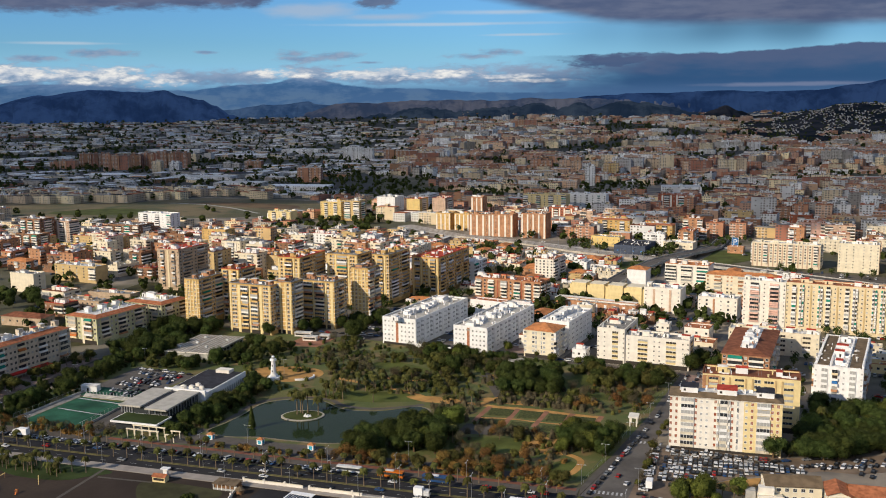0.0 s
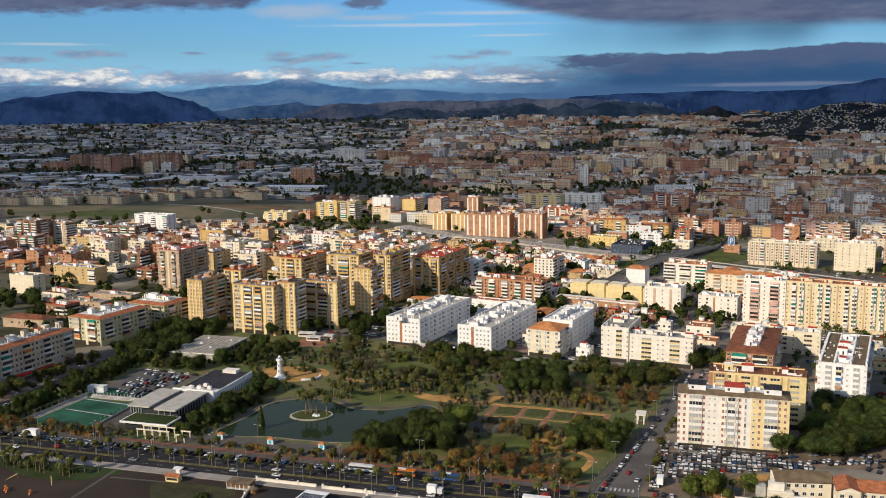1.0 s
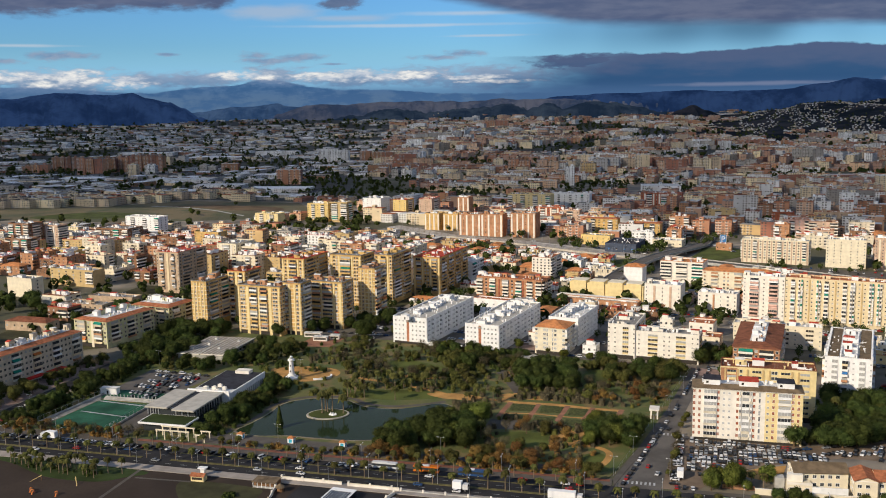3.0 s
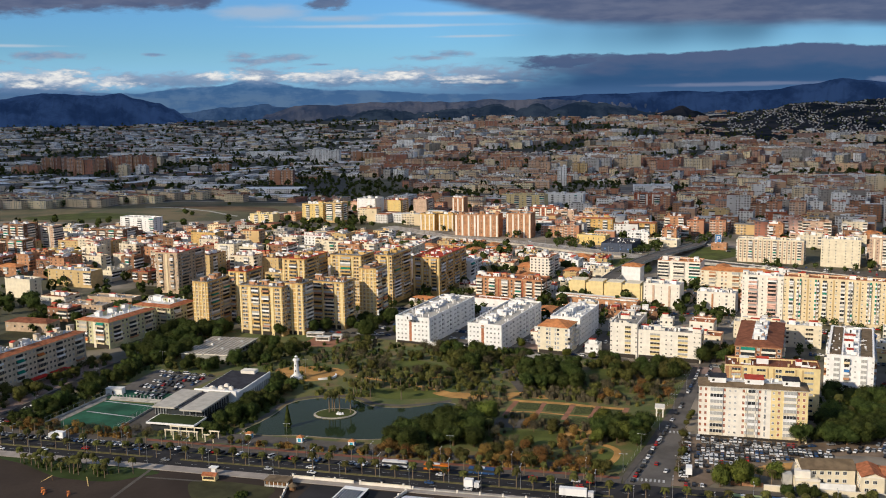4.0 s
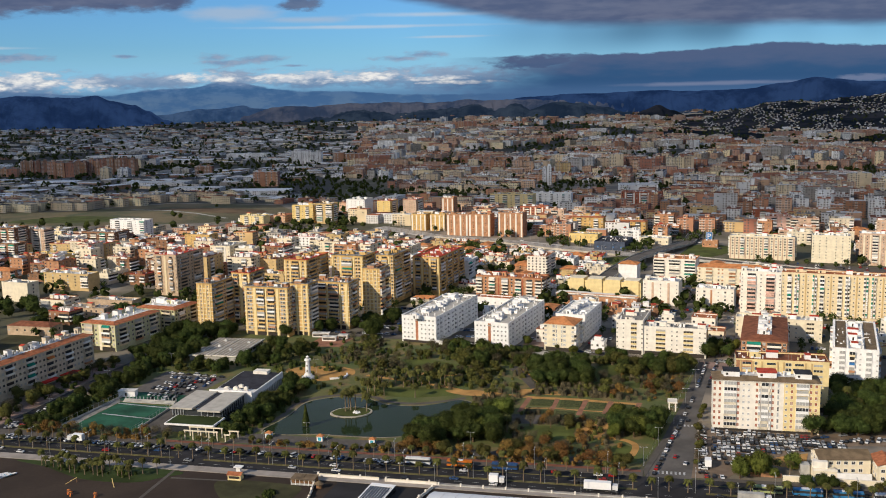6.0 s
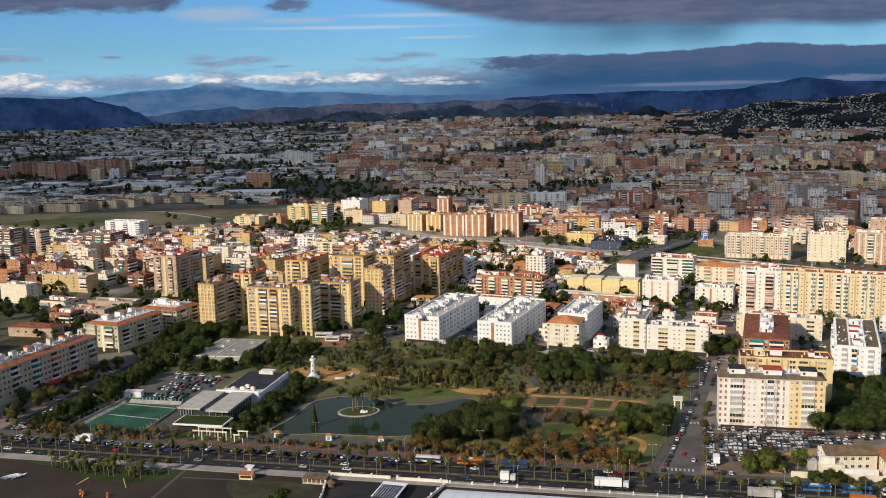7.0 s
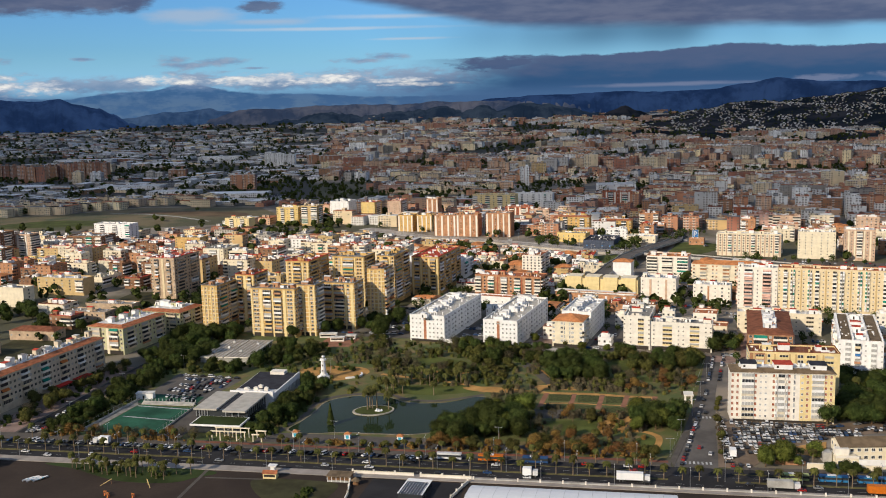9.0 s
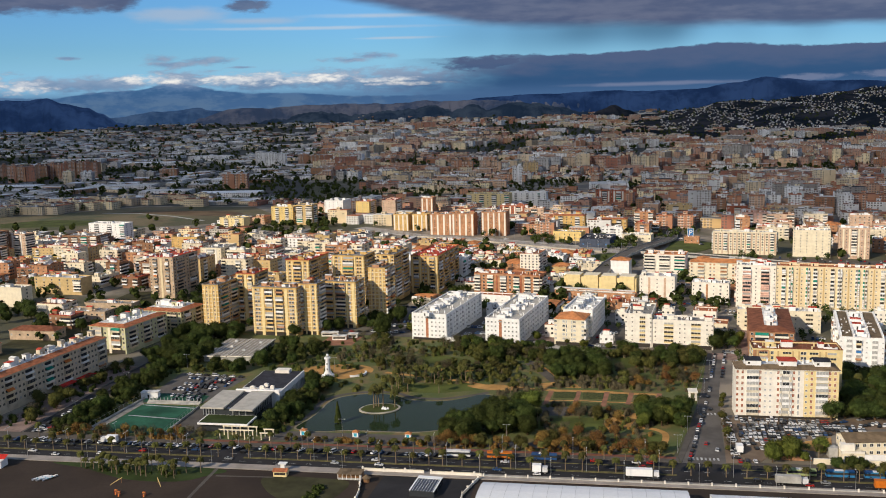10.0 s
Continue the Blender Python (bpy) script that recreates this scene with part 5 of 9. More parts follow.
# blocks behind the railway, with the depot sheds before them
for k, (lab, at, bw, bh, wl, fr, rf) in enumerate((
        ("ochre brick", (168, 1054), 36, 18, "brick_yellow", "w.bb.w.w.bb.w", "border"), ("ochre brick", (208, 1024), 36, 16, "brick_yellow", "w.bb.w.w.bb.w", "border"), ("long cream", (104, 1316), 62, 21, "pale_yellow", "bb.w.bb.w.bb.w.bb", "roof_grey"),
        ("white", (168, 1335), 55, 19, "white", "w.b.w.b.w.b.w", "roof_white"), ("low white", (249, 1304), 32, 14, "white", "w.b.w.b.w", "roof_white"), ("red brick", (125, 1166), 33, 19, "brick_red", "w|bb|w|bb|w", "roof_grey"),
        ("salmon", (152, 1142), 24, 17, "salmon", "w.bb.w", "tile"), ("red brick", (284, 1286), 55, 22, "brick_red", "w|bb|w|bb|w|bb", "roof_grey"), ("white", (237, 1142), 25, 14, "white", "w.b.w.b", "roof_white"),
        ("orange brick", (257, 1030), 21, 21, "brick_orange", "bb.w.bb", "tile"), ("yellow", (330, 1129), 31, 16, "ochre", "w.bb.w.w", "roof_grey"), ("pink", (369, 994), 28, 20, "pink", "w.bb.w.bb", "tile"),
        ("salmon brown", (391, 979), 29, 19, "salmon", "bb.w.bb", "tile_brown"), ("grey brown", (437, 1077), 52, 17, "tan", "w.bb.w.w.bb.w", "tile"), ("orange brick", (252, 1004), 24, 11, "brick_orange", "w.w.bb", "tile"),
        ("red brick", (397, 1099), 24, 15, "brick_red", "w.bb.w", "roof_grey"), ("low cream", (359, 1055), 33, 10, "cream", "w.w.w.w", "tile"))):
    block(lab + " apartment block beyond the railway", at, -24, bw, 14 + k % 3 * 2, bh, max(2, int((bh - 3) / 3)), wl, fr, "", "wbbw" if at[0] > 160 else "", rf, "ivory", R if wl != "white" else ("glass", "frame", "white", "awning_green"),
          False, 3.0, 3, 4, seed=400 + k)
block("yellow depot building with tall windows by the railway", (151, 984), -34, 32, 14, 9, 2, "yellow", "v.v.v.v.v.v", "vv", "", "roof_grey", "yellow", R, False, 1.5, 0, 2, seed=430, category="depot", name="depot")
block("dark blue and black depot shed by the railway", (165, 926), -26, 31, 40, 8, 1, "slate", "wwww", "wwwwww", "", "roof_dark", "frame", ("blue", "frame", "frame", "blue"), False, 2.0, 0, 3, seed=431, category="depot", name="depot")
block("low cream building with a pale flat roof by the flyover", (220, 957), -28, 30, 18, 6, 1, "cream", "w.w.w.w.w", "ww", "", "roof_white", "cream", R, False, 1.5, 1, 2, seed=432)
block("small brick and white kiosk building beside the verge", (275, 922), -28, 15, 8, 6, 1, "brick_orange", "w.w.w", "w", "", "roof_white", "cream", R, False, 1.5, 0, 1, seed=433)
block("low orange brick school row with white bands", (84, 680), -29, 58, 9, 6, 1, "brick_orange", "|w|w|w|w|w|w|w|w|", "", "", "light_roof", "white", R, False, 1.5, 0, 0, seed=434, category="school", name="school")
block("long low white building between the blocks", (20, 684), -29, 28, 9, 6, 1, "white", "s.s.s.s.s.s", "s.s", "", "tile", "white", R, False, 1.5, 0, 2, seed=435)

# ---- plants ----
def leaf_quads(s, rng, c, d, size, m=0):
    t1 = d.cross(Vector((rng.uniform(-1, 1), rng.uniform(-1, 1), rng.uniform(-0.4, 1.0))))
    t1 = (t1.normalized() if t1.length > 1e-3 else Vector((1, 0, 0))) * size
    t2 = (d.normalized().cross(t1) + d.normalized() * rng.uniform(-0.5, 0.5) * size) * rng.uniform(0.6, 1.0)
    s.face([c - t1 * 0.9 - t2 * 0.3, c - t2, c + t1 - t2 * 0.2, c + t1 * 0.2 + t2], m)


def crown_mesh(name, seed, r, tall, leaves, size, material, lobes=7, core=0.62):
    """A crown of leaf clumps on uneven lobes, with gaps between them; its base at z = 0."""
    rng = random.Random(seed)
    s = Shape()
    centres = [(Vector((0, 0, tall * 0.5)), r * 0.72)]
    for k in range(lobes):
        a = 2 * math.pi * k / lobes + rng.uniform(-0.5, 0.5)
        q = rng.uniform(0.40, 0.62) * r
        centres.append((Vector((math.cos(a) * (r - q) * rng.uniform(0.7, 1.05), math.sin(a) * (r - q) * rng.uniform(0.7, 1.05), tall * rng.uniform(0.25, 0.8))), q * rng.uniform(0.75, 1.05)))
    for c, q in centres:
        if core:
            k = q * core
            n = 7
            rings = [[c + Vector((math.cos(2 * math.pi * i / n) * k * w, math.sin(2 * math.pi * i / n) * k * w, k * zz)) * rng.uniform(0.88, 1.0) + c * 0 for i in range(n)] for w, zz in ((0.5, -0.8), (1.0, -0.2), (0.92, 0.4), (0.45, 0.85))]
            for ra, rb in zip(rings, rings[1:]):
                for i in range(n):
                    s.face([ra[i], ra[(i + 1) % n], rb[(i + 1) % n], rb[i]])
        for _ in range(int(leaves * (q / r) ** 1.6)):
            d = Vector((rng.gauss(0, 1), rng.gauss(0, 1), rng.gauss(0.15, 0.9))).normalized()
            leaf_quads(s, rng, c + d * q * rng.uniform(0.78, 1.12), d, size * rng.uniform(0.6, 1.25))
    return s.mesh(name, [material])


def trunk_mesh(seed, h, r, limbs=4, material="trunk"):
    rng = random.Random(seed)
    s = Shape()
    s.prism(0, 0, 0, h * 0.55, r * 1.25, r * 0.85, 7, 0, False)
    s.prism(0, 0, h * 0.55, h, r * 0.85, r * 0.5, 7)
    for k in range(limbs):
        a, z = 2 * math.pi * k / limbs + rng.uniform(-0.4, 0.4), h * rng.uniform(0.55, 0.8)
        e = Vector((math.cos(a), math.sin(a), 0.9)) * h * rng.uniform(0.4, 0.6)
        b0, b1 = Vector((0, 0, z)), Vector((0, 0, z)) + e
        for i in range(4):
            u, v = (Vector((math.cos(i * math.pi / 2), math.sin(i * math.pi / 2), 0)), Vector((math.cos((i + 1) * math.pi / 2), math.sin((i + 1) * math.pi / 2), 0)))
            s.face([b0 + u * r * 0.5, b0 + v * r * 0.5, b1 + v * r * 0.15, b1 + u * r * 0.15])
    return s.mesh("trunk", [material])


def palm_crown(seed, length, fronds, droop):
    rng = random.Random(seed)
    s = Shape()
    for k in range(fronds):
        a = k * 2.399 + rng.uniform(-0.2, 0.2)
        lift = rng.uniform(-0.5, 1.0)
        ln = length * rng.uniform(0.8, 1.1)
        d, side = Vector((math.cos(a), math.sin(a), 0)), Vector((-math.sin(a), math.cos(a), 0))
        pts = []
        for i in range(5):
            t = i / 4
            pts.append((d * ln * t * (0.95 - 0.15 * t) + Vector((0, 0, lift * ln * 0.55 * t - droop * ln * t * t * 0.75)), 0.12 + 0.50 * math.sin(math.pi * min(1, t * 0.85 + 0.12))))
        for (p, w0), (q, w1) in zip(pts, pts[1:]):
            for sg in (-1, 1):
                s.face([p, q, q + side * sg * w1 - Vector((0, 0, w1 * 0.45)), p + side * sg * w0 - Vector((0, 0, w0 * 0.45))][::sg])
    s.prism(0, 0, -0.9, 0.1, 0.25, 0.42, 7)
    return s.mesh("crown", ["leaf_palm"])


KINDS = {}
for kind, material, r, tall, leaves, size, h, tr in (("dark", "leaf_dark", 4.8, 6.4, 1500, 0.25, 1.5, 0.32), ("bright", "leaf_bright", 4.2, 5.6, 1300, 0.24, 1.4, 0.26), ("olive", "leaf_olive", 3.8, 4.7, 900, 0.21, 1.4, 0.22),
                                                    ("brown", "leaf_brown", 3.0, 4.2, 620, 0.17, 1.8, 0.15), ("grey", "leaf_grey", 3.6, 4.6, 700, 0.13, 1.8, 0.17)):
    KINDS[kind] = [(trunk_mesh(i, h + tall * 0.35, tr), crown_mesh("crown", 10 * i + len(kind), r * (0.9 + 0.1 * i), tall * (0.88 + 0.12 * i), leaves, size, material, 6 + i, 0.0 if kind in ("brown", "grey") else 0.76), h) for i in range(4)]
PALMS = [(Shape().prism(0, 0, 0, h * 0.12, 0.34, 0.24, 8, 0, False).prism(0, 0, h * 0.12, h, 0.24, 0.17, 8).mesh("trunk", ["palm_trunk"]), palm_crown(i, 2.9, 28 + 3 * i, 0.9 + 0.1 * i), h) for i, h in enumerate((6.0, 7.2, 8.4, 9.6))]
LABELS = {"dark": "dense dark green broadleaf tree in the park", "bright": "fresh green round tree with full crown", "olive": "olive green tree with a loose crown", "brown": "small autumn tree with rusty brown leaves",
          "grey": "nearly bare winter tree with grey twigs"}
TREE_RNG = random.Random(5)


def plant(kind, a, n, scale=1.0, z=0.1, squat=1.0):
    rng = TREE_RNG
    if kind == "palm":
        tm, cm, h = rng.choice(PALMS)
        root = thing("palm_tree", P(a, n, z, rng.uniform(0, 360)) @ Matrix.Diagonal((scale, scale, scale, 1)), "palm tree with a bare trunk and drooping fronds", "palm tree")
        part("trunk", tm, None, root)
        part("crown", cm, None, root, at=Matrix.Translation((0, 0, h)))
        return root
    tm, cm, h = rng.choice(KINDS[kind])
    k = scale * rng.uniform(0.8, 1.2)
    root = thing({"brown": "autumn_tree", "grey": "bare_tree", "olive": "loose_tree", "bright": "round_tree"}.get(kind, "broadleaf_tree"), P(a, n, z, rng.uniform(0, 360)) @ Matrix.Diagonal((k, k, k * squat * rng.uniform(0.85, 1.1), 1)), LABELS[kind], "tree")
    part("trunk", tm, None, root)
    part("crown", cm, None, root, at=Matrix.Translation((0, 0, h)))
    return root


TAKEN = []


def grove(kinds, quad, count, scale=1.0, gap=3.0, squat=1.0):
    """Trees at uneven spacing in a four-sided plot of (a, n) corners."""
    rng = TREE_RNG
    done = tries = 0
    while done < count and tries < count * 30:
        tries += 1
        u, v = rng.random(), rng.random()
        a = (quad[0][0] * (1 - u) + quad[1][0] * u) * (1 - v) + (quad[3][0] * (1 - u) + quad[2][0] * u) * v
        n = (quad[0][1] * (1 - u) + quad[1][1] * u) * (1 - v) + (quad[3][1] * (1 - u) + quad[2][1] * u) * v
        if any((a - p) ** 2 + (n - q) ** 2 < gap * gap for p, q in TAKEN) or inside_lake(a, n):
            continue
        TAKEN.append((a, n))
        plant(rng.choice(kinds), a, n, scale, squat=squat)
        done += 1


def inside_lake(a, n):
    k = False
    for (x0, y0), (x1, y1) in zip(bank, bank[1:] + bank[:1]):
        if (y0 > n) != (y1 > n) and a < (x1 - x0) * (n - y0) / (y1 - y0) + x0:
            k = not k
    return k or any(abs(a - sum(p[0] for p in q) / len(q)) < 0.36 * (max(p[0] for p in q) - min(p[0] for p in q)) and abs(n - sum(p[1] for p in q) / len(q)) < 0.36 * (max(p[1] for p in q) - min(p[1] for p in q)) for q in LAWNS + [PLAY])


grove(["dark"], [(-150, 363), (-134, 363), (-134, 384), (-148, 384)], 9, 1.05, 5)
grove(["dark", "dark", "bright"], [(-133, 371), (-109, 376), (-112, 408), (-132, 412)], 17, 1.15, 5)
grove(["dark"], [(-107, 463), (-76, 468), (-79, 502), (-108, 496)], 24, 1.1, 5)
grove(["dark", "bright", "bright"], [(-60, 388), (-40, 393), (-38, 416), (-60, 420)], 18, 1.0, 4.0)
grove(["dark"], [(-338, 358), (-323, 360), (-323, 470), (-336, 470)], 40, 0.78, 4.0)
grove(["olive", "grey", "olive"], [(-372, 362), (-354, 362), (-353, 470), (-366, 470)], 20, 0.9, 5)
grove(["dark"], [(-352, 474), (-316, 474), (-318, 555), (-358, 560)], 44, 1.0, 5)
grove(["dark", "olive", "bright"], [(-170, 528), (-108, 520), (-110, 531), (-172, 541)], 22, 0.7, 4)
grove(["dark", "olive", "grey", "olive"], [(-165, 497), (-112, 500), (-112, 516), (-168, 524)], 24, 0.85, 4.5)
grove(["dark", "dark", "olive"], [(-238, 367), (-228, 366), (-223, 440), (-238, 452)], 30, 0.85, 3.6)
grove(["dark", "olive"], [(-280, 474), (-250, 482), (-246, 522), (-276, 520)], 22, 0.85, 4.5)
for a, n, sc in ((27, 409.5, 1.25), (33.5, 413, 0.95), (40, 411.5, 1.2), (47, 412.5, 1.15), (53, 414.5, 1.2), (60, 421, 1.1)):
    plant("dark", a, n, sc, squat=0.85)
grove(["dark"], [(38, 418), (62, 424), (66, 440), (36, 434)], 10, 1.15, 5, 0.8)
grove(["dark", "dark", "bright"], [(40, 440), (86, 440), (88, 500), (50, 484)], 28, 1.1, 5.5, 0.8)
grove(["grey", "olive", "grey", "olive"], [(-212, 472), (-172, 472), (-165, 535), (-235, 545)], 26, 0.85, 4.5)
grove(["olive", "grey", "olive"], [(-170, 466), (-122, 450), (-124, 494), (-168, 498)], 24, 0.85, 5)
grove(["grey", "olive", "brown"], [(-72, 448), (-32, 448), (-28, 475), (-72, 480)], 18, 0.85, 4.5)
grove(["dark", "olive", "dark", "olive"], [(-74, 488), (-28, 484), (-20, 520), (-74, 524)], 30, 0.95, 4.5)
grove(["grey", "olive", "brown"], [(-106, 366), (-72, 366), (-70, 412), (-106, 412)], 20, 0.85, 5)
grove(["brown", "brown", "olive"], [(-152, 356), (-53, 356), (-53, 363), (-152, 363)], 28, 0.9, 3.4)
grove(["brown", "grey"], [(-335, 355), (-258, 353), (-258, 357.5), (-335, 360)], 15, 0.8, 3.6)
grove(["olive", "brown"], [(-225, 355.6), (-155, 355.6), (-155, 358), (-225, 358)], 10, 0.45, 3.5)
grove(["palm"], [(-192, 434), (-146, 434), (-150, 470), (-190, 468)], 28, 0.95, 3.5)
grove(["palm"], [(-130, 438), (-110, 438), (-112, 448), (-130, 448)], 6, 0.9, 2.5)
grove(["palm"], [(-288, 312), (-248, 309), (-242, 318), (-300, 318.5)], 30, 0.72, 2.4)
grove(["grey", "olive"], [(-26, 360), (-24, 360), (-18, 440), (-20, 440)], 13, 0.5, 4)
grove(["dark"], [(60, 424), (74, 428), (74, 446), (62, 440)], 8, 1.05, 4.5, 0.85)
grove(["olive", "dark"], [(-318, 461), (-282, 456), (-282, 472), (-316, 473)], 14, 0.7, 3.5)
grove(["bright", "bright", "palm"], [(-14, 352), (14, 356), (16, 366), (-4, 366)], 9, 0.8, 4)
grove(["dark", "olive"], [(14, 347.5), (70, 347.5), (70, 351), (14, 351)], 12, 0.6, 3.4)
for k in range(60):
    plant("palm", -352 + k * 7.2 + TREE_RNG.uniform(-1, 1), 335.4, 0.84, 0.2)
for k in range(36):
    plant("palm", -340 + k * 8.2 + TREE_RNG.uniform(-1.5, 1.5), 350.2, 0.76, 0.2)
for a, n in ((-189, 408), (-187, 409.5), (-191, 406), (-190.5, 409), (-180.5, 407.5), (49, 452), (53, 446), (-108, 391)):
    plant("palm", a, n, 1.25 if a < -150 else 1.1, 0.8 if a < -150 else 0.1)
# thickets: shrubs and low trees that run together
def thicket(label, material, plots, size, seed):
    rng, s = random.Random(seed), Shape()
    for quad, count in plots:
        for _ in range(count):
            u, v = rng.random(), rng.random()
            a = (quad[0][0] * (1 - u) + quad[1][0] * u) * (1 - v) + (quad[3][0] * (1 - u) + quad[2][0] * u) * v
            n = (quad[0][1] * (1 - u) + quad[1][1] * u) * (1 - v) + (quad[3][1] * (1 - u) + quad[2][1] * u) * v
            if inside_lake(a, n):
                continue
            x, y = XY(a, n)
            r = size * rng.uniform(0.5, 1.25)
            for _ in range(90):
                d = Vector((rng.gauss(0, 1), rng.gauss(0, 1), rng.gauss(0.3, 0.8))).normalized()
                leaf_quads(s, rng, Vector((x, y, 0.1 + r * 0.75)) + Vector((d.x * r, d.y * r, d.z * r * 0.8)) * rng.uniform(0.6, 1.05), d, 0.21 * rng.uniform(0.7, 1.4))
            s.prism(x, y, 0.1, r * 1.2, r * 0.75, r * 0.35, 6)
    tagged(part("thicket", s, [material]), label, "shrubs", "", "stuff")


PARK_W, PARK_M, PARK_E = [(-235, 474), (-172, 466), (-166, 540), (-245, 550)], [(-170, 452), (-112, 450), (-112, 520), (-168, 540)], [(-72, 447), (-32, 447), (-22, 520), (-76, 520)]
thicket("olive green shrubs run together across the park", "leaf_olive", [(PARK_W, 60), (PARK_M, 50), (PARK_E, 40), ([(-108, 364), (-60, 364), (-58, 418), (-108, 418)], 50), ([(-104, 450), (-56, 450), (-56, 468), (-104, 466)], 40), ([(-222, 432), (-150, 436), (-150, 470), (-215, 460)], 60), ([(-245, 446), (-222, 446), (-228, 470), (-258, 470)], 30)], 1.9, 31)
thicket("bare brownish winter shrubs in the park", "leaf_grey", [(PARK_W, 50), (PARK_M, 60), (PARK_E, 60), ([(-130, 410), (-106, 410), (-108, 446), (-132, 440)], 40), ([(-106, 404), (-60, 404), (-60, 418), (-106, 420)], 40), ([(-104, 448), (-56, 448), (-56, 470), (-104, 466)], 80), ([(-104, 366), (-56, 366), (-54, 396), (-104, 398)], 50)], 2.0, 32)
thicket("dark green shrubs under the trees", "leaf_dark", [(PARK_W, 60), (PARK_M, 60), ([(-338, 357), (-321, 360), (-321, 560), (-342, 560)], 150), ([(-290, 466), (-236, 472), (-240, 520), (-300, 520)], 90), ([(-172, 520), (-60, 512), (-60, 526), (-172, 540)], 70),
                                                           ([(-238, 366), (-224, 366), (-220, 440), (-236, 450)], 60), ([(24, 412), (86, 436), (90, 505), (40, 500)], 130), ([(-372, 360), (-354, 360), (-352, 470), (-368, 470)], 70)], 1.8, 33)
thicket("rusty autumn shrubs along the pavement", "leaf_brown", [([(-152, 355.5), (-52, 355.5), (-52, 361), (-152, 361)], 70), ([(-336, 354), (-262, 352.5), (-262, 358), (-336, 360)], 40), (PARK_E, 22), ([(-104, 366), (-56, 366), (-54, 400), (-104, 400)], 36), ([(-222, 357), (-155, 357), (-155, 360), (-222, 360)], 30)], 1.3, 34)
thicket("low dark shrubs growing across the beach", "leaf_dark", [([(-193, 291), (-189, 290), (-186, 309), (-191, 310)], 60), ([(-296, 315), (-252, 309), (-246, 315), (-296, 318)], 40)], 0.9, 35)
# street, square and roundabout before the brick towers
strip("road", [(-150, 551), (-110, 542.5), (-64, 532)], 7.0, 0.135, "street", "grey street between park and white blocks", "road")
strip("road", smooth_line([(-318, 566), (-286, 561), (-250, 560), (-215, 560), (-180, 557), (-150, 551)], False), 8.0, 0.10, "street", "grey street before the brick towers", "road")
sheet("square", [(-258, 526), (-236, 528), (-234, 552), (-256, 554)], 0.16, "red_path", "reddish paved square before the towers", "plaza", thick=0.05)
for a, n, w_ in ((-252, 540, 9), (-243, 546, 6), (-262, 549, 11)):
    k = thing("market_stall", P(a, n, 0.16, 6), "low white flat-roofed stall on the square", "stall")
    part("wall", Shape().box(0, 0, 0, w_, 4, 2.5), ["ivory"], k)
    part("roof", Shape().box(-0.3, -0.3, 2.5, w_ + 0.3, 4.3, 2.75, 0, True), ["roof_white"], k)
    part("counter", Shape().box(0.6, -0.05, 0.9, w_ - 0.6, 0, 2.0), ["dark"], k)
k = thing("roundabout", P(-222, 552, 0.1), "round planted island with a pale stone kerb", "roundabout")
part("kerb", Shape().prism(0, 0, 0, 0.7, 7.0, 7.0, 24), ["stone"], k)
part("planting", Shape().prism(0, 0, 0.7, 1.0, 6.4, 6.2, 24), ["lawn_dark"], k)
# town trees among the near blocks
grove(["dark"], [(-425, 560), (-360, 575), (-368, 620), (-440, 610)], 20, 1.05, 6)
grove(["dark", "dark", "olive"], [(-372, 622), (-236, 655), (-240, 680), (-372, 664)], 46, 0.85, 4.5)
grove(["dark"], [(-246, 568), (-222, 568), (-218, 604), (-240, 608)], 12, 0.95, 4.5)
for a, n, k, sc in ((-262, 560, "dark", 1.1), (-255, 566, "dark", 1.0), (-222, 553, "dark", 1.35), (-205, 567, "bright", 0.9), (-190, 564, "dark", 1.0), (-198, 600, "dark", 0.9), (-186, 612, "dark", 0.9), (-176, 596, "dark", 0.9),
                    (-280, 548, "dark", 1.1), (-292, 556, "dark", 1.1), (-304, 560, "dark", 1.0), (-12, 535, "dark", 1.1), (-6, 545, "dark", 1.1), (0, 538, "dark", 1.1), (4, 552, "bright", 1.0), (-8, 556, "dark", 1.0),
                    (32, 520, "palm", 1.0), (38, 528, "palm", 1.0), (44, 522, "dark", 0.8), (-100, 540, "olive", 0.8), (-120, 548, "bright", 0.8), (-90, 532, "bright", 0.7), (-75, 532, "bright", 0.7)):
    plant(k, a, n, sc)
spruce = thing("conifer", P(-203, 383, 0.2), "slim dark conifer standing by the pond", "tree")
part("trunk", Shape().prism(0, 0, 0, 1.2, 0.25, 0.2), ["trunk"], spruce)
s, rr = Shape(), random.Random(3)
for k in range(520):
    t = rr.random() ** 0.7
    a = rr.uniform(0, 6.283)
    q = 2.2 * (1 - t) + 0.1
    d = Vector((math.cos(a), math.sin(a), 0.3))
    leaf_quads(s, rr, Vector((math.cos(a) * q * 0.9, math.sin(a) * q * 0.9, 0.8 + t * 10)), d, 0.38)
s.prism(0, 0, 0.6, 10.5, 1.7, 0.05, 9)
part("crown", s, ["leaf_dark"], spruce)


# ---- vehicles ----
WHEEL = {}


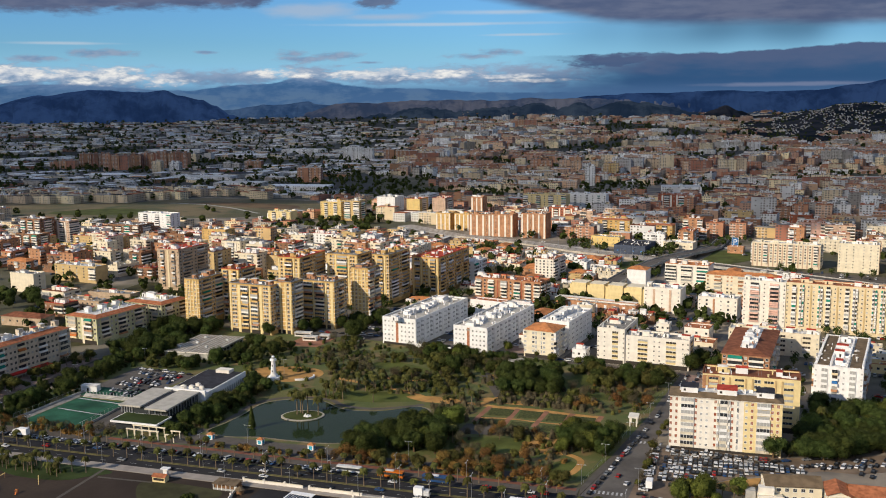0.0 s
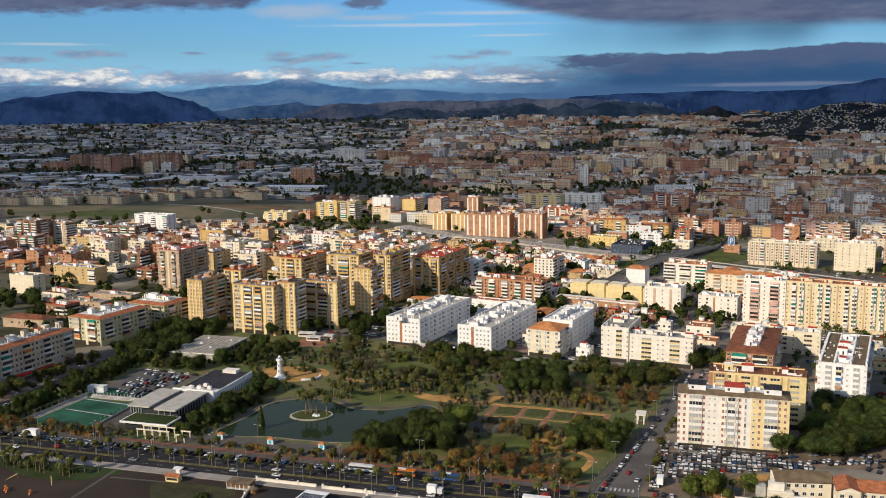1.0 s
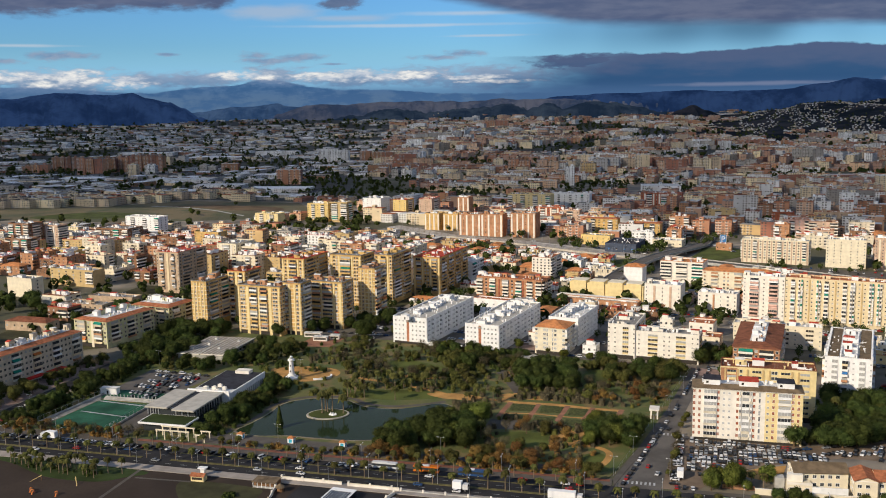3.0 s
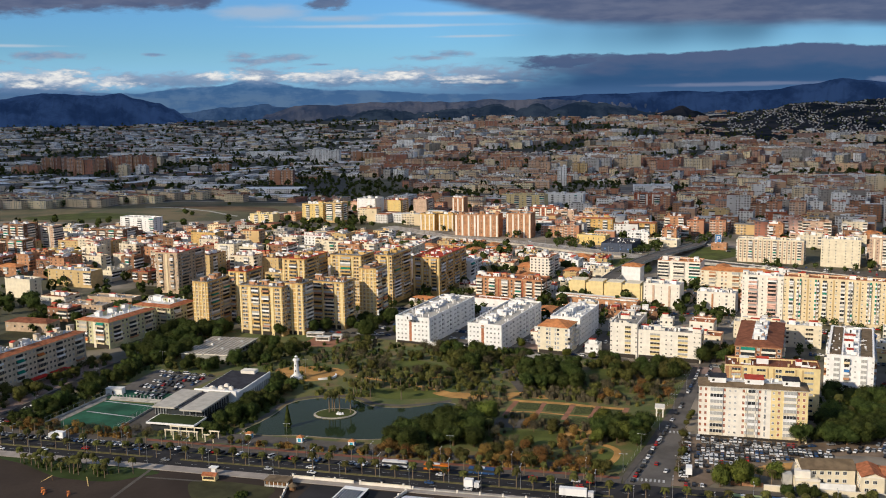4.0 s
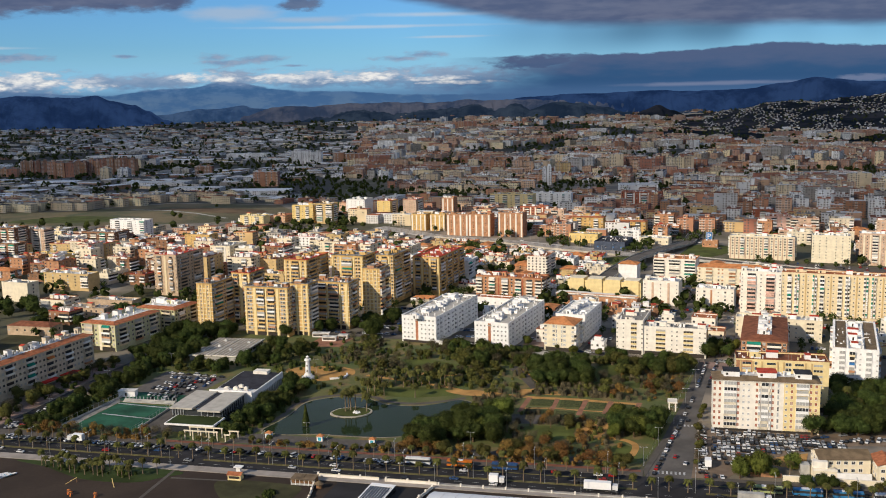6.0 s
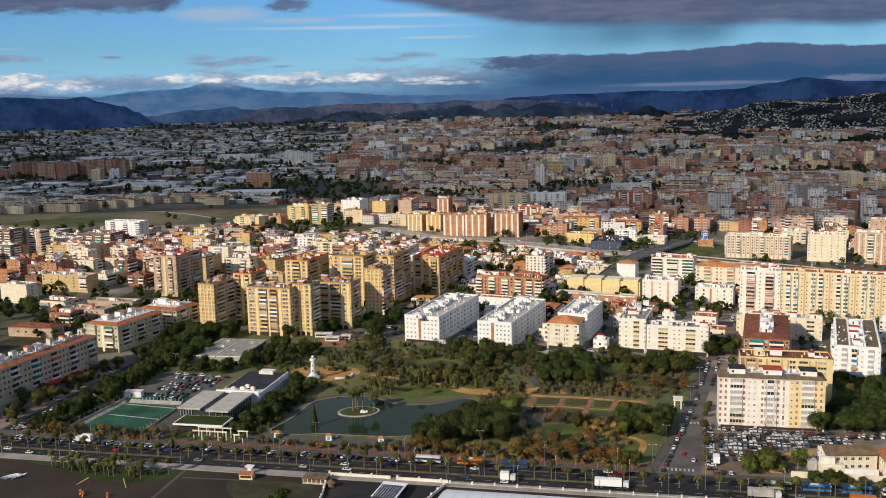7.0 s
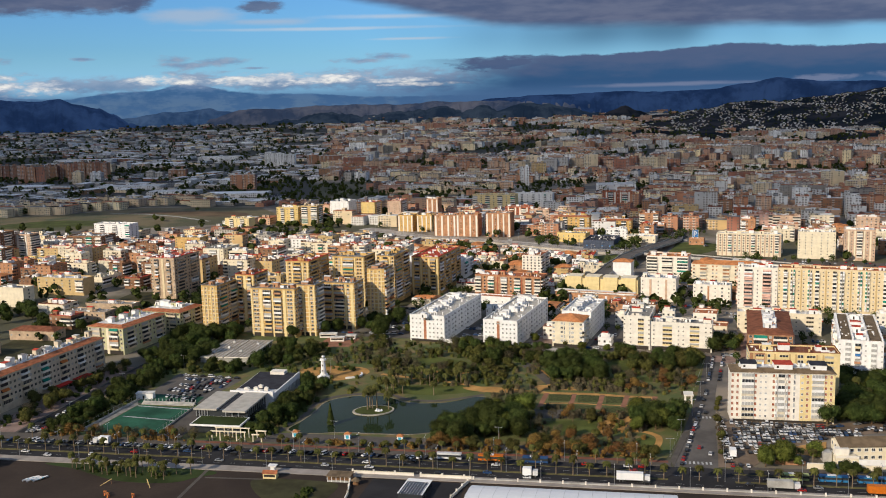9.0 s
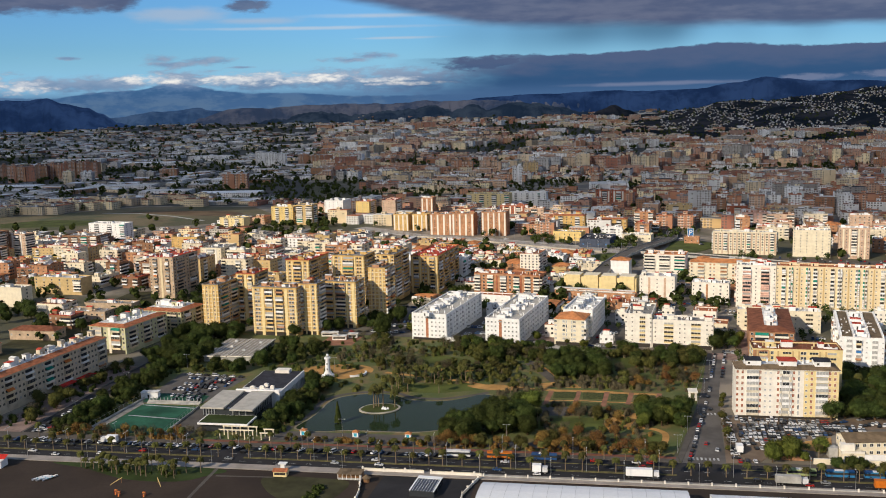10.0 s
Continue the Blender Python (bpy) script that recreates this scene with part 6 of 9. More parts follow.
def wheel_mesh(r):
    if r not in WHEEL:
        s, n = Shape(), 12
        for y0, y1 in ((-0.11, 0.11),):
            ring = [(math.cos(2 * math.pi * i / n) * r, math.sin(2 * math.pi * i / n) * r) for i in range(n)]
            for i in range(n):
                (a, b), (c, d) = ring[i], ring[(i + 1) % n]
                s.face([(a, y0, b), (c, y0, d), (c, y1, d), (a, y1, b)])
            for y in (y0, y1):
                s.face([(a, y, b) for a, b in ring])
                e = y + (0.012 if y > 0 else -0.012)
                s.face([(a * 0.6, e, b * 0.6) for a, b in ring], 1)
        WHEEL[r] = s.mesh("wheel", ["rubber", "hub"])
    return WHEEL[r]


def car_mesh(kind, paint):
    ln, wd, profile, roof = {
        "hatch": (4.0, 1.72, [(-2.0, 0.32), (2.0, 0.32), (2.02, 0.72), (1.15, 0.92), (-1.82, 0.98), (-2.0, 0.8)], [(1.0, 0.92), (0.35, 1.44), (-1.45, 1.46), (-1.85, 0.98)]),
        "saloon": (4.5, 1.78, [(-2.25, 0.32), (2.25, 0.32), (2.26, 0.70), (1.25, 0.90), (-1.65, 0.96), (-2.25, 0.9)], [(1.05, 0.90), (0.35, 1.40), (-0.95, 1.42), (-1.6, 0.96)]),
        "van": (4.9, 1.9, [(-2.45, 0.35), (2.45, 0.35), (2.45, 0.85), (1.75, 1.12), (-2.42, 1.12)], [(1.65, 1.12), (1.15, 1.92), (-2.35, 1.95), (-2.42, 1.12)])}[kind]
    s, w2 = Shape(), wd / 2
    for sg in (-1, 1):
        pts = [(x, sg * w2, z) for x, z in profile]
        s.face(pts if sg < 0 else pts[::-1])
    for (x0, z0), (x1, z1) in zip(profile, profile[1:] + profile[:1]):
        s.face([(x0, -w2, z0), (x0, w2, z0), (x1, w2, z1), (x1, -w2, z1)])
    i2 = w2 * 0.84
    (fx, fz), (rx, rz), (bx, bz), (tx, tz) = roof
    s.face([(rx, -i2, rz), (rx, i2, rz), (bx, i2, bz), (bx, -i2, bz)])
    for sg in (-1, 1):                     # roof pillars
        for x0, x1 in ((-0.06, 0.06),):
            mx = (rx + bx) / 2
            s.face([(mx + x0, sg * (i2 + 0.012), rz), (mx + x1, sg * (i2 + 0.012), rz), (mx + x1, sg * (w2 - 0.03), fz + 0.03), (mx + x0, sg * (w2 - 0.03), fz + 0.03)])
    body = s.mesh("car", [paint])
    for x in (-ln * 0.3, ln * 0.3):                # body with its wheels, for the farther car parks
        for y in (-w2 - 0.01, w2 - 0.2):
            ring = [(x + math.cos(i * math.pi / 4) * 0.32, 0.32 + math.sin(i * math.pi / 4) * 0.32) for i in range(8)]
            for yy in (y, y + 0.21):
                s.face([(q, yy, z) for q, z in ring], 1)
            for (q0, z0), (q1, z1) in zip(ring, ring[1:] + ring[:1]):
                s.face([(q0, y, z0), (q1, y, z1), (q1, y + 0.21, z1), (q0, y + 0.21, z0)], 1)
    whole = s.mesh("car", [paint, "rubber"])
    g = Shape()
    w3 = w2 - 0.05
    g.face([(fx, -w3, fz), (fx, w3, fz), (rx, i2, rz), (rx, -i2, rz)])
    g.face([(bx, -i2, bz), (bx, i2, bz), (tx, w3, tz), (tx, -w3, tz)])
    for sg in (-1, 1):
        q = [(fx, sg * w3, fz), (rx, sg * i2, rz), (bx, sg * i2, bz), (tx, sg * w3, tz)]
        g.face(q if sg > 0 else q[::-1])
    return body, g.mesh("glazing", ["glass"]), ln, whole


CARS, CAR_NAME = [], {"car_white": "white", "car_grey": "grey", "car_black": "black", "car_red": "red", "car_blue": "dark blue", "car_silver": "silver"}
for kind in ("hatch", "saloon", "van"):
    for paint in CAR_NAME:
        if kind == "van" and paint not in ("car_white", "car_silver"):
            continue
        weight = {"car_white": 4, "car_silver": 1.2, "car_grey": 3, "car_black": 8, "car_red": 1.5, "car_blue": 1.6}[paint] * (1 if kind != "van" else 0.5)
        CARS.append((kind, paint, weight, *car_mesh(kind, paint)))
CAR_RNG = random.Random(21)
FAR_CARS = []


def car(a, n, turn, state="parked", z=0.07, pick=None):
    kind, paint, _, body, glazing, ln, whole = pick or CAR_RNG.choices(CARS, [c[2] for c in CARS])[0]
    if n > 408 or a < -346:
        FAR_CARS.append((whole, glazing, paint, P(a, n, z, turn) @ Matrix.Diagonal((0.82, 0.82, 0.82, 1))))
        return None
    ob = part("car", body if n < 336 else whole, None, at=P(a, n, z, turn) @ Matrix.Diagonal((0.82, 0.82, 0.82, 1)))
    tagged(ob, "%s %s, %s on the asphalt" % (CAR_NAME[paint], {"hatch": "hatchback car", "saloon": "saloon car", "van": "delivery van"}[kind], state), "van" if kind == "van" else "car", "cars")
    part("glazing", glazing, None, ob)
    if n >= 336:
        return ob
    r = 0.32 if kind != "van" else 0.36
    wy = 0.80 if kind != "van" else 0.88
    for x in (-ln * 0.30, ln * 0.30):
        for y in (-wy, wy):
            part("wheel", wheel_mesh(r), None, ob, at=Matrix.Translation((x, y, r)))
    return ob


R2 = CAR_RNG
for a0, n0, a1, n1, gap, turn, fill in ((-16, 406.5, 24, 405.4, 2.0, 85, 0.95), (-13, 401.8, 26, 401.8, 4.3, 0, 0.85), (-16, 397.4, 34, 399.2, 1.95, 90, 0.97), (-16, 393.2, 38, 395.5, 1.95, 90, 0.97), (-16, 387.6, 30, 389.6, 1.95, 90, 0.95),
                                        (-17, 383.4, 14, 384.6, 1.95, 90, 0.95), (-17, 377.8, 3, 379, 1.95, 90, 0.92), (-17, 373.6, -3, 375, 1.95, 95, 0.9), (-17, 367.6, -8, 368.6, 1.95, 95, 0.85), (-24, 352.5, -12, 353, 3.0, 90, 0.7),
                                        (-22.3, 356, -20.8, 406, 2.1, 0, 0.9), (36, 400.5, 52, 409, 2.1, 70, 0.9), (24, 403, 52, 416, 4.4, 25, 0.8), (-168, 551.5, -72, 534.5, 4.8, -10, 0.8), (-300, 566, -190, 561.5, 4.8, -3, 0.8),
                                        (-41.5, 352, -34, 395, 5.0, 81, 0.75), (-33, 398, -24, 450, 5.0, 80, 0.8), (-23.5, 455, -13.5, 522, 5.0, 81, 0.8), (-15.5, 470, -8, 522, 5.4, 81, 0.6),
                                        (-348, 346.3, -146, 346.3, 3.0, 62, 0.93), (-98, 346.6, -52, 346.6, 5.4, 0, 0.6), (-347, 352, -342, 440, 5.6, 88, 0.6), (-345, 358, -339, 364, 2.6, 0, 1.0),
                                        (-300, 432.5, -283, 431, 2.6, 90, 0.8), (-304, 443.5, -282, 441.5, 2.6, 90, 0.85), (-300, 411, -287, 410, 3.4, 90, 0.8), (-302, 422, -288, 420, 2.7, 90, 0.8), (-311, 449, -282, 447, 2.6, 90, 0.9), (-306, 438, -282, 436, 2.6, 90, 0.85), (-308, 428, -284, 426, 2.6, 90, 0.75), (-304, 417, -288, 415, 2.8, 90, 0.7), (-312, 456, -280, 453, 5.2, 0, 0.8),
                                        (46, 402, 70, 412, 2.7, 70, 0.9), (60, 414, 78, 421, 2.8, 70, 0.85), (60, 400, 72, 470, 5.4, 75, 0.8), (64, 398, 76, 470, 5.4, 75, 0.6)):
    steps = int(math.hypot(a1 - a0, n1 - n0) / gap)
    for k in range(steps + 1):
        if R2.random() < fill:
            t = k / max(1, steps)
            car(a0 + (a1 - a0) * t + R2.uniform(-0.2, 0.2), n0 + (n1 - n0) * t + R2.uniform(-0.2, 0.2), turn + R2.choice((0, 180)) + R2.uniform(-3, 3), z=0.12 if n0 > 350 else 0.07)
for lane, count, turn in ((341.6, 8, 180), (338.0, 7, 180), (332.8, 10, 0), (329.7, 9, 0)):
    for k in range(count):
        a = -350 + (k + R2.uniform(0.1, 0.9)) * 430 / count
        if abs(a + 80) > 9:
            car(a, lane, turn, "driving")
for a, n in ((-33, 372), (-29, 365), (-26.5, 420)):
    car(a, n, 81, "driving")


s, paints = Shape(), [*CAR_NAME, "rubber", "glass"]
for whole, glazing, paint, m4 in FAR_CARS:
    for me, slots in ((whole, (paints.index(paint), len(paints) - 2)), (glazing, (len(paints) - 1,))):
        for f in me.polygons:
            s.face([m4 @ me.vertices[q].co for q in f.vertices], slots[f.material_index])
tagged(part("parked_cars", s, paints), "cars parked along the side streets and behind the club house", "cars", "", "stuff")


def bus(a, n, paint, label):
    root = thing("bus", P(a, n, 0.07) @ Matrix.Diagonal((0.9, 0.88, 0.88, 1)), label, "bus", "buses at the stop")
    s = Shape().box(-6, -1.27, 0.35, 6, 1.27, 1.35).box(-5.95, -1.25, 2.45, 5.95, 1.25, 3.05, 0)
    part("body", s, [paint], root)
    part("glazing", Shape().box(-5.97, -1.23, 1.35, 5.97, 1.23, 2.45), ["glass"], root)
    part("roof_unit", Shape().box(-2.5, -0.9, 3.05, 1.5, 0.9, 3.3), ["car_white"], root)
    for x in (-3.6, 3.4):
        for y in (-1.2, 1.2):
            part("wheel", wheel_mesh(0.48), None, root, at=Matrix.Translation((x, y, 0.48)))


bus(-139, 347.0, "car_white", "white city bus waiting at the kerb")
bus(-121, 347.0, "orange_paint", "orange city bus waiting at the kerb")
bus(-102, 347.0, "car_blue", "dark blue and white bus at the kerb")
for a, pt, lb in ((1, "coach_green", "pale green and white coach parked by the avenue"), (15.5, "coach_blue", "blue and white coach parked by the avenue"), (30, "coach_blue", "blue and white coach parked by the avenue"), (44.5, "car_white", "white coach parked by the avenue")):
    bus(a, 340.6, pt, lb)


def lorry(a, n, ln, label, cab="car_white", box_paint="tent_white", turn=0):
    root = thing("lorry", P(a, n, 0.07, turn), label, "lorry")
    part("cargo_box", Shape().box(-ln / 2, -1.25, 1.0, ln / 2, 1.25, 3.8), [box_paint], root)
    part("chassis", Shape().box(-ln / 2, -1.0, 0.6, ln / 2 + 2.5, 1.0, 1.0), ["rubber"], root)
    part("cab", Shape().box(ln / 2 + 0.5, -1.2, 0.9, ln / 2 + 2.6, 1.2, 2.9), [cab], root)
    part("windscreen", Shape().box(ln / 2 + 2.6, -1.1, 1.8, ln / 2 + 2.64, 1.1, 2.7), ["glass"], root)
    for x in (-ln / 2 + 1.2, -ln / 2 + 2.5, ln / 2 + 1.6):
        for y in (-1.1, 1.1):
            part("wheel", wheel_mesh(0.48), None, root, at=Matrix.Translation((x, y, 0.48)))


lorry(-63, 331.6, 10.5, "white articulated lorry on the avenue")
lorry(-104, 331.8, 3.6, "white box van on the avenue")
lorry(-300, 346.4, 5.0, "white box van on the avenue", turn=180)
lorry(-6, 330.6, 9.5, "grey flatbed lorry with a white cab on the avenue", box_paint="concrete")
lorry(30, 329.6, 9.0, "orange box lorry on the avenue", box_paint="orange_paint")
lorry(-20, 363, 4.0, "white camper van in the car park", turn=90)


# ---- street lamps ----
s = Shape().prism(0, 0, 0, 0.5, 0.16, 0.12, 8).prism(0, 0, 0.5, 9.6, 0.10, 0.06, 8)
LAMP_POST = s.mesh("pole", ["steel"])
LAMP_ARM = Shape().box(-1.5, -0.05, 9.5, 1.5, 0.05, 9.6, 0, True).mesh("arm", ["steel"])
LAMP_HEAD = Shape().box(-0.4, -0.16, -0.1, 0.4, 0.16, 0.06, 0, True).mesh("lamp_head", ["frame"])


def street_lamp(a, n, turn=90, scale=1.0, z=0.15):
    root = thing("street_lamp", P(a, n, z, turn) @ Matrix.Diagonal((scale, scale, scale, 1)), "tall steel street lamp with two arms", "street lamp", "street lamps")
    part("pole", LAMP_POST, None, root)
    arm = part("arm", LAMP_ARM, None, root)
    for x in (-1.6, 1.6):
        part("lamp_head", LAMP_HEAD, None, arm, at=Matrix.Translation((x, 0, 9.6)))


for k in range(14):
    street_lamp(-345 + k * 29, 335.4)
    street_lamp(-330 + k * 29, 326.8, 90, 0.85)
for k in range(9):
    street_lamp(-300 + k * 30, 349.8, 90, 0.9)
for a, n in ((-46, 360), (-40, 385), (-33, 415), (-27, 445), (-21, 480), (-338, 380), (-337, 430), (-24, 362), (75, 430), (-320, 470), (-230, 470), (-196, 366), (-120, 366)):
    street_lamp(a, n, 0, 0.85)


root = thing("market_awning", P(-371, 417, 0.1, -7), "long red market awning before the grey row", "awning")
for i in range(2):
    part("canopy", Shape().box(i * 0.5, i * 15, 3.2, 4.5 + i * 0.5, i * 15 + 12, 3.6, 0, True), ["tent_red"], root)
    for x in (0.3, 4.2):
        for y in (0.4, 6, 11.6):
            part("post", Shape().prism(x + i * 0.5, y + i * 15, 0, 3.2, 0.07, 0.07, 6), ["steel"], root)

for a, n, sc in ((-523, 590, 1.3), (-515, 598, 1.3), (-506, 596, 1.2), (-498, 588, 1.2), (-482, 577, 1.0), (-478, 590, 1.0), (-470, 600, 0.9), (-425, 586, 0.9), (-428, 558, 1.0), (-436, 552, 0.9), (-460, 540, 0.9), (-412, 520, 1.0), (-408, 508, 0.9), (-414, 535, 0.9)):
    plant("dark", a, n, sc)

# ---- club house with car park ----
club = thing("club_house", P(0, 0, 0), "modern flat-roofed club house with dark glazing and pale roofs", "club house")
part("glass_wall", Shape().box(-268, 376, 0.1, -243, 402, 8.2), ["glass"], club)
part("roof", Shape().box(-269, 374.6, 8.2, -257.2, 402.2, 9.0, 0, True), ["light_roof"], club, "pale flat roof of the west wing")
part("roof", Shape().box(-253.4, 372.6, 8.2, -241.8, 402.4, 9.0, 0, True), ["light_roof"], club, "pale flat roof of the east wing")
part("light_well", Shape().box(-257, 378, 8.2, -253.5, 402, 8.35), ["roof_dark"], club)
part("balcony_slab", Shape().box(-266, 363.6, 4.2, -241, 376, 5.0, 0, True), ["white"], club, "white projecting balcony slab")
part("balcony_lawn", Shape().box(-265.4, 364.2, 5.0, -241.6, 375.6, 5.06), ["lawn_dark"], club)
part("lower_glazing", Shape().box(-265, 366, 0.1, -242, 376, 4.2), ["glass"], club)
part("rear_hall", Shape().box(-262, 402.4, 0.1, -239, 443, 7.6), ["white"], club)
part("rear_roof", Shape().box(-261.6, 412, 7.6, -239.4, 442.6, 7.75), ["roof_dark"], club, "black membrane roof of the rear hall")
part("parapet", Shape().box(-262, 402.2, 7.6, -239, 403.2, 9.6).box(-239.6, 403.2, 7.6, -239, 443, 8.3), ["white"], club)
part("stair_tower", Shape().box(-254, 438, 7.75, -246, 443, 9.4), ["ivory"], club)
part("terrace", Shape().box(-261.6, 403.2, 7.6, -239.6, 412, 7.7), ["roof_white"], club)
FIN = Shape().box(-0.25, -0.3, 0, 0.25, 0, 3.6).mesh("fin", ["steel"])
for k in range(8):
    part("fin", FIN, None, club, at=Matrix.Translation((-268 + k * 1.4 if k < 5 else -253 + (k - 5) * 3.2, 375.9, 4.9)))
for k in range(17):
    part("fin", FIN, None, club, at=Matrix.Translation((-238.9, 404 + k * 2.2, 2.0)) @ pose(0, 0, 0, 0, 0, 90))
for k in range(10):
    part("fin", FIN, None, club, at=Matrix.Translation((-242.9, 377 + k * 2.4, 4.4)) @ pose(0, 0, 0, 0, 0, 90))
for k, (x, y, q, hh) in enumerate(((-254, 406, 1.5, 1.6), (-250, 408, 1.2, 2.2), (-247, 405.5, 1.6, 1.4), (-245, 409, 1.0, 2.0), (-256, 410, 1.2, 1.2), (-250, 414, 1.1, 1.5))):
    unit = Shape().box(x - q, y - q * 0.7, 7.72, x + q, y + q * 0.7, 7.72 + hh).prism(x, y, 7.72 + hh, 8.0 + hh, q * 0.5, q * 0.5, 10)
    part("air_unit", unit, ["ivory"], club)
perg = thing("pergola", P(-252, 357, 0.15), "cream concrete pergola frame before the club house", "pergola")
for x in range(0, 26, 4):
    for y in (0, 5):
        part("post", Shape().box(x - 0.2, y - 0.2, 0, x + 0.2, y + 0.2, 4.2 if x < 17 else 3.2), ["cream"], perg)
part("beam", Shape().box(-0.5, -0.25, 4.2, 16.6, 0.25, 4.7, 0, True).box(-0.5, 4.75, 4.2, 16.6, 5.25, 4.7, 0, True), ["cream"], perg)
part("beam", Shape().box(19.4, -0.25, 3.2, 24.6, 0.25, 3.7, 0, True).box(19.4, 4.75, 3.2, 24.6, 5.25, 3.7, 0, True), ["cream"], perg)
for pts, hh in (([(-321, 364), (-317, 412)], 3.2), ([(-281, 360), (-281.5, 400)], 3.2)):
    fence = thing("court_fence", P(0, 0), "grey wire fence round the sports court", "fence")
    (a0, n0), (a1, n1) = pts
    for k in range(13):
        t = k / 12
        part("post", Shape().prism(a0 + (a1 - a0) * t, n0 + (n1 - n0) * t, 0.1, hh, 0.06, 0.06, 6), ["steel"], fence)
    part("rail", Shape().face([(a0, n0, hh - 0.1), (a1, n1, hh - 0.1), (a1, n1, hh), (a0, n0, hh)]), ["steel"], fence)
    part("plinth", Shape().face([(a0 - 0.15, n0, 0.1), (a1 - 0.15, n1, 0.1), (a1 - 0.15, n1, 1.1), (a0 - 0.15, n0, 1.1)]).face([(a0 + 0.15, n0, 0.1), (a1 + 0.15, n1, 0.1), (a1 + 0.15, n1, 1.1), (a0 + 0.15, n0, 1.1)])
         .face([(a0 - 0.15, n0, 1.1), (a0 + 0.15, n0, 1.1), (a1 + 0.15, n1, 1.1), (a1 - 0.15, n1, 1.1)]), ["concrete"], fence)
stand = thing("court_stand", P(0, 0), "grey concrete stand with posts behind the court", "stand")
for k in range(3):
    part("step", Shape().box(-312, 403.4 + k * 0.9, 0.1, -283, 404.3 + k * 0.9, 0.5 + k * 0.45), ["concrete"], stand)
for k in range(15):
    part("post", Shape().box(-312 + k * 2.05, 406.2, 0.1, -311.6 + k * 2.05, 406.5, 2.6), ["steel"], stand)
hut = thing("changing_hut", P(-319, 411, 0.1, 8), "white flat-roofed changing hut by the court", "hut")
part("wall", Shape().box(0, 0, 0, 9, 4, 3.2), ["white"], hut)
part("roof", Shape().box(-0.3, -0.3, 3.2, 9.3, 4.3, 3.4), ["roof_white"], hut)
part("door", Shape().box(3.5, -0.05, 0, 4.4, 0, 2.1), ["dark"], hut)
shed = thing("market_hall", P(-316, 484, 0.1), "low grey flat-roofed hall with white roof edges", "hall")
part("wall", Shape().box(0, 0, 0, 30, 41, 3.2), ["concrete"], shed)
for x0, z0 in ((-0.8, 3.2), (15.4, 3.4)):
    roof_ob = part("roof", Shape().box(x0, -0.8, z0, x0 + 15.4, 41.8, z0 + 0.5, 0, True), ["roof_tan"], shed, "stained tan flat roof with pale seams")
    part("roof_edge", Shape().box(x0, -0.9, z0 + 0.1, x0 + 15.4, -0.8, z0 + 0.75).box(x0 + 15.1, -0.8, z0 + 0.5, x0 + 15.4, 41.8, z0 + 0.8), ["ivory"], roof_ob)
    for k in range(6):
        part("seam", Shape().box(x0 + 1.4 + k * 2.5, 0, z0 + 0.5, x0 + 1.6 + k * 2.5, 41, z0 + 0.64), ["roof_white"], roof_ob)
for k, (x, y) in enumerate(((4, 8), (9, 20), (20, 12), (24, 30), (7, 33))):
    part("roof_vent", Shape().box(x, y, 3.7, x + 1.6, y + 1.2, 4.7).box(x + 0.2, y + 0.2, 4.7, x + 1.4, y + 1.0, 4.9), ["frame"], shed)
for k in range(10):
    part("window", Shape().box(30.0, 1 + k * 4.0, 1.0, 30.06, 4 + k * 4.0, 2.6), ["glass"], shed)

# ---- park ornaments ----
lh = thing("lighthouse", P(-230.3, 458.1, 0.15), "small white ornamental lighthouse on a round base", "lighthouse")
part("base", Shape().prism(0, 0, 0, 1.5, 3.7, 3.6, 20).prism(0, 0, 1.5, 2.8, 2.6, 2.2, 20), ["white"], lh)
lt = part("tower", Shape().prism(0, 0, 2.8, 10.6, 1.6, 1.1, 16), ["white"], lh)
part("gallery", Shape().prism(0, 0, 10.6, 10.9, 1.9, 1.9, 16).prism(0, 0, 10.9, 11.6, 1.75, 1.75, 16), ["white"], lh)
part("lantern", Shape().prism(0, 0, 11.6, 12.7, 0.8, 0.8, 10), ["glass_light"], lh)
part("cap", Shape().prism(0, 0, 12.7, 13.5, 1.0, 0.05, 12), ["white"], lh)
for z in (4.5, 7.5):
    part("window", Shape().box(-0.3, -1.55 + (z - 4.5) * 0.06, z, 0.3, -1.0, z + 0.9), ["dark"], lt)
wall = thing("curved_wall", P(-222, 458, 0.15), "low curved white seat wall", "wall")
s = Shape()
for k in range(12):
    a0, a1 = radians(-70 + k * 8), radians(-62 + k * 8)
    s.face([(math.cos(a0) * 12, math.sin(a0) * 8 + 8, 0), (math.cos(a1) * 12, math.sin(a1) * 8 + 8, 0), (math.cos(a1) * 12, math.sin(a1) * 8 + 8, 1.0), (math.cos(a0) * 12, math.sin(a0) * 8 + 8, 1.0)])
    s.face([(math.cos(a0) * 12, math.sin(a0) * 8 + 8, 1.0), (math.cos(a1) * 12, math.sin(a1) * 8 + 8, 1.0), (math.cos(a1) * 11, math.sin(a1) * 7.4 + 8, 1.0), (math.cos(a0) * 11, math.sin(a0) * 7.4 + 8, 1.0)])
part("seat", s, ["white"], wall)
